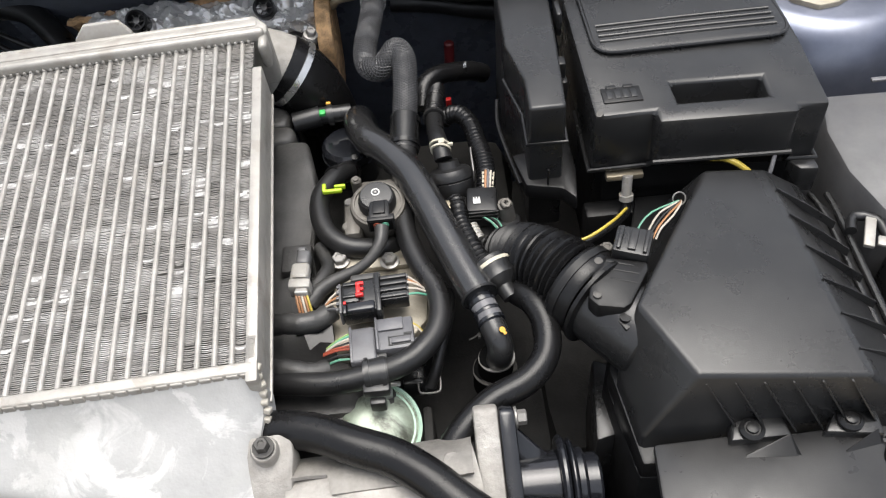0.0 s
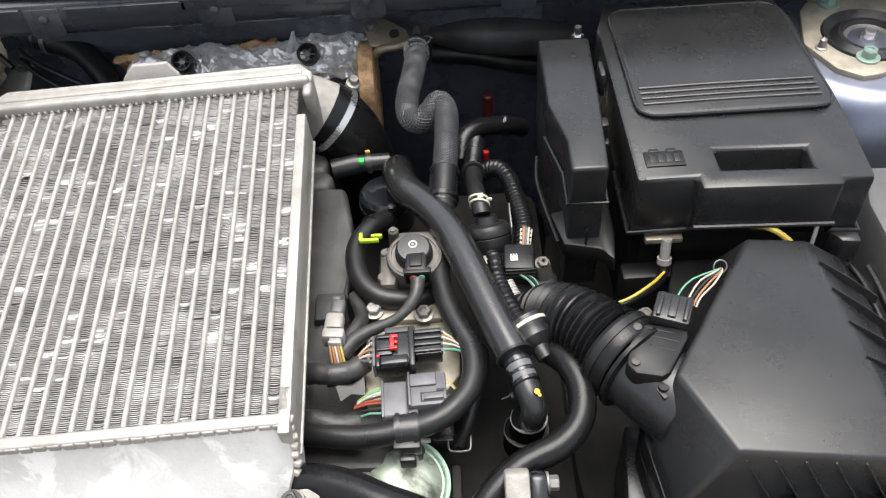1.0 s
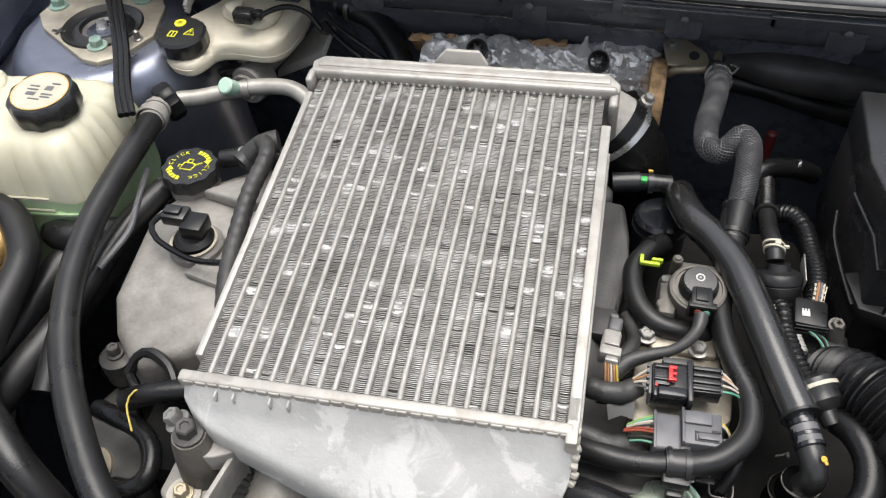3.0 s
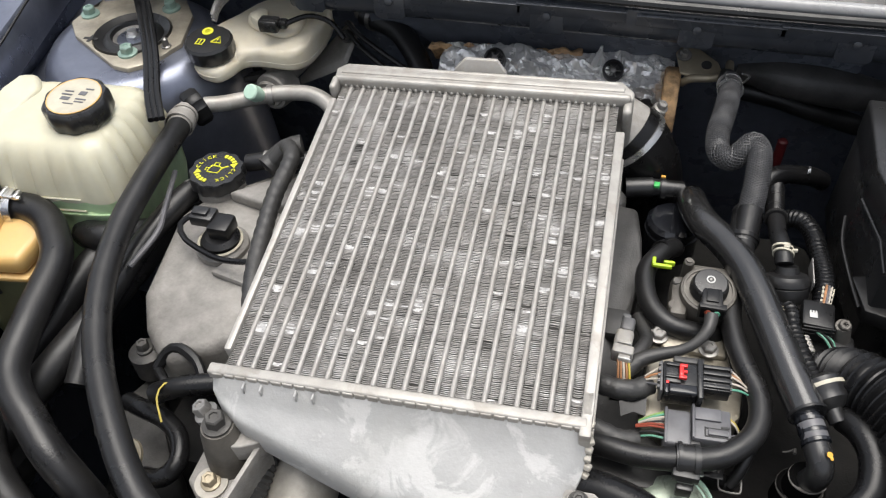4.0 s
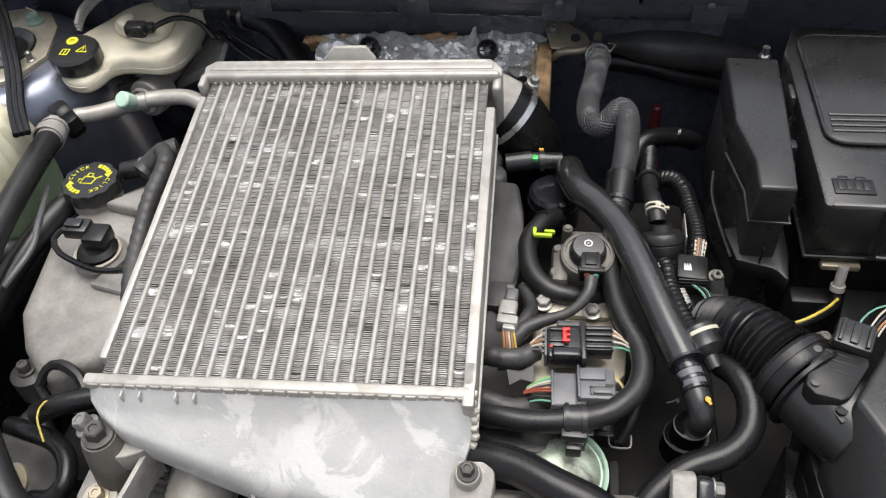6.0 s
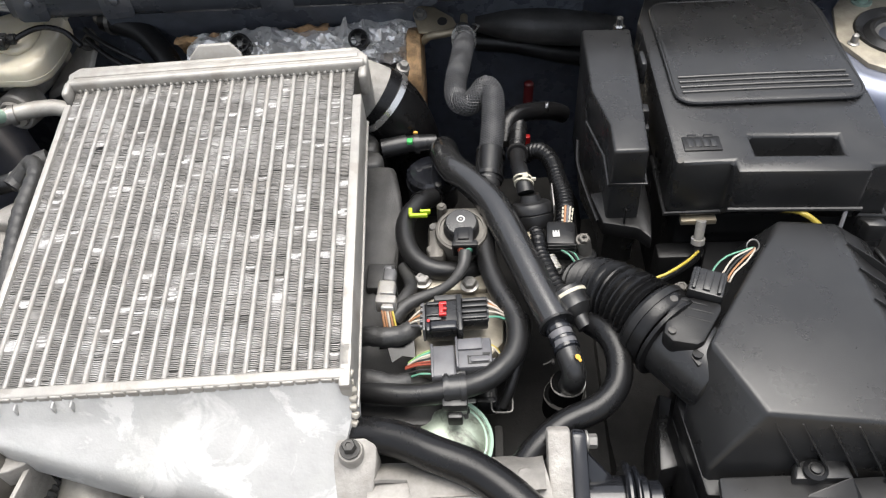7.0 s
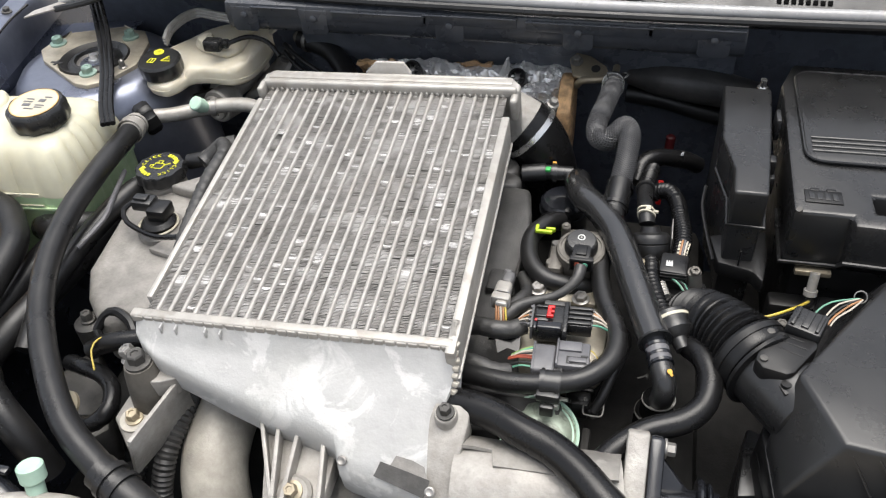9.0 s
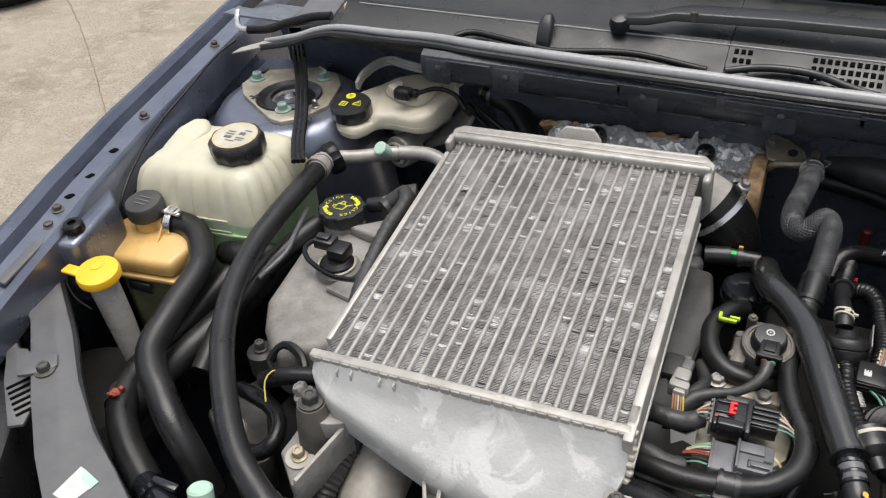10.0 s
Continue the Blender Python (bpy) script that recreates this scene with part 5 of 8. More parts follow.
hh = thing("heater_hose", (-0.03, 0.459, 0.85), "matt black heater hose looping in front of the connectors", "hose")
part("hose_body", tube([(-0.004, 0.700, 0.85), (-0.001, 0.650, 0.856), (-0.003, 0.598, 0.856), (0.006, 0.558, 0.856), (0.020, 0.522, 0.856), (0.017, 0.490, 0.855), (-0.004, 0.467, 0.853), (-0.032, 0.459, 0.850), (-0.065, 0.457, 0.846), (-0.098, 0.463, 0.842), (-0.125, 0.47, 0.835)], 0.0090), M["rubber_dust"], hh)
part("clip", merge(ring((-0.031, 0.459, 0.850), (1, 0.1, 0), 0.0102, 0.018, 0.0016), ring((-0.037, 0.459, 0.850), (1, 0.1, 0), 0.0116, 0.003, 0.0012), ring((-0.025, 0.459, 0.850), (1, 0.1, 0), 0.0116, 0.003, 0.0012), box((-0.031, 0.4465, 0.848), (0.020, 0.008, 0.009), 0.0015), box((-0.031, 0.474, 0.852), (0.018, 0.010, 0.004), 0.001), box((-0.031, 0.440, 0.838), (0.012, 0.006, 0.012), 0.0015)), M["plastic"], hh, "black plastic clip round the hose")
hose("vacuum_hose", [(-0.052, 0.688, 0.842), (-0.064, 0.672, 0.850), (-0.077, 0.643, 0.852), (-0.072, 0.608, 0.852), (-0.054, 0.588, 0.850), (-0.028, 0.586, 0.846), (-0.012, 0.592, 0.84)], 0.0088, "rubber_dust", "dusty black vacuum hose bent round the solenoid")
solid("lime_clip", merge(box((-0.064, 0.6425, 0.862), (0.017, 0.0035, 0.004), 0.001), box((-0.0715, 0.6465, 0.862), (0.0035, 0.009, 0.005), 0.001), box((-0.058, 0.649, 0.860), (0.010, 0.003, 0.005), 0.001)), M["lime"], "lime green plastic locking clip", "clip")
hose("return_hose", [(0.082, 0.517, 0.856), (0.092, 0.502, 0.862), (0.099, 0.482, 0.860), (0.096, 0.458, 0.855), (0.080, 0.440, 0.851), (0.050, 0.427, 0.846), (0.024, 0.405, 0.838), (0.002, 0.375, 0.82)], 0.0105, "rubber", "satin black rubber hose curving under the elbow")
hose("front_coolant_hose", [(-0.16, 0.425, 0.835), (-0.125, 0.420, 0.852), (-0.095, 0.413, 0.863), (-0.070, 0.405, 0.867), (-0.045, 0.392, 0.869), (-0.018, 0.380, 0.869), (0.006, 0.362, 0.869), (0.0268, 0.343, 0.866), (0.0563, 0.3265, 0.853), (0.0859, 0.3290, 0.832), (0.105, 0.344, 0.812), (0.112, 0.362, 0.79)], 0.0135, "rubber", "thick black coolant hose in front of the casting")
hose("thin_vacuum_line", [(-0.105, 0.430, 0.846), (-0.085, 0.424, 0.846), (-0.062, 0.415, 0.840), (-0.045, 0.405, 0.83)], 0.005, "rubber", "thin black vacuum line")
hose("taped_loom_branch", [(-0.125, 0.515, 0.842), (-0.105, 0.512, 0.852), (-0.088, 0.508, 0.855), (-0.074, 0.512, 0.853), (-0.064, 0.520, 0.852)], 0.0085, "tape", "taped wiring branch to the black connector", wave=0.0003, pitch=0.010)
hose("second_loom_branch", [(-0.120, 0.480, 0.838), (-0.100, 0.474, 0.844), (-0.082, 0.470, 0.842), (-0.068, 0.473, 0.840)], 0.0085, "tape", "taped wiring branch to the grey connector", wave=0.0003, pitch=0.010)
hose("rear_loom_branch", [(-0.080, 0.543, 0.850), (-0.072, 0.560, 0.848), (-0.070, 0.575, 0.842), (-0.078, 0.600, 0.838)], 0.006, "tape", "dusty taped wiring branch behind the connectors")

bh = thing("braided_hose", (-0.01, 0.77, 0.87), "black braided sleeved hose bent in an S", "hose")
braid_pts = [(-0.020, 0.905, 0.888), (-0.019, 0.880, 0.902), (-0.018, 0.858, 0.907), (-0.022, 0.822, 0.907), (-0.0275, 0.786, 0.904), (-0.0255, 0.762, 0.902), (-0.0145, 0.7525, 0.903), (-0.005, 0.757, 0.911), (0.0025, 0.7635, 0.9155), (0.0085, 0.752, 0.914), (0.0085, 0.728, 0.906), (0.0055, 0.700, 0.892), (0.001, 0.660, 0.868)]
part("sleeve", tube(braid_pts, 0.0106, 18, 0.004), M["braid"], bh)
# crossing yarns of the sleeve
def yarn(pts, r, turns, start, hand, w):
    line = spline(pts, 0.0025)
    up, out = None, []
    for i, p in enumerate(line):
        d = (line[min(i + 1, len(line) - 1)] - line[max(i - 1, 0)]).normalized()
        up = d.orthogonal().normalized() if up is None else (up - d * up.dot(d)).normalized()
        a = start + hand * turns * 2 * math.pi * i / len(line)
        out.append(p + (up * math.cos(a) + d.cross(up) * math.sin(a)) * r)
    return tube(out, w, 4, smooth=False)


braid_line = braid_pts[1:-1]
for k in range(16):
    for h in (1, -1):
        part("yarn", yarn(braid_line, 0.0108, 6, k * 2 * math.pi / 16, h, 0.00058), M["yarn"], bh)
part("end_sleeve", tube([(0.0045, 0.706, 0.883), (0.0035, 0.690, 0.879), (0.0015, 0.672, 0.873)], 0.0132, 20), M["rubber_dust"], bh)
part("end_cuff", merge(ring((0.0050, 0.700, 0.882), (-0.1, -1, -0.3), 0.0132, 0.005, 0.0009), ring((0.0022, 0.677, 0.875), (-0.1, -1, -0.3), 0.0132, 0.004, 0.0012)), M["rubber"], bh)
part("end_pipe", tube([(0.002, 0.676, 0.874), (-0.001, 0.655, 0.866), (-0.006, 0.630, 0.85)], 0.0095, 16), M["rubber"], bh)
part("end_clamp", ring((0.0012, 0.668, 0.871), (-0.15, -1, -0.35), 0.0098, 0.005, 0.0014), M["ivory"], bh)
part("spring_clamp", merge(ring((-0.0185, 0.868, 0.905), (0, 1, -0.3), 0.0118, 0.003, 0.0012), ring((-0.0182, 0.856, 0.9075), (0, 1, -0.2), 0.0118, 0.003, 0.0012), *[tube([(-0.0195 + sx, 0.872, 0.9175), (-0.0195 + sx * 1.6, 0.863, 0.921), (-0.0195 + sx, 0.853, 0.919)], 0.0011, 6) for sx in (-0.004, 0.011)]), M["bright"], bh)
hb = thing("heater_pipe_bracket", (-0.05, 0.90, 0.90), "passivated steel bracket plate bolted to the firewall", "bracket")
hb_poly = [(-0.075, 0.918), (-0.068, 0.928), (-0.050, 0.924), (-0.030, 0.910), (-0.024, 0.896), (-0.030, 0.889), (-0.068, 0.893)]
part("plate", prism(hb_poly, lambda x, y: 0.8985 + 0.35 * (y - 0.905), lambda x, y: 0.9015 + 0.35 * (y - 0.905), 0.001), M["zinc"], hb)
part("bolt", hexhead((-0.066, 0.914, 0.905), (0, -0.35, 1), 0.0052, 0.008), M["steel"], hb)
part("hole", lathe([(0.0055, 0.0), (0.0055, 0.0006), (0.0, 0.0006)], (-0.042, 0.905, 0.9016), (0, -0.35, 1), 18), M["ink_black"], hb)
solid("heater_pipe", tube([(-0.064, 0.900, 0.880), (-0.056, 0.889, 0.894), (-0.034, 0.888, 0.898), (-0.020, 0.897, 0.900), (-0.018, 0.915, 0.90)], 0.0045, 10), M["zinc"], "thin passivated metal pipe behind the intercooler", "pipe")

# outlet hose from the intercooler neck
oh = thing("outlet_hose", (-0.07, 0.77, 0.82), "thick black rubber outlet hose with steel clamp", "hose")
part("elbow_hose", tube([(-0.114, 0.806, 0.879), (-0.104, 0.805, 0.870), (-0.091, 0.804, 0.848), (-0.082, 0.804, 0.81), (-0.08, 0.804, 0.74)], 0.0345, 28), M["rubber"], oh)
part("clamp", ring((-0.1045, 0.8052, 0.8705), (0.72, -0.05, -0.69), 0.0350, 0.0065, 0.0012, 40), M["bright"], oh)
part("clamp_screw", merge(hexhead((-0.0835, 0.834, 0.892), (0.3, -0.2, 1), 0.005, 0.008), box((-0.085, 0.833, 0.888), (0.014, 0.012, 0.008), 0.002)), M["steel"], oh)
sp = thing("quick_connector", (-0.08, 0.762, 0.84), "black quick connector with green mark", "connector")
part("barrel", merge(rod((-0.106, 0.758, 0.846), (-0.080, 0.762, 0.848), 0.010, 18), rod((-0.082, 0.762, 0.848), (-0.050, 0.766, 0.846), 0.0085, 18), ring((-0.070, 0.763, 0.847), (1, 0.1, 0), 0.0085, 0.005, 0.002)), M["plastic"], sp)
part("green_mark", box((-0.0765, 0.7565, 0.856), (0.006, 0.007, 0.004), 0.001), M["green"], sp)
part("orange_mark", box((-0.071, 0.770, 0.856), (0.005, 0.003, 0.003), 0.001), M["orange"], sp)
solid("dark_sensor_body", merge(rod((-0.055, 0.735, 0.79), (-0.055, 0.735, 0.835), 0.026, 24, bevel=0.004), ring((-0.055, 0.735, 0.820), (0, 0, 1), 0.026, 0.004)), M["gloss"], "black round valve body below the pipe", "valve")
solid("hose_stub", merge(tube([(-0.052, 0.70, 0.83), (-0.058, 0.685, 0.842), (-0.066, 0.672, 0.85)], 0.010, 14), lathe([(0.0035, 0), (0.003, 0.002)], (-0.047, 0.704, 0.842), (0, -0.3, 1), 10)), M["rubber"], "short black hose stub", "hose")

# valve stack beyond the pipe
st = thing("check_valve", (0.035, 0.65, 0.85), "black round check valve with white spring clamp", "valve")
part("body", lathe([(0.012, -0.018), (0.0170, -0.016), (0.0188, -0.011), (0.0188, -0.004), (0.0178, -0.003), (0.0192, -0.002), (0.0192, 0.003), (0.0165, 0.0065), (0.0100, 0.008), (0.0085, 0.014)], (0.0405, 0.640, 0.868), (-0.1, 0.5, 0.75), 36), M["rubber_dust"], st)
part("stem_hose", tube([(0.0355, 0.648, 0.881), (0.0338, 0.660, 0.8855), (0.0310, 0.684, 0.881), (0.0308, 0.710, 0.876)], 0.0078, 16), M["rubber_dust"], st)
part("clamp", merge(ring((0.0340, 0.6560, 0.8850), (0.1, 1, 0.2), 0.0080, 0.0018, 0.0011), ring((0.0335, 0.6610, 0.8858), (0.1, 1, 0.2), 0.0080, 0.0018, 0.0011), box((0.0350, 0.6585, 0.8935), (0.0050, 0.0060, 0.0014), 0.0004), box((0.0425, 0.6580, 0.8890), (0.0050, 0.0024, 0.0030), 0.0006)), M["ivory"], st)
part("stem_clamp", ring((0.0308, 0.709, 0.8765), (0, 1, -0.2), 0.0092, 0.004, 0.001), M["plastic_sheen"], st)
part("ribbed_hose", tube([(0.030, 0.712, 0.876), (0.033, 0.745, 0.866), (0.036, 0.772, 0.858)], 0.0080, 14, wave=0.0006, pitch=0.0035), M["rubber"], st)
part("side_plate", box((0.060, 0.648, 0.872), (0.0012, 0.030, 0.014), 0.0004), M["steel"], st)
hose("curved_ribbed_hose", [(0.0200, 0.752, 0.852), (0.0240, 0.770, 0.862), (0.0330, 0.781, 0.865), (0.0450, 0.790, 0.862), (0.0610, 0.800, 0.855), (0.0740, 0.808, 0.848), (0.0860, 0.815, 0.838)], 0.0098, "rubber", "smooth black hose running to the firewall")
solid("hose_end_clamp", merge(tube([(0.0640 + 0.002 * math.sin(a), 0.7985 + 0.0108 * math.cos(a) * 0.55, 0.8545 + 0.0108 * math.sin(a)) for a in [radians(d) for d in range(-40, 150, 19)]], 0.0009, 6), tube([(0.0655 + 0.002 * math.sin(a), 0.7995 + 0.0112 * math.cos(a) * 0.55, 0.8545 + 0.0112 * math.sin(a)) for a in [radians(d) for d in range(-40, 150, 19)]], 0.0009, 6)), M["bright"], "bright open wire spring clamp on the hose", "clamp")
hose("corrugated_loom", [(0.040, 0.722, 0.862), (0.047, 0.720, 0.869), (0.056, 0.713, 0.873), (0.0635, 0.697, 0.873), (0.067, 0.675, 0.872), (0.0705, 0.653, 0.871), (0.0700, 0.630, 0.868), (0.064, 0.606, 0.858)], 0.0080, "rubber", "black corrugated conduit arching over the gearbox", wave=0.0007, pitch=0.0038)
ow = thing("open_loom_wires", (0.072, 0.636, 0.868), "bare bundle of pale wires in the conduit", "wires")
for k in range(6):
    part("wire", tube([(0.066 + 0.0022 * k, 0.634, 0.877 - 0.0006 * (k - 2.5) ** 2), (0.0655 + 0.0020 * k, 0.627, 0.876 - 0.0006 * (k - 2.5) ** 2), (0.0645 + 0.0019 * k, 0.618, 0.872 - 0.0006 * (k - 2.5) ** 2)], 0.0011, 6), M[("wire_white", "ivory", "wire_brown", "plastic_grey", "wire_white", "ivory")[k]], ow)
sq = thing("square_relay_plug", (0.058, 0.608, 0.86), "square black plug with white printed mark", "connector")
part("body", merge(box((0.0640, 0.6055, 0.862), (0.0260, 0.0280, 0.022), 0.003, Matrix.Rotation(radians(-4), 4, "Z")), *[box((0.0640, 0.5905, 0.8715 - 0.004 * k), (0.0250, 0.0016, 0.0014), 0.0004) for k in range(3)]), M["plastic_dull"], sq)
part("print", merge(box((0.0595, 0.6020, 0.8735), (0.0062, 0.0055, 0.0005), 0.0001), *[box((0.0573 + 0.0022 * k, 0.6058, 0.8735), (0.0013, 0.0024, 0.0005), 0.0001) for k in range(3)]), M["white"], sq)
part("ferrule", merge(rod((0.0530, 0.5850, 0.8635), (0.0585, 0.5720, 0.8600), 0.0042, 14), *[ring((0.0535 + 0.0011 * k, 0.5838 - 0.0026 * k, 0.8632 - 0.0007 * k), (0.4, -1, -0.25), 0.0043, 0.0011, 0.0005) for k in range(5)]), M["clear"], sq, "grey ribbed cable ferrule")
part("brass_tab", box((0.036, 0.606, 0.866), (0.012, 0.010, 0.006), 0.001), M["zinc"], sq)
wires(sq, (0.066, 0.590, 0.864), (0.078, 0.577, 0.858), 4, ("wire_green", "wire_white", "ink_black"), 0.003)
hose("ribbed_drop_hose", [(0.0400, 0.622, 0.855), (0.0430, 0.609, 0.866), (0.0440, 0.589, 0.868), (0.0480, 0.571, 0.868), (0.0535, 0.553, 0.868), (0.0600, 0.537, 0.868)], 0.0066, "rubber", "narrow black ribbed hose", wave=0.0008, pitch=0.0045)
vr = thing("breather_valve", (0.068, 0.528, 0.86), "black breather valve with ivory ring", "valve")
ax = V(0.42, -0.85, -0.25)
part("valve_body", lathe([(0.010, -0.012), (0.0165, -0.008), (0.0165, 0.0), (0.0155, 0.002), (0.0155, 0.009), (0.011, 0.014), (0.0075, 0.016), (0.0065, 0.026)], (0.0655, 0.532, 0.866), ax, 32), M["plastic"], vr)
part("ivory_ring", lathe([(0.0160, -0.0042), (0.0174, -0.0042), (0.0174, -0.0012), (0.0160, -0.0012), (0.0160, -0.0042)], (0.0655, 0.532, 0.866), ax, 32), M["ivory"], vr)
part("stub", rod((0.074, 0.519, 0.861), (0.083, 0.515, 0.857), 0.0062, 14, bevel=0.001), M["plastic_dull"], vr)
gb = thing("gearbox_bolt", (0.085, 0.595, 0.85), "steel bolt with cross recess on the duct bracket", "bolt")
part("bolt_head", merge(hexhead((0.0825, 0.5965, 0.8705), (0.1, -0.3, 1), 0.0050, 0.006, 1.3)), M["cast_dark"], gb)
# black cross laid on the head for the shade in its recess
part("bolt_recess", merge(box((0.0830, 0.5948, 0.8767), (0.0034, 0.0007, 0.0006), 0.0001), box((0.0830, 0.5948, 0.8767), (0.0007, 0.0034, 0.0006), 0.0001)), M["shade_black"], gb)
part("bolt_sleeve", rod((0.087, 0.589, 0.845), (0.0825, 0.5965, 0.8705), 0.0066, 18), M["dark_metal"], gb)
solid("duct_bracket", merge(box((0.066, 0.585, 0.845), (0.045, 0.030, 0.014), 0.004), box((0.085, 0.588, 0.85), (0.02, 0.02, 0.02), 0.004)), M["plastic_dull"], "black plastic duct bracket", "bracket")

# ---------------------------------------------------------------- air intake
duct = thing("air_intake_duct", (0.10, 0.53, 0.83), "black corrugated rubber air intake duct", "duct")
part("bellows", tube([(0.076, 0.572, 0.828), (0.082, 0.564, 0.846), (0.092, 0.551, 0.860), (0.108, 0.533, 0.867), (0.126, 0.511, 0.869)], 0.03, 36, step=0.0012, wave=0.0022, pitch=0.0057, radii=[0.020, 0.022, 0.025, 0.0275, 0.0305]), M["rubber"], duct)
d_ax = V(0.60, -0.78, -0.02)
part("cuff", merge(lathe([(0.0335, -0.012), (0.035, -0.010), (0.035, 0.006), (0.0335, 0.008)], (0.133, 0.502, 0.868), d_ax, 40), lathe([(0.0345, 0.010), (0.037, 0.011), (0.037, 0.014), (0.0345, 0.015)], (0.133, 0.502, 0.868), d_ax, 40)), M["rubber"], duct)
part("clamp", ring((0.130, 0.506, 0.868), d_ax, 0.0352, 0.006, 0.001, 40), M["plastic_dull"], duct)
maf = thing("mass_air_flow_sensor", (0.155, 0.48, 0.85), "black plastic air flow sensor housing with plug", "air flow sensor")
part("housing", rod((0.140, 0.493, 0.867), (0.174, 0.452, 0.864), 0.0315, 36, bevel=0.002), M["plastic"], maf)
sp_ = [(0.1405, 0.5070), (0.1500, 0.5060), (0.1755, 0.4990), (0.1745, 0.4915), (0.1560, 0.4630), (0.1500, 0.4600), (0.1325, 0.4640), (0.1270, 0.4720), (0.1360, 0.5010)]
sens = part("sensor_body", prism(sp_, 0.884, 0.901, 0.0025), M["plastic_dull"], maf)
for p in ((0.1400, 0.5025), (0.1335, 0.4725)):
    part("sensor_screw", lathe([(0.0032, 0), (0.0032, 0.002), (0.0015, 0.0024)], (p[0], p[1], 0.901), (0, 0, 1), 14), M["dark_metal"], sens)
for k in range(3):
    part("print_bar", box((0.155 + 0.003 * (k % 2), 0.500 - 0.008 * k, 0.9011), (0.020, 0.0016, 0.0003), 0.0001, Matrix.Rotation(radians(-20), 4, 'Z')), M["plastic_dull"], sens)
PLR = Matrix.Rotation(radians(-22), 4, 'Z')
part("plug", merge(box((0.168, 0.5155, 0.900), (0.027, 0.026, 0.014), 0.002, PLR), box((0.159, 0.5185, 0.908), (0.003, 0.022, 0.003), 0.0008, PLR), box((0.168, 0.515, 0.9075), (0.006, 0.020, 0.003), 0.0008, PLR), box((0.177, 0.5115, 0.908), (0.003, 0.022, 0.003), 0.0008, PLR)), M["plastic"], maf)
part("tab_screw", merge(hexhead((0.151, 0.522, 0.889), (0, 0, 1), 0.0048, 0.006), rod((0.151, 0.522, 0.87), (0.151, 0.522, 0.889), 0.006)), M["cast_dark"], maf)
part("corner_tab", merge(prism([(0.142, 0.464), (0.150, 0.470), (0.158, 0.464), (0.157, 0.452), (0.150, 0.448)], 0.886, 0.891, 0.001), lathe([(0.004, 0), (0.004, 0.003), (0.002, 0.003)], (0.151, 0.457, 0.891), (0, 0, 1), 16)), M["plastic_dull"], maf)
mw = thing("sensor_wires", (0.2, 0.555, 0.89), "green and white sensor wires in a conduit", "wires")
WIRE_ENDS = ((0.1765, 0.5340), (0.1830, 0.5300), (0.1855, 0.5290), (0.1880, 0.5280), (0.1900, 0.5270))
for k, (x, y) in enumerate(WIRE_ENDS):
    bow = 0.004 if k == 0 else -0.002 * (k - 2)
    part("wire", tube([(x - 0.003, y - 0.006, 0.898), (x + 0.002, y + 0.001, 0.9015), (x * 0.45 + 0.206 * 0.55 - bow, y * 0.45 + 0.548 * 0.55 + bow * 0.4, 0.904 + 0.001 * (k % 2)), (0.2100 + 0.0007 * k, 0.5530 - 0.0006 * k, 0.902), (0.2150 + 0.0003 * k, 0.5600, 0.895)], 0.0008, 6), M[("wire_green", "wire_white", "ink_black", "wire_brown", "wire_white")[k]], mw)
part("grommet", tube([(0.2135 + 0.0050 * math.cos(a), 0.5575 + 0.0030 * math.sin(a), 0.900 + 0.0042 * math.sin(a)) for a in [radians(20 * k) for k in range(19)]], 0.0006, 6), M["steel"], mw)

ac = thing("air_filter_box", (0.25, 0.48, 0.70), "large black plastic air filter box with ribbed sides", "air filter box")
top = [(0.240, 0.583), (0.286, 0.580), (0.2955, 0.400), (0.296, 0.388), (0.185, 0.398), (0.158, 0.460)]
tz = lambda x, y: 0.905 - 0.05 * max(0, x - 0.2) + 0.0
cover = part("cover", loft([[(x, y, 0.800) for x, y in [(0.222, 0.610), (0.336, 0.600), (0.343, 0.404), (0.336, 0.380), (0.150, 0.378), (0.143, 0.430)]],
                            [(0.222, 0.607, 0.845), (0.327, 0.592, 0.864), (0.338, 0.404, 0.864), (0.331, 0.384, 0.862), (0.1505, 0.386, 0.850), (0.1455, 0.440, 0.852)],
                            [(x, y, tz(x, y)) for x, y in top]], 0.004, 3, angle=12), M["plastic"], ac)
for ys, ye in zip((0.557, 0.530, 0.499, 0.468, 0.438, 0.409), (0.546, 0.517, 0.491, 0.467, 0.443, 0.418)):
    a = V(0.2885 + 0.04 * (0.557 - ys), ys, tz(0.289, 0) + 0.0008)
    b = V(0.3395, ye, 0.8655)
    # ribs in the lighter sheen tone, so they read as lit lines
    part("side_rib", loft([[q + V(0, -0.0008, -0.008), q + V(0, 0.0008, -0.008), q + V(0.0002, 0.0006, 0.0), q + V(0.0002, -0.0006, 0.0)] for q in (a, a.lerp(b, 0.5) + V(0, 0, 0.0022), b + V(0, 0, 0.0016))]), M["plastic_sheen"], cover)
for k in range(1, 7):
    x = 0.172 + k * 0.0185
    xb = x + 0.026
    ya, yb = 0.398 - 0.09 * (x - 0.185), 0.386 - 0.061 * (xb - 0.1505)
    part("front_rib", loft([[V(q - 0.0006, y + 0.006, z), V(q + 0.0006, y + 0.006, z), V(q + 0.0006, y - 0.0022, z), V(q - 0.0006, y - 0.0022, z)] for q, y, z in ((x, ya, 0.897), (xb, yb, 0.853))]), M["plastic"], cover)
rim = [(0.150, 0.372), (0.330, 0.366), (0.352, 0.380), (0.358, 0.404), (0.361, 0.575), (0.345, 0.622), (0.20, 0.622), (0.142, 0.45)]
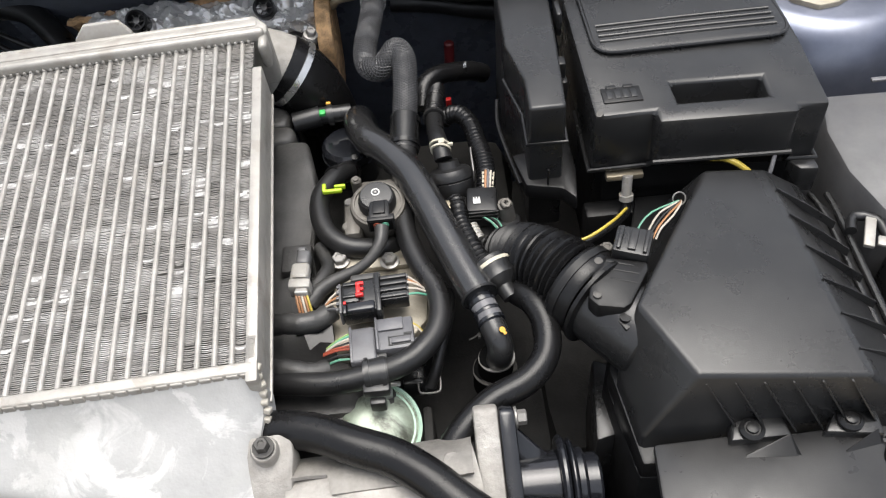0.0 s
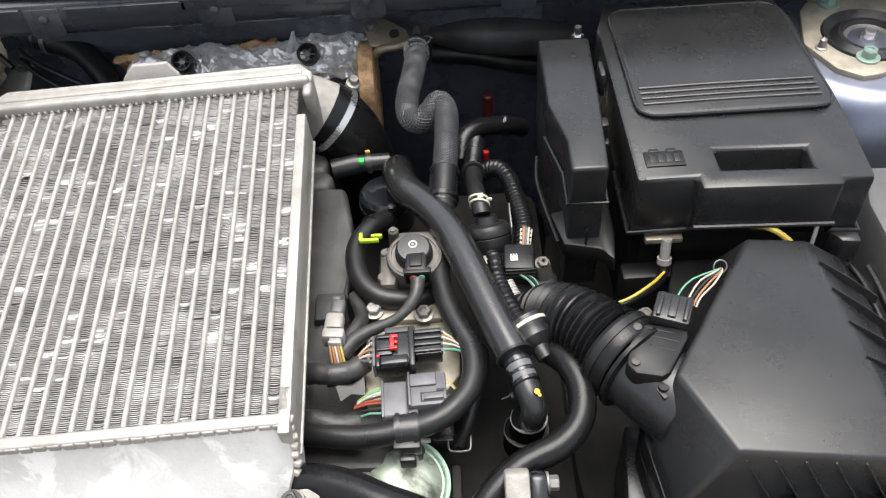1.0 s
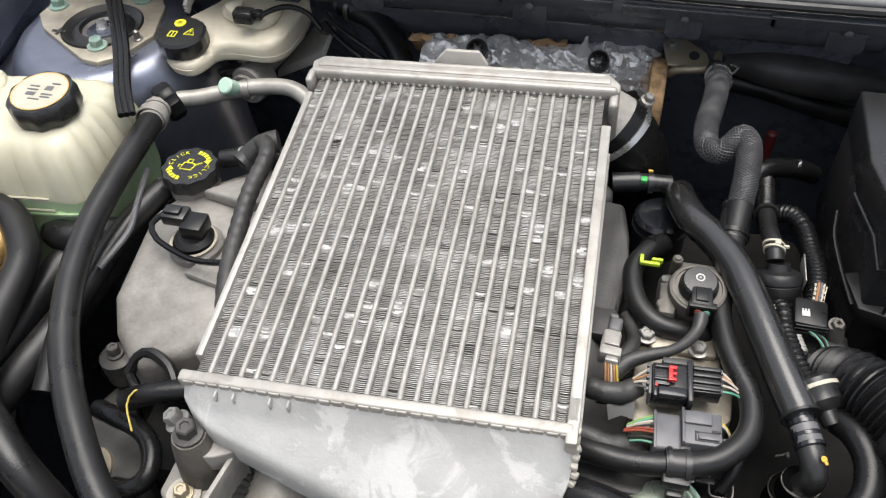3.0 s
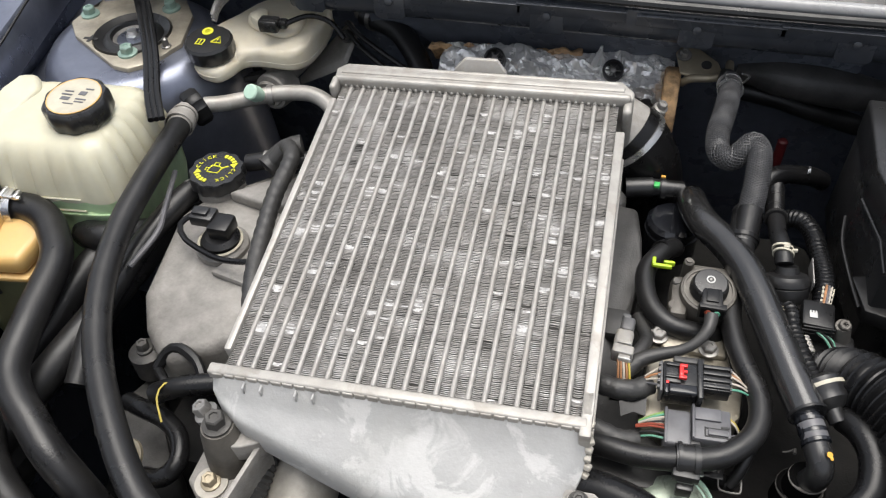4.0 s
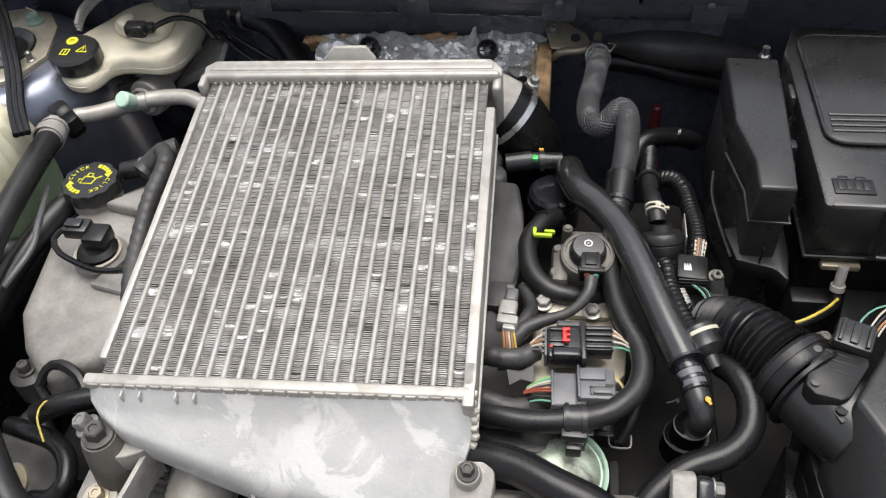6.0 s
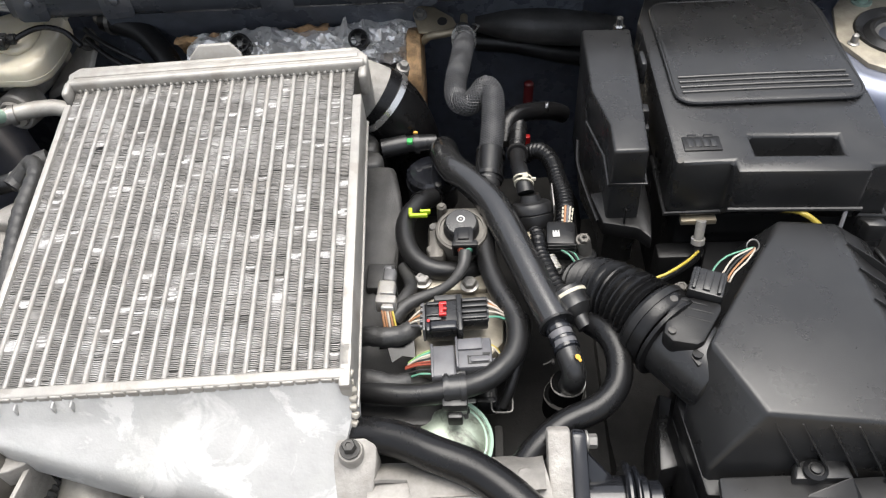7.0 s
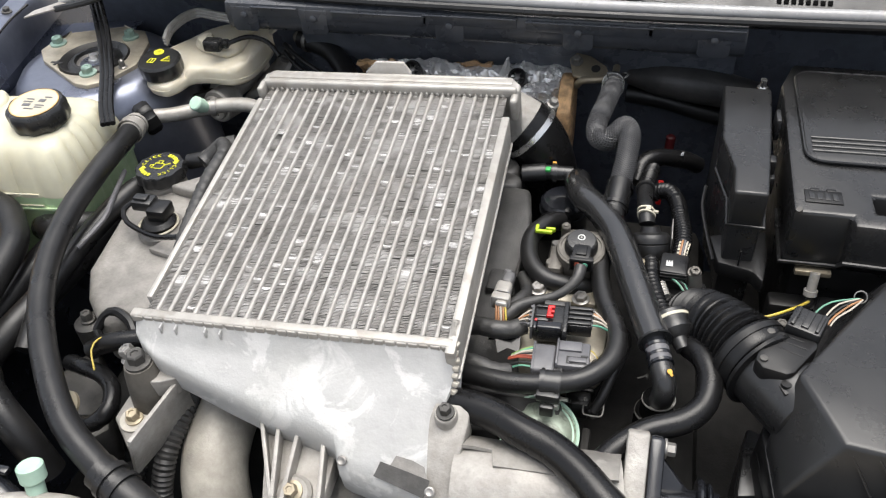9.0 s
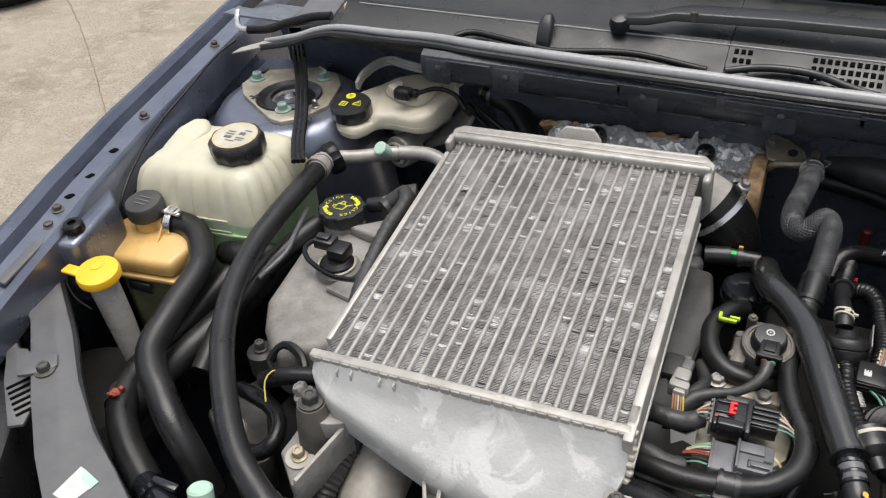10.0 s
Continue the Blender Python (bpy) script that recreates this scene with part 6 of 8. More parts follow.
part("base", merge(prism(rim, 0.815, 0.838, 0.003), prism(rim, 0.60, 0.816, 0.012, shrink=-0.02)), M["plastic_dull"], ac)
part("rim_bead", tube([(0.36, 0.60, 0.840), (0.361, 0.575, 0.840), (0.3585, 0.49, 0.840), (0.356, 0.405, 0.840), (0.350, 0.384, 0.840), (0.330, 0.372, 0.840), (0.30, 0.371, 0.840)], 0.0030, 8), M["plastic"], ac)
part("inner_bead", tube([(0.346, 0.603, 0.840), (0.3505, 0.575, 0.840), (0.3490, 0.49, 0.840), (0.3475, 0.408, 0.840), (0.343, 0.392, 0.840), (0.330, 0.381, 0.840)], 0.0022, 8), M["plastic"], ac)
part("inlet_box", prism([(0.128, 0.412), (0.153, 0.418), (0.160, 0.475), (0.138, 0.485)], 0.68, 0.80, 0.004), M["plastic"], ac)
for k, p in enumerate(((0.372, 0.545, 0.850), (0.348, 0.376, 0.838))):
    rk = Matrix.Rotation(radians(-25 + 20 * k), 4, 'Z')
    cl = part("spring_clip", merge(box(p, (0.0085, 0.032 if k == 0 else 0.02, 0.004), 0.0012, rk), box((p[0] + 0.007, p[1] - 0.013, p[2] + 0.002), (0.012, 0.010, 0.003), 0.001, rk)), M["alu"], ac, "bright spring steel clip")
    part("clip_loop", tube([(p[0] - 0.012, p[1] + 0.006, p[2] - 0.003), (p[0] - 0.004, p[1] + 0.022, p[2] - 0.004), (p[0] + 0.012, p[1] + 0.014, p[2] - 0.002), (p[0] + 0.014, p[1] - 0.006, p[2] - 0.004)], 0.0045, 10), M["plastic"], ac)

cp = thing("radiator_cover_plate", (0.23, 0.35, 0.85), "black plastic cover plate with two push fasteners", "cover plate")
part("plate", prism([(0.157, 0.379), (0.206, 0.380), (0.250, 0.377), (0.290, 0.379), (0.309, 0.363), (0.304, 0.354), (0.303, 0.296), (0.150, 0.296)], 0.846, 0.853, 0.0025), M["plastic_sheen"], cp)
for base, lift_ in (([(0.205, 0.372), (0.209, 0.386), (0.246, 0.397), (0.250, 0.372)], 0.0095), ([(0.268, 0.372), (0.283, 0.391), (0.311, 0.392), (0.309, 0.366)], 0.0095)):
    mx, my = sum(q[0] for q in base) / 4, sum(q[1] for q in base) / 4
    part("raised_tab", loft([[(x, y, 0.850) for x, y in base], [(mx + (x - mx) * 0.90, my + (y - my) * 0.92, 0.850 + lift_) for x, y in base]], 0.0018), M["plastic"], cp)
# facets in a darker plastic, the shade of steeper sides painted in
part("tab_web", loft([[(0.211, 0.360, 0.852), (0.253, 0.357, 0.852), (0.250, 0.376, 0.852)], [(0.216, 0.3640, 0.8535), (0.249, 0.3615, 0.8535), (0.246, 0.3725, 0.8620)]], 0.0008), M["plastic_dull"], cp)
part("tab_web", loft([[(0.277, 0.357, 0.852), (0.309, 0.362, 0.852), (0.306, 0.372, 0.852)], [(0.281, 0.3600, 0.8535), (0.306, 0.3640, 0.8535), (0.304, 0.3705, 0.8615)]], 0.0008), M["plastic_dull"], cp)
for x in (0.222, 0.288):
    part("push_fastener", merge(lathe([(0.0085, 0), (0.0085, 0.002), (0.006, 0.004), (0.0055, 0.0028)], (x, 0.378, 0.861), (0, 0, 1), 24), lathe([(0.0042, 0.001), (0.0042, 0.0045), (0.003, 0.005)], (x, 0.378, 0.861), (0, 0, 1), 20)), M["plastic_dull"], cp)
solid("radiator_shroud", merge(box((0.05, 0.27, 0.70), (0.44, 0.05, 0.20), 0.01), box((-0.2, 0.25, 0.66), (0.3, 0.04, 0.22), 0.01)), M["grime"], "black plastic radiator shroud", "shroud", kind="structure")
hl = thing("headlamp_housing", (0.45, 0.50, 0.74), "black plastic headlamp housing beside the filter box", "headlamp housing")
part("housing", prism([(0.386, 0.54), (0.392, 0.50), (0.372, 0.395), (0.362, 0.33), (0.56, 0.33), (0.60, 0.53)], 0.66, 0.835, 0.01), M["plastic"], hl)
part("edge_rail", tube([(0.390, 0.53, 0.840), (0.396, 0.50, 0.840), (0.39, 0.42, 0.84), (0.46, 0.39, 0.84)], 0.004, 8), M["plastic"], hl)
part("badge", merge(box((0.412, 0.508, 0.8365), (0.020, 0.020, 0.002), 0.004), box((0.412, 0.508, 0.838), (0.012, 0.010, 0.001), 0.002)), M["plastic_grey"], hl)
# slate tone paints the reflected sky onto a dark plastic cover
solid("relay_box_cover", prism([(0.386, 0.702), (0.374, 0.655), (0.374, 0.605), (0.386, 0.555), (0.60, 0.54), (0.60, 0.695)], 0.70, 0.862, 0.006), M["slate"], "smooth plastic cover beside the strut tower, sheen painted grey", "cover")
solid("washer_label", box((0.458, 0.708, 0.868), (0.050, 0.005, 0.003), 0.001), M["plastic_grey"], "torn grey label on the strut tower foot", "label")

# ---------------------------------------------------------------- battery and fuse box
def prism_hole(poly, hole, z0, z1, zf, r):
    """A block over an outline with a well sunk into its top down to zf."""
    bm = bmesh.new()
    lo = [bm.verts.new((x, y, z0 + (0.016 if i in (2, 3) else 0.0))) for i, (x, y) in enumerate(poly)]
    hi = [bm.verts.new((x, y, z1)) for x, y in poly]
    hh = [bm.verts.new((x, y, z1)) for x, y in hole]
    hf = [bm.verts.new((x, y, zf)) for x, y in hole]
    for a, b in ((lo, hi), (hf, hh)):
        for i in range(len(a)):
            j = (i + 1) % len(a)
            bm.faces.new((a[i], a[j], b[j], b[i]))
    bm.faces.new(hf)
    bm.faces.new(list(reversed(lo)))
    es = [bm.edges.get((v[i], v[(i + 1) % len(v)])) for v in (hi, hh) for i in range(len(v))]
    bmesh.ops.triangle_fill(bm, use_beauty=True, use_dissolve=False, edges=es)
    bmesh.ops.recalc_face_normals(bm, faces=bm.faces)
    rounded(bm, r, 2)
    return bm


bat = thing("battery_box", (0.255, 0.745, 0.60), "black plastic battery box with lid and finger slot", "battery box")
lid_poly = [(0.159, 0.625), (0.208, 0.626), (0.208, 0.612), (0.318, 0.608), (0.319, 0.616), (0.344, 0.614), (0.348, 0.70), (0.347, 0.850), (0.338, 0.888), (0.174, 0.890), (0.160, 0.845)]
lid = part("lid", prism_hole(lid_poly, [(0.228, 0.633), (0.300, 0.630), (0.302, 0.655), (0.227, 0.658)], 0.871, 0.932, 0.900, 0.006), M["plastic"], bat)
part("slot_floor", prism([(0.229, 0.634), (0.299, 0.631), (0.301, 0.654), (0.228, 0.657)], 0.9005, 0.9035), M["ink_black"], lid)
rp = round_poly([(0.173, 0.868), (0.174, 0.701), (0.343, 0.702), (0.336, 0.868)], 0.020)
part("lid_rim", tube([(x, y, 0.8895 if y < 0.611 else 0.8735) for x, y in ((0.158, 0.70), (0.1572, 0.6235), (0.2065, 0.6245), (0.2068, 0.6105), (0.319, 0.6065), (0.3205, 0.6145), (0.3455, 0.6125), (0.3495, 0.70))], 0.0022, 8, smooth=False), M["plastic"], lid)
part("raised_field", prism(rp, 0.931, 0.9365, 0.0022), M["plastic"], lid)
field = [(x, y, 0.9350) for x, y in rp]
part("field_bead", tube(field + field[:1], 0.0019, 8, smooth=False), M["plastic"], lid)
for k in range(4):
    part("lid_rib", tube([(0.180, 0.715 + 0.0075 * k, 0.9368), (0.255, 0.7165 + 0.0075 * k, 0.9368), (0.333, 0.7165 + 0.0075 * k, 0.9368)], 0.0015, 8), M["plastic"], lid)
part("lid_label", merge(box((0.185, 0.648, 0.9325), (0.032, 0.018, 0.0018), 0.0006), *[box((0.178 + 0.014 * k, 0.6575, 0.9328), (0.008, 0.004, 0.0022), 0.0006) for k in range(2)]), M["plastic_dull"], lid, "embossed black caution label")
for k in range(4):
    part("label_print", box((0.175 + k * 0.0066, 0.648, 0.9337), (0.0045, 0.010, 0.0005), 0.0001), M["plastic"], lid)
part("lid_screw", lathe([(0.003, 0), (0.0028, 0.0015)], (0.1635, 0.628, 0.931), (-0.2, -0.3, 1), 12), M["dark_metal"], lid)
part("lid_foot", prism([(0.322, 0.615), (0.346, 0.613), (0.346, 0.600), (0.330, 0.602)], 0.845, 0.873, 0.003), M["plastic"], lid)
part("tray", merge(box((0.255, 0.745, 0.72), (0.17, 0.23, 0.29), 0.01), box((0.25, 0.62, 0.72), (0.19, 0.02, 0.22), 0.004)), M["plastic_dull"], bat)
part("drain_stub", merge(rod((0.190, 0.619, 0.868), (0.189, 0.613, 0.850), 0.0044, 16), rod((0.189, 0.6135, 0.851), (0.189, 0.612, 0.846), 0.0062, 16)), M["clear"], bat)
part("terminal_bar", box((0.188, 0.623, 0.865), (0.032, 0.008, 0.006), 0.0015), M["zinc"], bat)
solid("yellow_wire_run", tube([(0.189, 0.608, 0.842), (0.184, 0.596, 0.846), (0.170, 0.580, 0.852), (0.148, 0.564, 0.854), (0.128, 0.560, 0.850)], 0.0042, 10), M["rubber"], "black sleeved wire under the battery box", "wire")
yw = thing("yellow_wire", (0.17, 0.58, 0.85), "yellow stripe wire curving below the battery box", "wire")
part("strand", tube([(0.186, 0.598, 0.850), (0.171, 0.580, 0.857), (0.149, 0.564, 0.859), (0.130, 0.5605, 0.855), (0.118, 0.565, 0.846)], 0.0013, 8), M["wire_yellow"], yw)
solid("yellow_lead", tube([(0.250, 0.622, 0.876), (0.262, 0.613, 0.884), (0.270, 0.608, 0.8855), (0.279, 0.603, 0.882), (0.289, 0.598, 0.873), (0.296, 0.592, 0.858)], 0.0026, 8), M["wire_yellow"], "yellow lead behind the filter box", "wire")
solid("grey_lead", tube([(0.3125, 0.618, 0.895), (0.3085, 0.610, 0.890), (0.3035, 0.600, 0.881), (0.298, 0.590, 0.866)], 0.0018, 8), M["plastic_grey"], "thin grey lead behind the filter box", "wire")

fb = thing("fuse_box", (0.12, 0.72, 0.80), "narrow black plastic fuse box with tapered lid", "fuse box")
fpoly = [(0.0985, 0.813), (0.146, 0.812), (0.1435, 0.74), (0.1365, 0.629), (0.1065, 0.629), (0.1075, 0.665), (0.097, 0.715)]
part("lid", prism(fpoly, 0.905, 0.944, 0.003, 3), M["plastic"], fb)
part("body", loft([[(x, y + 0.004, 0.80) for x, y in fpoly], [(x + (0.001 if x < 0.12 else -0.001), y + 0.001, 0.905) for x, y in fpoly]], 0.003), M["plastic"], fb)
part("lid_rim", tube([(x, y, 0.9065) for x, y in ((0.0957, 0.715), (0.1062, 0.665), (0.1052, 0.6278), (0.1378, 0.6278), (0.1448, 0.74))], 0.0016, 8, smooth=False), M["plastic"], fb)
part("latch", merge(box((0.1415, 0.692, 0.930), (0.009, 0.012, 0.020), 0.002), box((0.144, 0.685, 0.915), (0.006, 0.010, 0.02), 0.002)), M["plastic_dull"], fb)
part("foot", merge(prism([(0.096, 0.665), (0.104, 0.626), (0.135, 0.618), (0.145, 0.604), (0.150, 0.64), (0.15, 0.68)], 0.845, 0.862, 0.003), box((0.1225, 0.6235, 0.872), (0.0016, 0.003, 0.018), 0.0005)), M["plastic_dull"], fb)
part("clip", box((0.150, 0.758, 0.935), (0.005, 0.022, 0.024), 0.002), M["plastic"], fb)
part("side_loom", tube([(0.09, 0.72, 0.88), (0.088, 0.695, 0.872), (0.094, 0.66, 0.864), (0.10, 0.63, 0.86)], 0.0018, 8), M["plastic_dull"], fb)
solid("battery_stud", merge(rod((0.140, 0.837, 0.905), (0.140, 0.837, 0.940), 0.0035, 12), rod((0.140, 0.837, 0.925), (0.140, 0.837, 0.931), 0.006, 6)), M["bright"], "threaded steel hold-down stud", "stud")
solid("red_terminal_clip", merge(box((0.0475, 0.800, 0.818), (0.006, 0.006, 0.008), 0.0012), rod((0.0475, 0.800, 0.790), (0.0475, 0.800, 0.815), 0.003, 10)), M["red"], "small red plastic clip deep between the hoses", "clip")
solid("dark_red_cap", merge(rod((0.054, 0.900, 0.780), (0.0555, 0.902, 0.818), 0.0058, 16, bevel=0.002)), M["deep_red"], "dark red plastic cap deep by the firewall", "cap")
ins = thing("firewall_insulation", (0.08, 0.95, 0.84), "dusty dark grey insulation pad folded along the firewall", "insulation")
part("pad", tube([(-0.005, 0.952, 0.868), (0.035, 0.948, 0.868), (0.075, 0.945, 0.866), (0.115, 0.946, 0.860), (0.160, 0.952, 0.852)], 0.018, 14, radii=[0.010, 0.021, 0.023, 0.021, 0.015]), M["plastic_dust"], ins)
part("fold", tube([(-0.005, 0.955, 0.842), (0.040, 0.952, 0.838), (0.085, 0.948, 0.828), (0.130, 0.950, 0.815), (0.170, 0.955, 0.800)], 0.012, 12), M["rubber_dust"], ins)

# ---------------------------------------------------------------- strut towers
def strut_tower(s):
    f = (lambda x: x) if s < 0 else (lambda x: -0.262 - x)
    cx, cy = f(-0.703), 0.862
    st_ = thing("strut_tower", (cx, cy, 0.60), "navy painted strut tower with zinc mounting plate", "strut tower", group="strut towers")
    # tower in the lit navy, sky reflection painted in
    part("tower", lathe([(0.15, -0.30), (0.135, -0.12), (0.120, -0.05), (0.108, -0.018), (0.098, -0.006), (0.085, -0.003), (0.0, -0.003)], (cx, cy, 0.892), (0, 0, 1), 56), M["paint_lit"], st_)
    poly = [(f(x), y) for x, y in ((-0.792, 0.872), (-0.788, 0.905), (-0.770, 0.915), (-0.700, 0.943), (-0.672, 0.944), (-0.648, 0.912), (-0.634, 0.852), (-0.652, 0.808), (-0.672, 0.793), (-0.692, 0.796), (-0.770, 0.845))]
    n = 40
    hole = [(cx + 0.047 * math.cos(2 * math.pi * k / n), cy + 0.047 * math.sin(2 * math.pi * k / n)) for k in range(n)]
    part("mount_plate", prism_hole(poly, hole, 0.884, 0.8945, 0.886, 0.0012), M["tan_metal"], st_, "tan passivated mounting plate")
    part("rubber_ring", lathe([(0.047, -0.006), (0.045, 0.002), (0.036, -0.004), (0.030, 0.001), (0.026, 0.001), (0.022, -0.010), (0.0, -0.010)], (cx, cy, 0.894), (0, 0, 1), 48), M["plastic_sheen"], st_)
    part("bearing_cup", lathe([(0.025, -0.002), (0.024, 0.001), (0.016, -0.003), (0.0, -0.003)], (cx, cy, 0.890), (0, 0, 1), 32), M["steel"], st_)
    part("centre_nut", merge(rod((cx, cy, 0.884), (cx, cy, 0.893), 0.009, 6), rod((cx, cy, 0.893), (cx, cy, 0.899), 0.0055, 16)), M["bright"], st_)
    for x, y in ((-0.776, 0.891), (-0.681, 0.921), (-0.686, 0.821)):
        part("stud_nut", merge(hexhead((f(x), y, 0.8945), (0, 0, 1), 0.0075, 0.011, 1.5)), M["nut_green"], st_, "pale green coated flange nut")
    part("plate_slot", merge(box((f(-0.747), 0.842, 0.8947), (0.018, 0.004, 0.0012), 0.0004), box((f(-0.747), 0.842, 0.8948), (0.004, 0.014, 0.0012), 0.0004)), M["ink_black"], st_)
    part("plate_pin", merge(lathe([(0.006, 0), (0.006, 0.001), (0.004, 0.002), (0.0035, 0.010), (0.001, 0.012)], (f(-0.648), 0.843, 0.8945), (0, 0, 1), 16)), M["steel"], st_)
    return st_


strut_tower(-1)
strut_tower(1)
solid("tower_label", loft([[(-0.796, 0.811, 0.8765), (-0.790, 0.8285, 0.8785)], [(-0.772, 0.799, 0.8765), (-0.7675, 0.8225, 0.8785)]], closed=False, caps=False), M["white"], "small faded label on the strut tower", "label")

hose("release_cable", [(-0.812, 0.903, 0.945), (-0.823, 0.867, 0.935), (-0.818, 0.790, 0.920), (-0.816, 0.723, 0.905), (-0.798, 0.648, 0.890), (-0.785, 0.602, 0.872), (-0.782, 0.585, 0.850)], 0.0016, "rubber", "thin black release cable along the apron")

# hanging seal strip
hs = thing("seal_strip", (-0.63, 0.80, 0.89), "black ribbed rubber seal strip hanging over the tower", "seal strip")
line_s = [(-0.735, 0.945, 0.970), (-0.705, 0.905, 0.945), (-0.672, 0.855, 0.925), (-0.640, 0.800, 0.912), (-0.612, 0.745, 0.903), (-0.592, 0.712, 0.896)]
for k in (-1, 0, 1):
    part("seal_rib", tube([(x + 0.0050 * k, y + 0.0024 * k, z) for x, y, z in line_s], 0.0036, 8), M["rubber"], hs)

# ---------------------------------------------------------------- left side reservoirs
cool = thing("coolant_tank", (-0.69, 0.69, 0.74), "cream translucent coolant tank with green coolant", "coolant tank")
def tank_ring(z, x0, x1, y0, y1, flute=0.0, n=168):
    """A rounded oblong round the tank at one height, with upright flutes in its walls."""
    ring_ = []
    cx_, cy_, hx, hy = (x0 + x1) / 2, (y0 + y1) / 2, (x1 - x0) / 2, (y1 - y0) / 2
    for i in range(n):
        a = 2 * math.pi * i / n
        c, d = math.cos(a), math.sin(a)
        k = (abs(c) ** 8 + abs(d) ** 8) ** -0.125
        w = 1 - flute * (0.5 + 0.5 * math.cos(i * 2 * math.pi / 7)) ** 4
        x, y = cx_ + hx * c * k * w, cy_ + hy * d * k * w
        ring_.append((x, y + 0.10 * (x - cx_), z))
    return ring_


LEVEL = 0.846
tk = part("tank_body", loft([tank_ring(LEVEL, -0.789, -0.603, 0.6185, 0.7595, 0.034), tank_ring(0.866, -0.787, -0.606, 0.6215, 0.758, 0.054), tank_ring(0.884, -0.783, -0.611, 0.6265, 0.756, 0.060), tank_ring(0.896, -0.778, -0.617, 0.632, 0.752, 0.038),
                             tank_ring(0.9035, -0.771, -0.624, 0.639, 0.747, 0.024), tank_ring(0.9070, -0.763, -0.632, 0.647, 0.741, 0.008), tank_ring(0.9085, -0.750, -0.648, 0.662, 0.730)]), M["cream"], cool, angle=50)
part("shoulder", prism([(-0.770, 0.668), (-0.776, 0.712), (-0.766, 0.738), (-0.745, 0.742), (-0.728, 0.722), (-0.738, 0.668)], 0.890, lambda x, y: 0.9075 + 0.16 * max(0.0, y - 0.685), 0.008, 4), M["cream"], tk)
part("coolant_fill", loft([tank_ring(0.735, -0.780, -0.616, 0.628, 0.754), tank_ring(0.80, -0.788, -0.604, 0.6190, 0.759, 0.018), tank_ring(LEVEL, -0.7888, -0.6032, 0.6187, 0.7593, 0.034)]), M["coolant"], cool, "green coolant seen through the tank wall", angle=50)
part("level_window", merge(*[tube([(x0, 0.6175 + 0.1 * (x0 + 0.70), z0), (x1, 0.6175 + 0.1 * (x1 + 0.70), z1)], 0.0012, 6) for x0, z0, x1, z1 in ((-0.70, 0.852, -0.645, 0.852), (-0.70, 0.836, -0.645, 0.836), (-0.70, 0.852, -0.70, 0.836))]), M["cream"], tk)
part("seam", loft([tank_ring(0.8300, -0.7905, -0.6035, 0.616, 0.7645), tank_ring(0.8325, -0.7905, -0.6035, 0.616, 0.7645)]), M["coolant"], tk)
part("neck", rod((-0.660, 0.690, 0.90), (-0.660, 0.688, 0.920), 0.026, 28), M["cream"], tk)
cc = part("cap", lathe([(0.032, -0.022), (0.0335, -0.018), (0.0335, -0.003), (0.0315, 0.0), (0.0305, 0.0012), (0.0, 0.0014)], (-0.660, 0.688, 0.932), (0, -0.06, 1), 80, 10, 0.028), M["plastic"], cool, "black cap with printed caution disc")
part("caution_disc", lathe([(0.0275, 0.0), (0.0275, 0.0006), (0.0, 0.0007)], (-0.660, 0.688, 0.9334), (0, -0.06, 1), 48), M["ivory"], cc, "cream caution disc with yellow rim")
part("disc_rim", lathe([(0.0280, 0.0), (0.0280, 0.0008), (0.0268, 0.0008), (0.0268, 0.0)], (-0.660, 0.688, 0.9334), (0, -0.06, 1), 48), M["amber"], cc)
for x, y, w, h in ((-0.668, 0.694, 0.010, 0.002), (-0.668, 0.689, 0.012, 0.002), (-0.667, 0.683, 0.010, 0.005), (-0.652, 0.693, 0.008, 0.006), (-0.650, 0.684, 0.012, 0.002), (-0.650, 0.680, 0.010, 0.002), (-0.660, 0.676, 0.012, 0.0015), (-0.648, 0.700, 0.009, 0.002)):
    part("print_bar", box((x, y, 0.9343 - 0.06 * 0 + 0.06 * (y - 0.688)), (w, h, 0.0005), 0.0001), M["plastic_grey"], cc)

ps = thing("steering_fluid_tank", (-0.745, 0.585, 0.76), "amber plastic steering fluid reservoir with black cap", "fluid reservoir")
part("tank", prism([(-0.790, 0.546), (-0.797, 0.600), (-0.775, 0.622), (-0.694, 0.632), (-0.672, 0.597), (-0.677, 0.545), (-0.762, 0.533)], 0.812, lambda x, y: 0.838 + 0.06 * (y - 0.58), 0.008, 3), M["amber"], ps)
part("tank_rim", prism([(-0.792, 0.544), (-0.799, 0.601), (-0.776, 0.624), (-0.692, 0.634), (-0.670, 0.598), (-0.675, 0.542), (-0.763, 0.530)], 0.806, 0.812, 0.0015), M["amber"], ps)
part("web", loft([[(-0.727 + d, 0.606, 0.835), (-0.727 + d, 0.606, 0.857), (-0.722 + d, 0.585, 0.845), (-0.718 + d, 0.570, 0.836)] for d in (0.0, 0.002)]), M["amber"], ps)
part("dark_label", box((-0.728, 0.536, 0.795), (0.034, 0.003, 0.014), 0.001), M["ink_black"], ps)
part("tank_foot", prism([(-0.778, 0.555), (-0.785, 0.600), (-0.70, 0.620), (-0.690, 0.560), (-0.75, 0.540)], 0.70, 0.807, 0.006), M["fluid"], ps, "clouded lower half with old fluid")
part("neck", rod((-0.750, 0.600, 0.83), (-0.750, 0.5995, 0.856), 0.018, 24), M["amber"], ps)
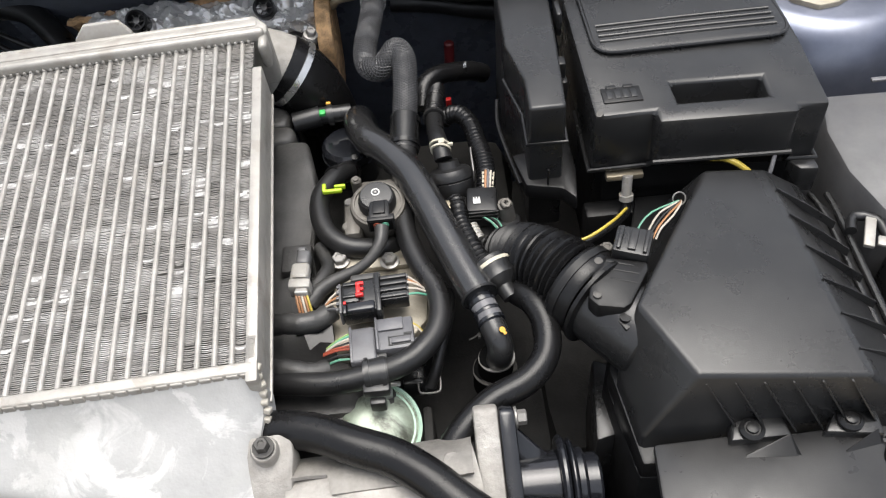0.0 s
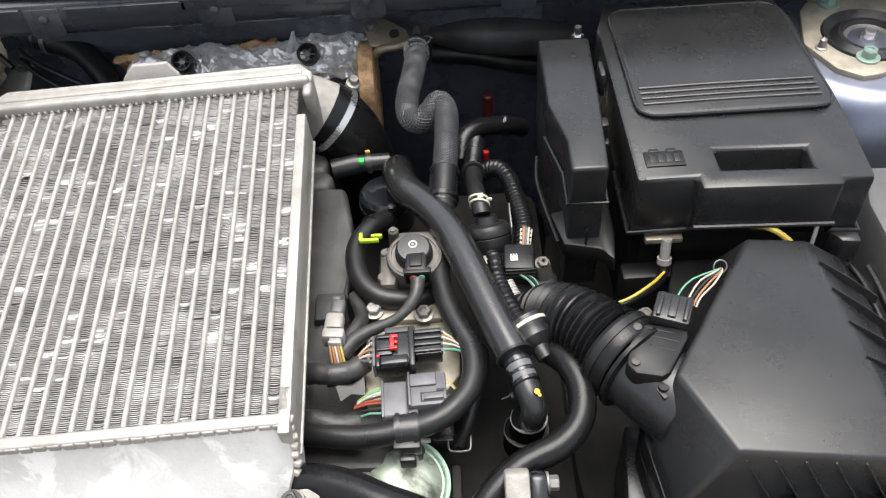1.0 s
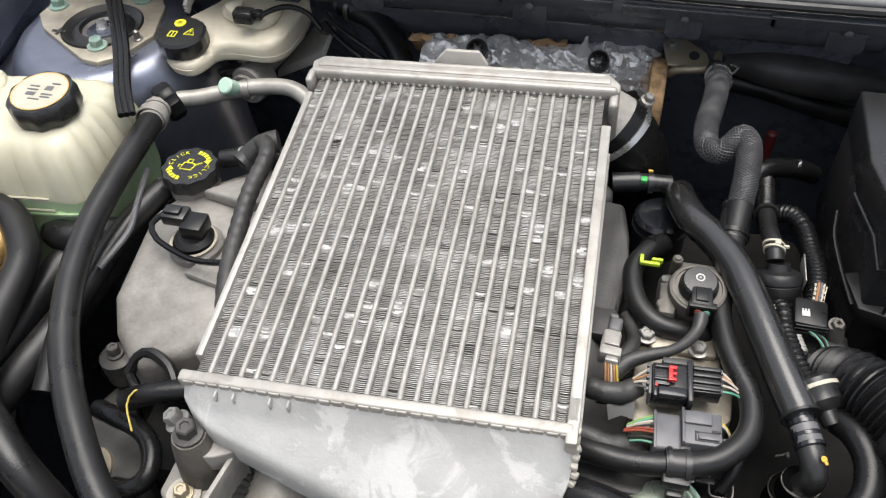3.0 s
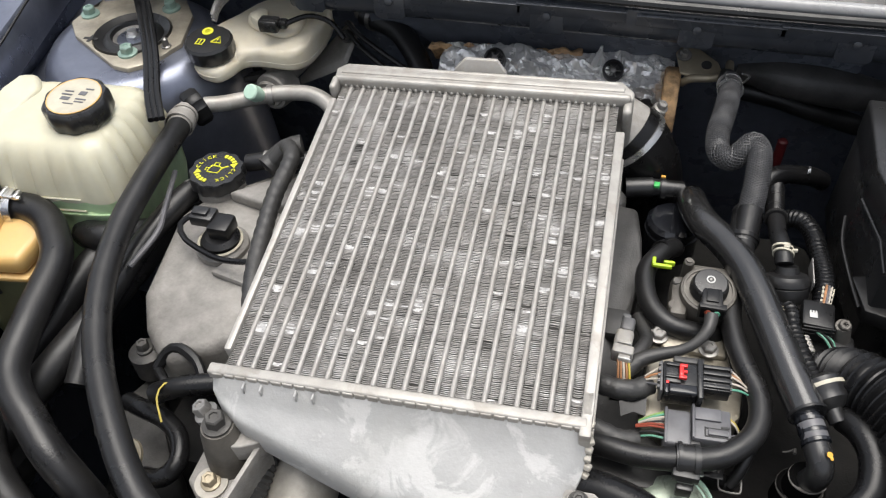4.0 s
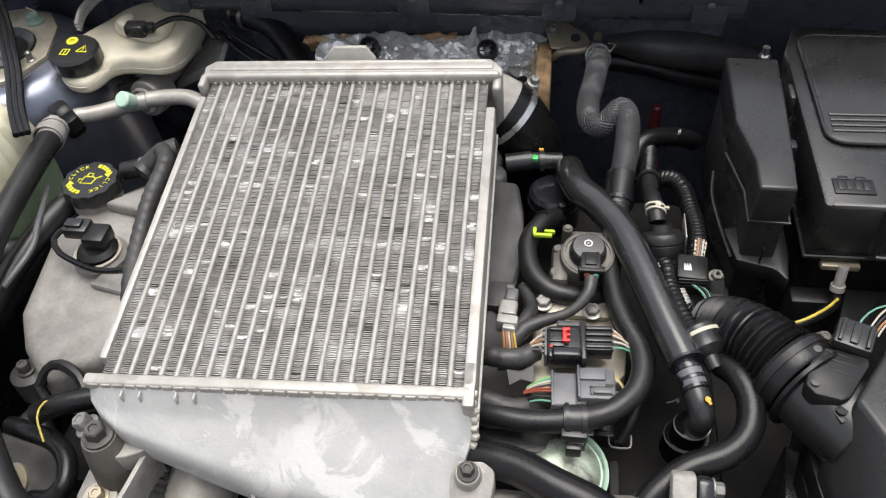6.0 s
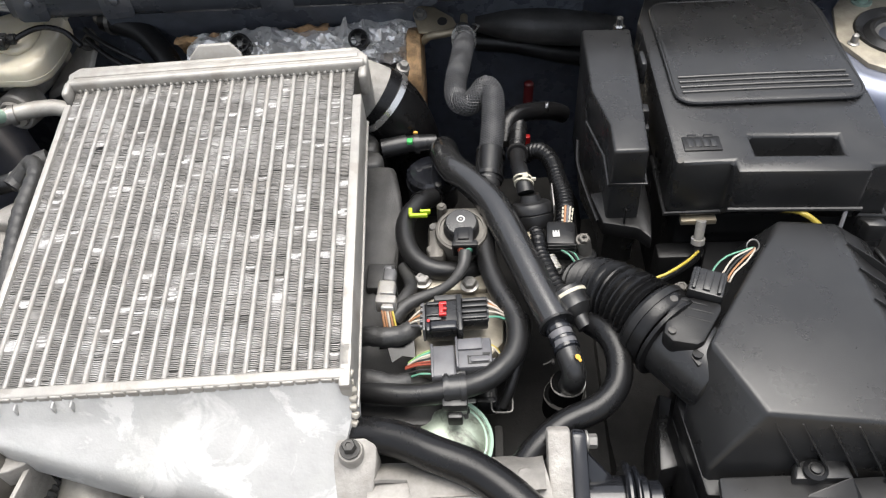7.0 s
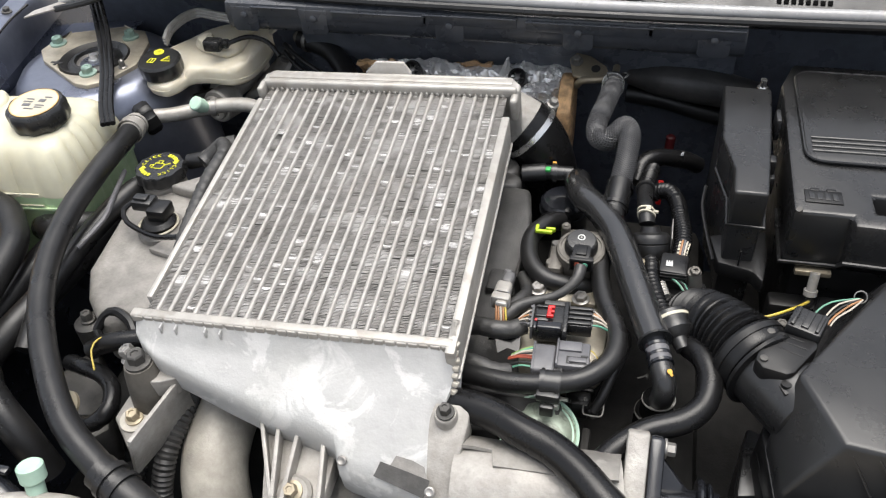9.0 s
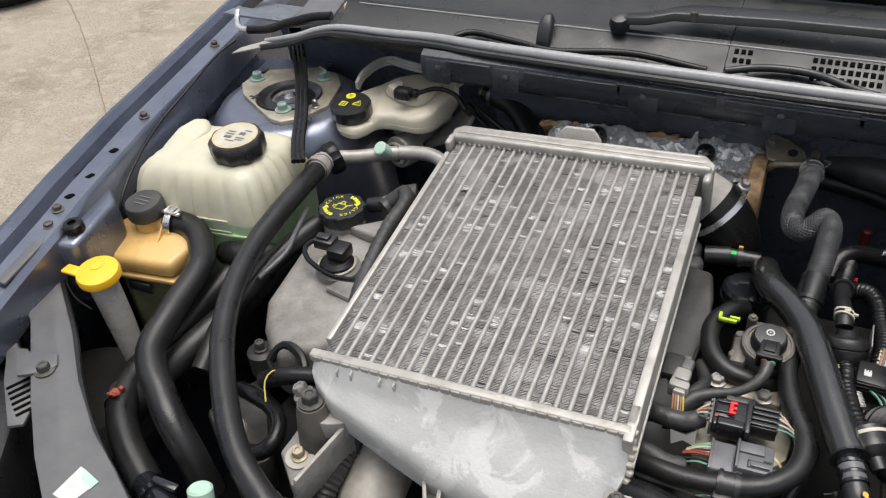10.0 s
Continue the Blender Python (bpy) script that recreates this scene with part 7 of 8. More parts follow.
pc = part("cap", lathe([(0.0225, -0.020), (0.0235, -0.017), (0.0235, -0.003), (0.0215, 0.0), (0.0, 0.0005)], (-0.750, 0.5995, 0.875), (0, -0.1, 1), 48, 24, 0.012), M["plastic_dust"], ps)
for k in range(3):
    part("print_bar", box((-0.750, 0.6055 - 0.006 * k, 0.8759 + 0.0006 - 0.0006 * k), (0.022 - 0.004 * abs(k - 1), 0.002, 0.0005), 0.0001), M["plastic_grey"], pc)
part("spout", rod((-0.735, 0.606, 0.842), (-0.708, 0.612, 0.842), 0.014, 20), M["amber"], ps)
rh = thing("steering_hose", (-0.60, 0.45, 0.78), "thick black rubber hose from the amber reservoir", "hose")
part("hose", tube([(-0.728, 0.608, 0.842), (-0.706, 0.611, 0.842), (-0.682, 0.604, 0.841), (-0.660, 0.585, 0.839), (-0.6375, 0.551, 0.836), (-0.6265, 0.484, 0.829), (-0.6175, 0.439, 0.823), (-0.600, 0.415, 0.818), (-0.575, 0.396, 0.811), (-0.5476, 0.376, 0.800), (-0.520, 0.362, 0.772), (-0.505, 0.356, 0.73)], 0.0158, 24), M["rubber_dust"], rh)
part("spring_clamp", merge(ring((-0.719, 0.609, 0.842), (1, 0.15, 0), 0.0182, 0.009, 0.0013), box((-0.714, 0.604, 0.8620), (0.026, 0.005, 0.003), 0.001), box((-0.722, 0.608, 0.8630), (0.004, 0.014, 0.005), 0.001), box((-0.706, 0.607, 0.8630), (0.004, 0.012, 0.005), 0.001)), M["bright"], rh)
wf = thing("washer_filler", (-0.70, 0.48, 0.70), "white filler neck with bright yellow washer cap", "washer filler")
part("neck", tube([(-0.712, 0.478, 0.858), (-0.708, 0.478, 0.82), (-0.696, 0.472, 0.76), (-0.685, 0.466, 0.68)], 0.0160, 20, radii=[0.0165, 0.0155, 0.0125, 0.0115]), M["clear"], wf)
part("cap", merge(lathe([(0.024, -0.008), (0.0245, -0.002), (0.023, 0.002), (0.015, 0.0035), (0.0, 0.004)], (-0.712, 0.478, 0.868), (0.05, -0.1, 1), 40), box((-0.741, 0.470, 0.8675), (0.024, 0.014, 0.004), 0.0018), lathe([(0.007, 0.002), (0.007, 0.0055), (0.0, 0.006)], (-0.716, 0.482, 0.868), (0.05, -0.1, 1), 20)), M["yellow"], wf, "bright yellow plastic flip cap")
part("cap_strap", tube([(-0.745, 0.468, 0.866), (-0.749, 0.463, 0.855), (-0.742, 0.460, 0.835), (-0.727, 0.463, 0.82)], 0.0010, 6), M["ink_black"], wf)

brk = thing("brake_fluid_reservoir", (-0.55, 0.9, 0.85), "cream brake fluid reservoir with black cap", "brake reservoir")
bp = round_poly([(-0.612, 0.845), (-0.609, 0.828), (-0.594, 0.813), (-0.572, 0.810), (-0.561, 0.824), (-0.555, 0.846), (-0.538, 0.851), (-0.497, 0.849), (-0.480, 0.862), (-0.475, 0.892), (-0.476, 0.932), (-0.482, 0.956), (-0.511, 0.961), (-0.552, 0.957), (-0.571, 0.940), (-0.583, 0.912), (-0.600, 0.885)], 0.012, 3)
bt = part("reservoir", prism(bp, 0.872, lambda x, y: 0.890 + 0.016 * min(1, max(0, (y - 0.838) / 0.03)), 0.007, 3), M["brake_cream"], brk, angle=50)
part("seam", prism([(-0.532 + (x + 0.532) * 1.010, 0.89 + (y - 0.89) * 1.010) for x, y in bp], 0.8815, 0.8828, 0.0004), M["brake_cream"], bt)
part("ear", prism([(-0.519, 0.948), (-0.508, 0.970), (-0.484, 0.968), (-0.474, 0.958), (-0.477, 0.940), (-0.495, 0.932)], 0.9005, 0.9045, 0.0015), M["ivory"], bt)
part("ear_hole", lathe([(0.0058, 0), (0.0058, 0.0006), (0.0, 0.0006)], (-0.486, 0.953, 0.9047), (0, 0, 1), 18), M["ink_black"], bt)

part("reservoir_dome", prism(round_poly([(-0.560, 0.885), (-0.51, 0.868), (-0.495, 0.885), (-0.500, 0.945), (-0.545, 0.948), (-0.570, 0.905)], 0.012), 0.900, 0.912, 0.006, 3), M["brake_cream"], bt)
part("float_pad", merge(prism(round_poly([(-0.556, 0.884), (-0.540, 0.872), (-0.532, 0.880), (-0.538, 0.900), (-0.552, 0.904)], 0.006), 0.910, 0.922, 0.003)), M["ivory"], bt)
bc = part("cap", lathe([(0.026, -0.020), (0.0275, -0.018), (0.0275, -0.003), (0.025, 0.0), (0.0, 0.0006)], (-0.589, 0.840, 0.913), (0, -0.08, 1), 64, 20, 0.012), M["plastic"], brk)
part("neck", rod((-0.589, 0.84, 0.885), (-0.589, 0.84, 0.898), 0.0225, 28), M["cream"], brk)
part("brake_mark", merge(lathe([(0.0065, 0), (0.0065, 0.0008), (0.0035, 0.0008), (0.0035, 0)], (-0.594, 0.852, 0.9147), (0, -0.08, 1), 24)), M["ink_yellow"], bc)
part("warning_mark", merge(stroke([(-0.5825, 0.834), (-0.5705, 0.834), (-0.5765, 0.846), (-0.5825, 0.834)], 0.9136), stroke([(-0.5765, 0.842), (-0.5765, 0.8385)], 0.9136), stroke([(-0.5765, 0.8365), (-0.5765, 0.836)], 0.9136)), M["ink_yellow"], bc)
part("book_mark", merge(*[box((-0.595 + dx, 0.833 + dy, 0.9133), s, 0.0001) for dx, dy, s in ((-0.004, 0.0, (0.0011, 0.010, 0.0006)), (0.004, 0.0, (0.0011, 0.010, 0.0006)), (0.0, 0.0, (0.0011, 0.010, 0.0006)), (0.0, 0.005, (0.009, 0.0011, 0.0006)), (0.0, -0.005, (0.009, 0.0011, 0.0006)))]), M["ink_yellow"], bc)
part("level_plug", merge(box((-0.523, 0.868, 0.922), (0.023, 0.016, 0.015), 0.003), box((-0.508, 0.872, 0.922), (0.010, 0.010, 0.010), 0.002)), M["plastic"], brk)
part("plug_lead", tube([(-0.505, 0.872, 0.922), (-0.492, 0.884, 0.924), (-0.478, 0.890, 0.924), (-0.458, 0.890, 0.918), (-0.44, 0.880, 0.905)], 0.0032, 8), M["rubber"], brk)
mc = thing("master_cylinder", (-0.50, 0.92, 0.80), "grey cast brake master cylinder below its reservoir", "master cylinder")
part("cylinder", merge(rod((-0.535, 0.885, 0.845), (-0.515, 0.96, 0.845), 0.020, 24, bevel=0.002), lathe([(0.0185, 0), (0.0185, 0.003), (0.0, 0.003)], (-0.536, 0.884, 0.845), (-0.1, -1, 0.1), 24), rod((-0.524, 0.880, 0.836), (-0.531, 0.850, 0.840), 0.0225, 28, bevel=0.002), rod((-0.531, 0.850, 0.840), (-0.532, 0.845, 0.840), 0.0170, 28, bevel=0.0015)), M["cast_light"], mc)
part("flange", loft([[(-0.515, 0.90, 0.83), (-0.455, 0.905, 0.86), (-0.445, 0.93, 0.885), (-0.46, 0.95, 0.885), (-0.51, 0.94, 0.83)], [(-0.515, 0.895, 0.82), (-0.452, 0.90, 0.85), (-0.441, 0.928, 0.88), (-0.458, 0.955, 0.88), (-0.51, 0.945, 0.82)]], 0.002), M["cast"], mc)
part("flange_nut", hexhead((-0.455, 0.922, 0.880), (0.5, -0.4, 1), 0.006, 0.008), M["dark_metal"], mc)
part("port_nut", merge(rod((-0.566, 0.875, 0.84), (-0.548, 0.88, 0.842), 0.007, 6), rod((-0.575, 0.872, 0.838), (-0.566, 0.875, 0.84), 0.004, 12)), M["dark_metal"], mc)

# air conditioning line
acl = thing("air_conditioning_line", (-0.5, 0.8, 0.85), "bare aluminium air conditioning line with mint green cap", "pipe")
part("pipe", tube([(-0.425, 0.795, 0.84), (-0.443, 0.822, 0.850), (-0.470, 0.835, 0.856), (-0.505, 0.830, 0.857), (-0.530, 0.818, 0.857), (-0.562, 0.800, 0.857), (-0.585, 0.792, 0.857)], 0.0092, 16), M["alu"], acl)
part("port_cap", merge(rod((-0.526, 0.820, 0.857), (-0.528, 0.811, 0.866), 0.0075, 18), rod((-0.5275, 0.813, 0.864), (-0.5305, 0.803, 0.875), 0.0092, 22, bevel=0.0015)), M["mint"], acl)
part("port_collar", ring((-0.517, 0.823, 0.857), (1, 0.4, 0), 0.0095, 0.006, 0.002), M["steel"], acl)
part("union_block", merge(lathe([(0.018, -0.010), (0.021, -0.006), (0.021, 0.006), (0.018, 0.010)], (-0.592, 0.785, 0.858), (0.6, 0.7, 0.2), 28, 12, 0.06)), M["plastic_dull"], acl)
part("crimp_sleeve", tube([(-0.596, 0.775, 0.860), (-0.592, 0.755, 0.865), (-0.586, 0.735, 0.869)], 0.0130, 20), M["alu"], acl)
part("crimp_collar", merge(ring((-0.5895, 0.745, 0.867), (0.2, -1, 0.1), 0.0148, 0.012, 0.0012), ring((-0.5935, 0.762, 0.8635), (0.2, -1, 0.1), 0.0131, 0.004, 0.0014)), M["cast_light"], acl)
part("hose", tube([(-0.587, 0.740, 0.868), (-0.580, 0.690, 0.873), (-0.576, 0.640, 0.873), (-0.570, 0.580, 0.870), (-0.552, 0.512, 0.866), (-0.524, 0.452, 0.860), (-0.482, 0.394, 0.853), (-0.432, 0.342, 0.843), (-0.375, 0.308, 0.83)], 0.0126, 22), M["rubber_dust"], acl)
part("hose_fitting", merge(tube([(-0.385, 0.312, 0.832), (-0.350, 0.298, 0.822), (-0.31, 0.285, 0.80)], 0.0155, 20), ring((-0.372, 0.307, 0.829), (1, -0.4, -0.2), 0.0155, 0.006, 0.002), ring((-0.360, 0.302, 0.826), (1, -0.4, -0.2), 0.0155, 0.005, 0.002)), M["rubber_dust"], acl)
fp = thing("service_port_line", (-0.44, 0.30, 0.80), "aluminium service line with pale green cap", "pipe")
part("pipe", tube([(-0.52, 0.265, 0.80), (-0.475, 0.277, 0.806), (-0.440, 0.285, 0.807), (-0.40, 0.288, 0.804), (-0.365, 0.275, 0.79), (-0.34, 0.25, 0.76)], 0.0095, 16), M["alu"], fp)
part("port_cap", merge(rod((-0.440, 0.290, 0.806), (-0.443, 0.298, 0.826), 0.008, 18), rod((-0.4425, 0.2975, 0.822), (-0.4445, 0.3025, 0.838), 0.0112, 22, bevel=0.002)), M["mint"], fp)
solid("heat_sleeve", tube([(-0.575, 0.690, 0.845), (-0.555, 0.630, 0.85), (-0.548, 0.60, 0.848), (-0.56, 0.56, 0.838)], 0.003, 8), M["plastic_grey"], "grey plastic edge trim behind the hose", "trim")

# lower hoses on the left
hose("lower_radiator_hose", [(-0.565, 0.690, 0.80), (-0.572, 0.640, 0.805), (-0.580, 0.580, 0.805), (-0.590, 0.520, 0.80), (-0.605, 0.465, 0.79), (-0.625, 0.42, 0.77), (-0.645, 0.38, 0.74)], 0.0165, "rubber_dust", "black radiator hose behind the others")
bph = thing("bypass_hose", (-0.64, 0.51, 0.78), "black bypass hose below the thick hose", "hose")
part("hose_body", tube([(-0.620, 0.640, 0.79), (-0.632, 0.600, 0.795), (-0.640, 0.560, 0.79), (-0.640, 0.510, 0.785), (-0.645, 0.46, 0.78), (-0.650, 0.43, 0.775), (-0.63, 0.385, 0.775), (-0.595, 0.352, 0.77), (-0.55, 0.325, 0.76)], 0.0165), M["rubber_dust"], bph)
part("sleeve", ring((-0.640, 0.398, 0.772), (0.4, -0.8, 0), 0.0172, 0.022, 0.001), M["plastic_dust"], bph, "grey protective sleeve")
hose("inner_hose", [(-0.660, 0.625, 0.80), (-0.630, 0.610, 0.815), (-0.600, 0.620, 0.815), (-0.575, 0.640, 0.805), (-0.555, 0.68, 0.80)], 0.0165, "rubber_dust", "black hose bending behind the steering hose")
hose("sleeved_line", [(-0.540, 0.690, 0.835), (-0.552, 0.665, 0.838), (-0.565, 0.62, 0.832), (-0.572, 0.57, 0.825), (-0.575, 0.51, 0.815), (-0.57, 0.45, 0.79)], 0.0125, "rubber_dust", "black sleeved line beside the valve cover")
solid("line_ferrule", merge(tube([(-0.534, 0.700, 0.834), (-0.543, 0.685, 0.836), (-0.551, 0.668, 0.838)], 0.0105, 16), ring((-0.5475, 0.676, 0.837), (-0.5, -0.8, 0.1), 0.0106, 0.012, 0.002)), M["steel"], "ribbed steel hose ferrule", "ferrule")
hose("alternator_cable", [(-0.515, 0.445, 0.790), (-0.490, 0.436, 0.798), (-0.465, 0.429, 0.800), (-0.446, 0.415, 0.800), (-0.438, 0.395, 0.797), (-0.448, 0.382, 0.79), (-0.470, 0.384, 0.78)], 0.0085, "rubber", "black sleeved cable looping by the bracket")
hose("loom_to_front", [(-0.475, 0.440, 0.822), (-0.455, 0.444, 0.832), (-0.426, 0.453, 0.834), (-0.385, 0.465, 0.832)], 0.0095, "rubber", "black hose running under the intercooler")
solid("green_yellow_wire", tube([(-0.450, 0.448, 0.838), (-0.461, 0.441, 0.840), (-0.462, 0.428, 0.838), (-0.450, 0.410, 0.832)], 0.0009, 8), M["wire_yellow"], "yellow and green earth wire", "wire")
solid("black_strap", merge(tube([(-0.490, 0.470, 0.815), (-0.482, 0.480, 0.828), (-0.470, 0.484, 0.832), (-0.450, 0.475, 0.830), (-0.440, 0.463, 0.825)], 0.005, 8), tube([(-0.490, 0.470, 0.815), (-0.480, 0.460, 0.818), (-0.470, 0.456, 0.818), (-0.440, 0.462, 0.822)], 0.004, 8)), M["plastic_dull"], "black plastic strap looped by the valve cover", "strap")
solid("pulley_nut", merge(hexhead((-0.488, 0.397, 0.785), (-0.3, -0.5, 0.8), 0.010, 0.014, 1.5)), M["zinc"], "large passivated flange nut", "nut")
solid("side_bracket", prism([(-0.53, 0.50), (-0.50, 0.46), (-0.455, 0.40), (-0.48, 0.37), (-0.56, 0.43)], 0.70, 0.755, 0.006), M["dark_metal"], "dirty cast bracket beside the engine", "bracket")
solid("orange_clip", merge(box((-0.638, 0.391, 0.790), (0.012, 0.009, 0.006), 0.002), box((-0.632, 0.395, 0.794), (0.006, 0.005, 0.007), 0.0015), *[tube([(-0.645 + 0.004 * k, 0.385, 0.790), (-0.640 + 0.004 * k, 0.383, 0.796), (-0.635 + 0.003 * k, 0.389, 0.794)], 0.0012, 6) for k in range(3)]), M["wire_red"], "rust red plastic clip on the hose", "clip")
solid("front_elbow", merge(tube([(-0.54, 0.318, 0.775), (-0.50, 0.300, 0.785), (-0.47, 0.29, 0.77)], 0.013, 16), ring((-0.515, 0.306, 0.782), (1, -0.5, 0.2), 0.0135, 0.006, 0.003), box((-0.505, 0.313, 0.797), (0.030, 0.008, 0.008), 0.002)), M["gloss"], "glossy black plastic pipe elbow", "elbow")

# front support on the left
fs = thing("front_support_panel", (-0.66, 0.36, 0.80), "grey plastic front support panel with bolts", "support panel")
fsp = [(-0.812, 0.440), (-0.815, 0.478), (-0.803, 0.488), (-0.784, 0.487), (-0.770, 0.470), (-0.690, 0.408), (-0.630, 0.355), (-0.569, 0.311), (-0.520, 0.285), (-0.470, 0.255), (-0.40, 0.215), (-0.50, 0.200), (-0.553, 0.232), (-0.601, 0.268), (-0.66, 0.32), (-0.748, 0.404)]
part("panel", prism(fsp, 0.836, 0.848, 0.003), M["slate"], fs)
part("edge_lip", tube([(-0.782, 0.484, 0.842), (-0.768, 0.468, 0.842), (-0.688, 0.405, 0.842), (-0.628, 0.352, 0.842), (-0.566, 0.307, 0.842), (-0.468, 0.251, 0.842)], 0.005, 8), M["rubber_dust"], fs)
for p in ((-0.798, 0.464), (-0.672, 0.352)):
    part("panel_bolt", hexhead((p[0], p[1], 0.848), (0, 0, 1), 0.0065, 0.010, 1.6), M["dark_metal"], fs)
part("bolt_tab", prism([(-0.722, 0.362), (-0.676, 0.374), (-0.664, 0.362), (-0.668, 0.350), (-0.692, 0.335)], 0.847, 0.851, 0.0012), M["slate"], fs)
stk = part("sticker", loft([[(-0.552, 0.243, 0.8486), (-0.531, 0.240, 0.8486)], [(-0.550, 0.275, 0.8486), (-0.523, 0.268, 0.8486)]], closed=False, caps=False), M["white"], fs, "white and green paper sticker")
part("green_patch", loft([[(-0.545, 0.274, 0.8490), (-0.523, 0.268, 0.8490)], [(-0.540, 0.265, 0.8490), (-0.5245, 0.259, 0.8490)]], closed=False, caps=False), M["mint"], stk)
lh = thing("left_headlamp", (-0.74, 0.30, 0.75), "black ribbed headlamp housing beside the support panel", "headlamp housing")
part("housing", prism([(-0.83, 0.43), (-0.755, 0.395), (-0.70, 0.33), (-0.66, 0.27), (-0.62, 0.20), (-0.86, 0.20)], 0.66, 0.815, 0.01), M["plastic"], lh)
slp = part("slotted_plate", prism([(-0.757, 0.374), (-0.732, 0.380), (-0.716, 0.362), (-0.676, 0.346), (-0.655, 0.300), (-0.668, 0.292), (-0.72, 0.335)], 0.828, 0.8325, 0.0012), M["slate"], lh, "grey plate with ventilation slots")
for k in range(6):
    f = k / 5
    # slots are dark plates on top, their shade painted
    part("vent_slot", box((-0.702 + 0.036 * f, 0.338 - 0.026 * f, 0.8328), (0.024 - 0.007 * f, 0.0042, 0.0012), 0.0005, Matrix.Rotation(radians(62), 4, 'Z'), 1), M["shade_black"], slp)
part("ridge", prism([(-0.80, 0.41), (-0.775, 0.40), (-0.70, 0.345), (-0.71, 0.335), (-0.78, 0.385)], 0.81, 0.832, 0.003), M["plastic_grey"], lh)
ib = thing("bonnet_stop_bracket", (-0.77, 0.52, 0.84), "navy painted bonnet stop bracket with rubber buffer, in lit tone", "bracket")
# bracket faces the sky, so its light is in the paler navy
part("bracket", prism([(-0.800, 0.506), (-0.812, 0.546), (-0.814, 0.592), (-0.803, 0.598), (-0.786, 0.592), (-0.765, 0.574), (-0.757, 0.541), (-0.750, 0.509), (-0.748, 0.488), (-0.782, 0.478)], 0.80, lambda x, y: 0.889 - 0.10 * max(0, 0.50 - y), 0.010, 3), M["paint_lit"], ib)
part("buffer", lathe([(0.011, 0), (0.012, 0.004), (0.0115, 0.011), (0.009, 0.013), (0.005, 0.013), (0.0045, 0.009)], (-0.766, 0.510, 0.888), (0, -0.1, 1), 24), M["rubber"], ib)
part("slot", lathe([(0.0045, 0), (0.0045, 0.0006), (0.0, 0.0006)], (-0.786, 0.531, 0.8892), (0, 0, 1), 16), M["ink_black"], ib)
sl = thing("wing_support_strip", (-0.78, 0.45, 0.89), "grey plastic strip bolted to the wing flange", "strip")
part("strip", loft([[(-0.799, 0.502, z), (-0.784, 0.508, z), (-0.772, 0.462, z - 0.002), (-0.762, 0.405, z - 0.004), (-0.776, 0.405, z - 0.004), (-0.786, 0.460, z - 0.002)] for z in (0.894, 0.898)], 0.001), M["slate"], sl)
part("strip_bolt", hexhead((-0.790, 0.497, 0.898), (0, 0, 1), 0.0055, 0.005, 1.5), M["dark_metal"], sl)
solid("bonnet_cable", tube([(-0.925, 0.985, 0.86), (-0.905, 0.880, 0.855), (-0.872, 0.790, 0.853), (-0.845, 0.72, 0.855), (-0.826, 0.675, 0.852), (-0.812, 0.615, 0.848)], 0.0016, 8), M["plastic_grey"], "thin release cable along the inner wing", "cable")
solid("wheel_arch_liner", lathe([(0.06, -0.05), (0.085, -0.01), (0.09, 0.02), (0.07, 0.05)], (-0.73, 0.42, 0.68), (0, 0, 1), 28), M["grime"], "black round horn behind the support panel", "horn")

# ---------------------------------------------------------------- foil wrapped heat shield
hsf = thing("turbo_heat_shield", (-0.2, 0.92, 0.84), "turbo heat shield wrapped in crumpled foil and burnt wadding", "heat shield")


def crumple(nx, ny, seed, amp, fn, thick=0.0008, crisp=0.0):
    """A wrinkled sheet; crisp adds sharp creases between flat facets."""
    rows_ = []
    rng = random.Random(seed)
    for j in range(ny + 1):
        row = []
        for i in range(nx + 1):
            u = min(1, max(0, (i + crisp * rng.uniform(-0.35, 0.35)) / nx))
            v = min(1, max(0, (j + crisp * rng.uniform(-0.35, 0.35)) / ny))
            p, nrm = fn(u, v)
            q = Vector(p) * (17 if crisp else 40) + Vector((seed, 0, 0))
            k = amp * (noise.noise(q) * 1.1 + 0.9 * noise.noise(q * 2.3))
            if crisp:
                w = Vector((p[0] * 46 + p[1] * 18, p[1] * 60, p[2] * 60 + p[0] * 9))
                d1, d2 = noise.voronoi(w)[0][:2]
                e1, e2 = noise.voronoi(w * 2.3 + Vector((5, 3, 1)))[0][:2]
                k += amp * crisp * (1.5 * d1 - 0.5 * d2 + 0.55 * e1 - 0.9 + 0.05 * rng.uniform(-1, 1))
            row.append(Vector(p) + Vector(nrm) * k)
        rows_.append(row)
    bm = panel(rows_, thick)
    bmesh.ops.triangulate(bm, faces=bm.faces)
    return bm


def shell(u, v):
    a = radians(-25 + 150 * v)
    x = -0.335 + 0.262 * u
    cy = 0.922 + 0.014 * u
    cz = 0.852 - 0.006 * u
    r = 0.031 * (0.85 + 0.15 * math.sin(u * 3.1)) + 0.006 * max(0.0, u - 0.75) * 4
    return (x, cy - r * math.cos(a), cz + r * math.sin(a)), (0, -math.cos(a), math.sin(a))


part("foil", crumple(110, 30, 2, 0.0085, shell, 0.0006, 1.0), M["foil"], hsf, "crumpled aluminium foil", angle=12)


def pad(u, v):
    a = radians(95 + 80 * v)
    x = -0.352 + 0.175 * u
    return (x, 0.921 + 0.014 * u - 0.024 * math.cos(a), 0.849 + 0.033 * math.sin(a)), (0, -math.cos(a), math.sin(a))


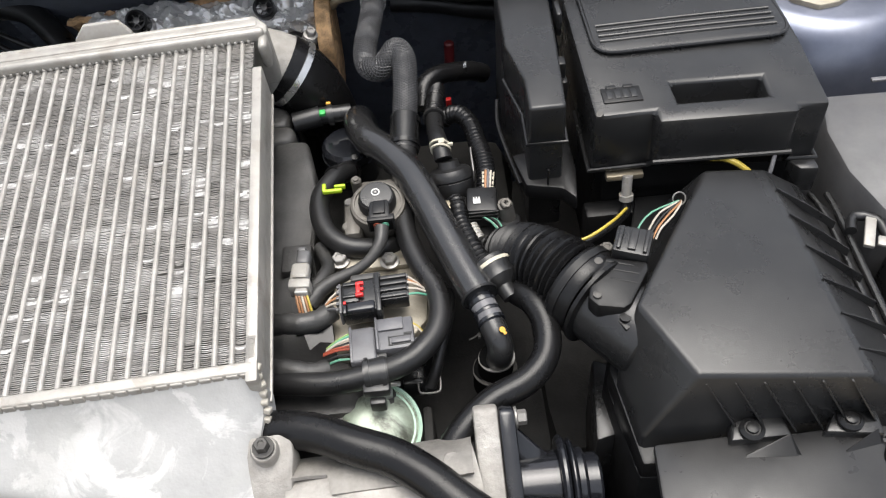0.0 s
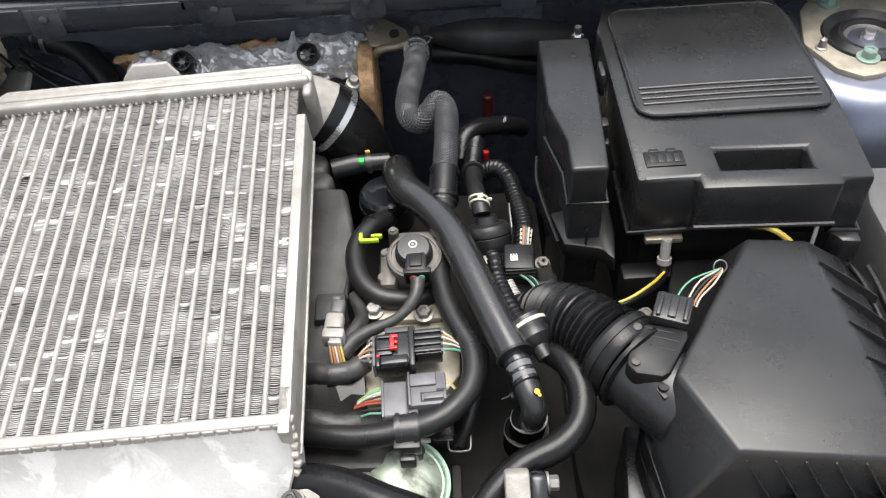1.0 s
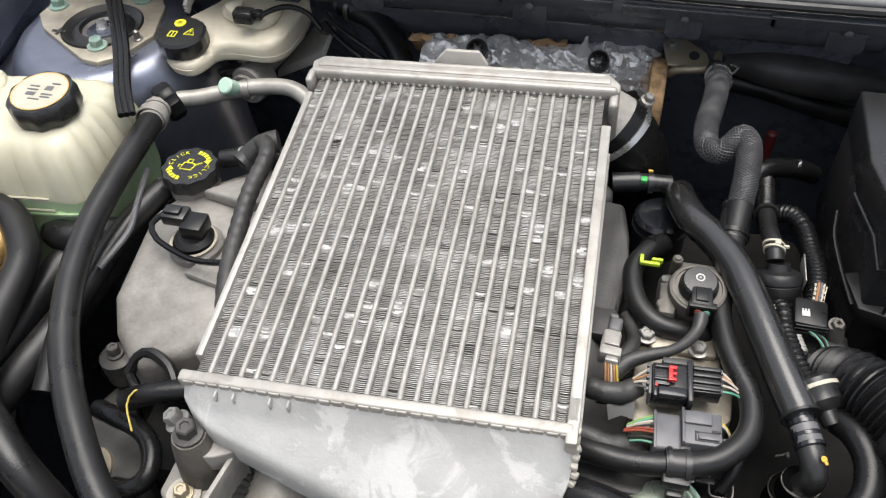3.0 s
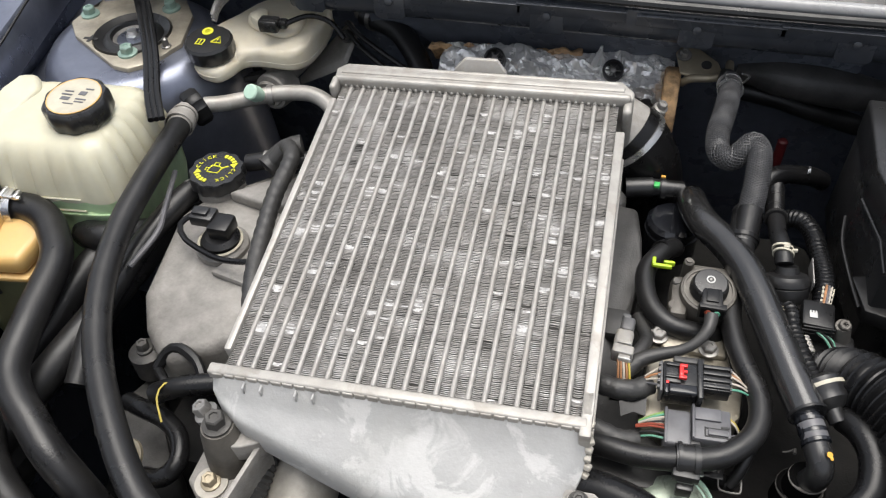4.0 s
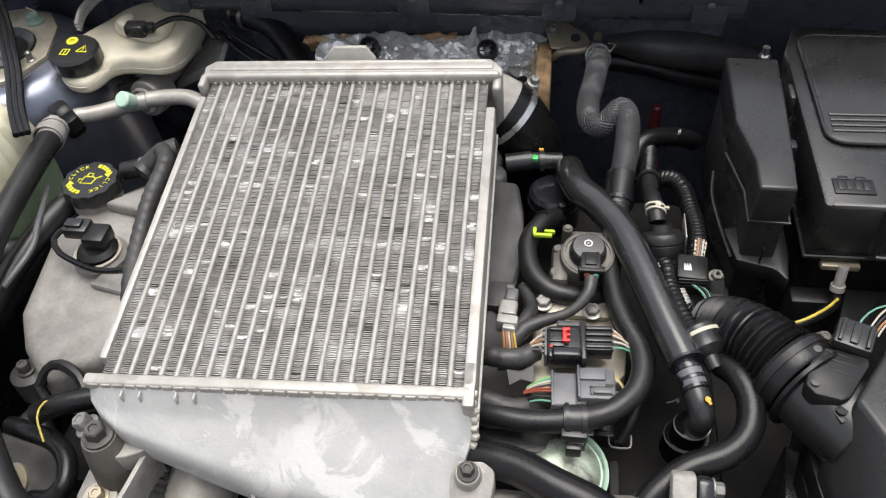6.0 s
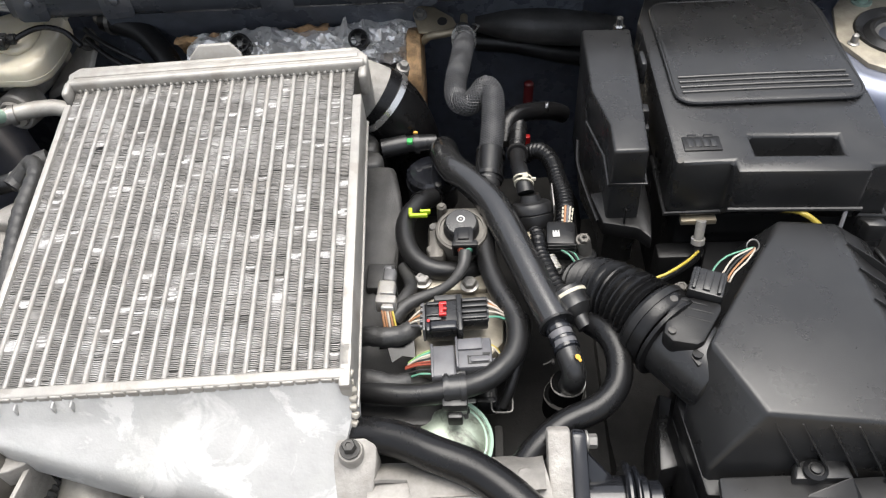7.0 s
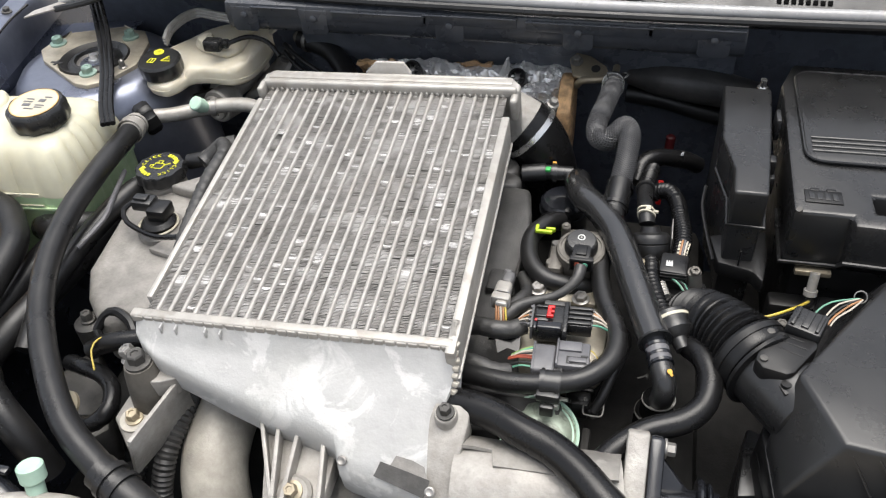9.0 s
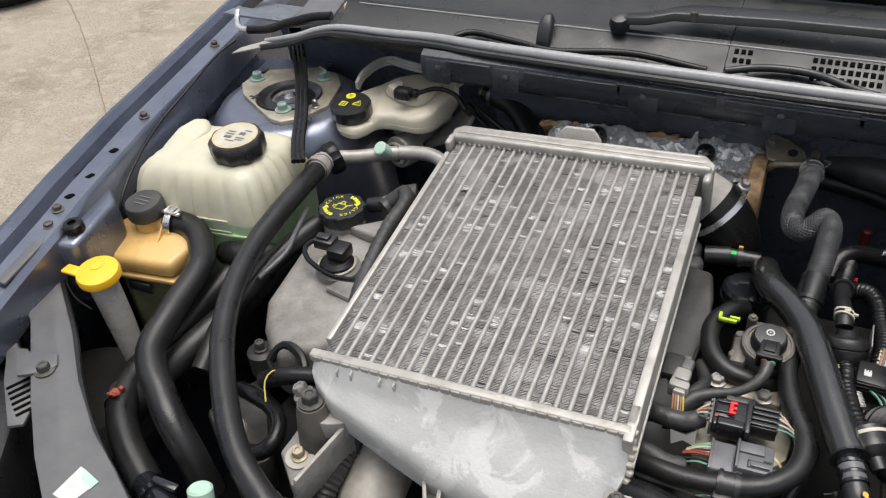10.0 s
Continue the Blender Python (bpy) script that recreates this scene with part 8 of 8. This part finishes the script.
part("wadding", crumple(90, 16, 9, 0.0055, pad, 0.006), M["wadding"], hsf, "burnt brown wadding")
part("wadding_end", merge(loft([[(x, 0.903 + 0.040 * math.cos(a) + 0.004 * noise.noise(Vector((x * 90, a, 0))), 0.846 + (0.044 if math.sin(a) > 0 else 0.07) * math.sin(a)) for a in [2 * math.pi * k / 18 for k in range(18)]] for x in (-0.083, -0.075, -0.066)], 0.003)), M["wadding"], hsf, "tan wadding edge")
for p in ((-0.270, 0.897, 0.889), (-0.139, 0.914, 0.878)):
    part("socket", merge(lathe([(0.0112, -0.024), (0.0118, 0.001), (0.0110, 0.003), (0.0092, 0.003), (0.0086, -0.008), (0.0, -0.008)], p, (0, -0.62, 0.75), 28)), M["plastic_sheen"], hsf, "black hollow rubber bush")
    part("socket_bolt", merge(lathe([(0.0035, -0.004), (0.0035, 0.0005), (0.002, 0.001)], p, (0, -0.62, 0.75), 10), *[box((p[0], p[1], p[2] - 0.001), (0.017, 0.0009, 0.0012), 0.0003, Matrix.Rotation(radians(k * 60), 4, V(0, -0.62, 0.75))) for k in range(3)]), M["steel"], hsf)
for dx, h in ((-0.020, 0.018), (0.0, 0.014)):
    part("foil_peak", loft([[(-0.146 + dx, 0.926, 0.872), (-0.138 + dx, 0.924, 0.874), (-0.131 + dx, 0.930, 0.872), (-0.138 + dx, 0.934, 0.870)], [(-0.141 + dx, 0.934, 0.872 + h * 0.5), (-0.136 + dx, 0.932, 0.872 + h * 0.55), (-0.133 + dx, 0.937, 0.872 + h * 0.45), (-0.137 + dx, 0.938, 0.872 + h * 0.5)],
                            [(-0.137 + dx, 0.940, 0.872 + h), (-0.135 + dx, 0.940, 0.873 + h), (-0.134 + dx, 0.942, 0.872 + h), (-0.136 + dx, 0.942, 0.871 + h)]]), M["foil"], hsf, angle=10)
part("shield_plate", box((-0.20, 0.93, 0.80), (0.24, 0.05, 0.10), 0.012), M["dark_metal"], hsf)

# dark hoses on the firewall, left
hose("firewall_hose", [(-0.445, 0.965, 0.885), (-0.42, 0.955, 0.885), (-0.395, 0.945, 0.878), (-0.365, 0.915, 0.86), (-0.345, 0.88, 0.835)], 0.014, "rubber_dust", "dusty black hose at the firewall")
solid("firewall_hose_clamp", merge(ring((-0.432, 0.960, 0.885), (1, -0.4, 0), 0.0145, 0.006, 0.0012), rod((-0.455, 0.97, 0.885), (-0.44, 0.963, 0.885), 0.008)), M["steel"], "steel clamp on the firewall hose", "clamp")
hose("brake_line", [(-0.455, 0.93, 0.895), (-0.435, 0.915, 0.888), (-0.40, 0.90, 0.875), (-0.365, 0.89, 0.86)], 0.003, "plastic_dull", "thin dark brake line")
hose("second_brake_line", [(-0.452, 0.918, 0.89), (-0.43, 0.902, 0.88), (-0.40, 0.887, 0.868), (-0.36, 0.875, 0.85)], 0.003, "plastic_dull", "thin dark brake line beside another")
solid("rear_trim_arc", merge(*[tube([(-0.6030, 0.884, 0.916 + d), (-0.6005, 0.899, 0.926 + d), (-0.593, 0.928, 0.930 + d), (-0.579, 0.944, 0.930 + d), (-0.552, 0.938, 0.930 + d), (-0.515, 0.934, 0.928 + d)], 0.0032, 8) for d in (0.0, -0.004, -0.008)]), M["clear"], "grey curved trim edge behind the reservoir", "trim")
cb = thing("cowl_corner", (-0.75, 0.92, 0.95), "grey plastic cowl corner with a cable", "cowl corner", kind="structure")
part("corner_panel", panel([[(-0.735, 0.912, 0.972), (-0.70, 0.905, 0.979), (-0.655, 0.915, 0.985)], [(-0.725, 0.965, 0.982), (-0.70, 0.968, 0.988), (-0.66, 0.962, 0.992)], [(-0.73, 1.05, 1.0), (-0.70, 1.05, 1.01), (-0.65, 1.05, 1.015)]], 0.003), M["plastic_grey"], cb)
part("corner_edge", panel([[(-0.770, 0.842, 0.958), (-0.72, 0.878, 0.962), (-0.68, 0.888, 0.968)], [(-0.765, 0.858, 0.960), (-0.72, 0.895, 0.966), (-0.69, 0.902, 0.972)]], 0.002), M["alu"], cb)
part("corner_cable", tube([(-0.772, 0.889, 0.972), (-0.74, 0.893, 0.975), (-0.715, 0.905, 0.982), (-0.68, 0.915, 0.990), (-0.65, 0.918, 0.994)], 0.006, 10), M["rubber"], cb)
part("cable_eye", tube([(-0.818, 0.930, 0.978), (-0.808, 0.912, 0.972), (-0.792, 0.895, 0.970), (-0.770, 0.889, 0.972)], 0.004, 8), M["bright"], cb)
part("hinge_arm", loft([[(-0.835 + 0.10 * f + a_, 0.945 + 0.15 * f + b_, 0.965 + 0.07 * f) for a_, b_ in ((-0.012, 0), (0.012, -0.004), (0.012, 0.004), (-0.012, 0.006))] for f in (0, 0.5, 1.0, 1.6)]), M["grime"], cb)
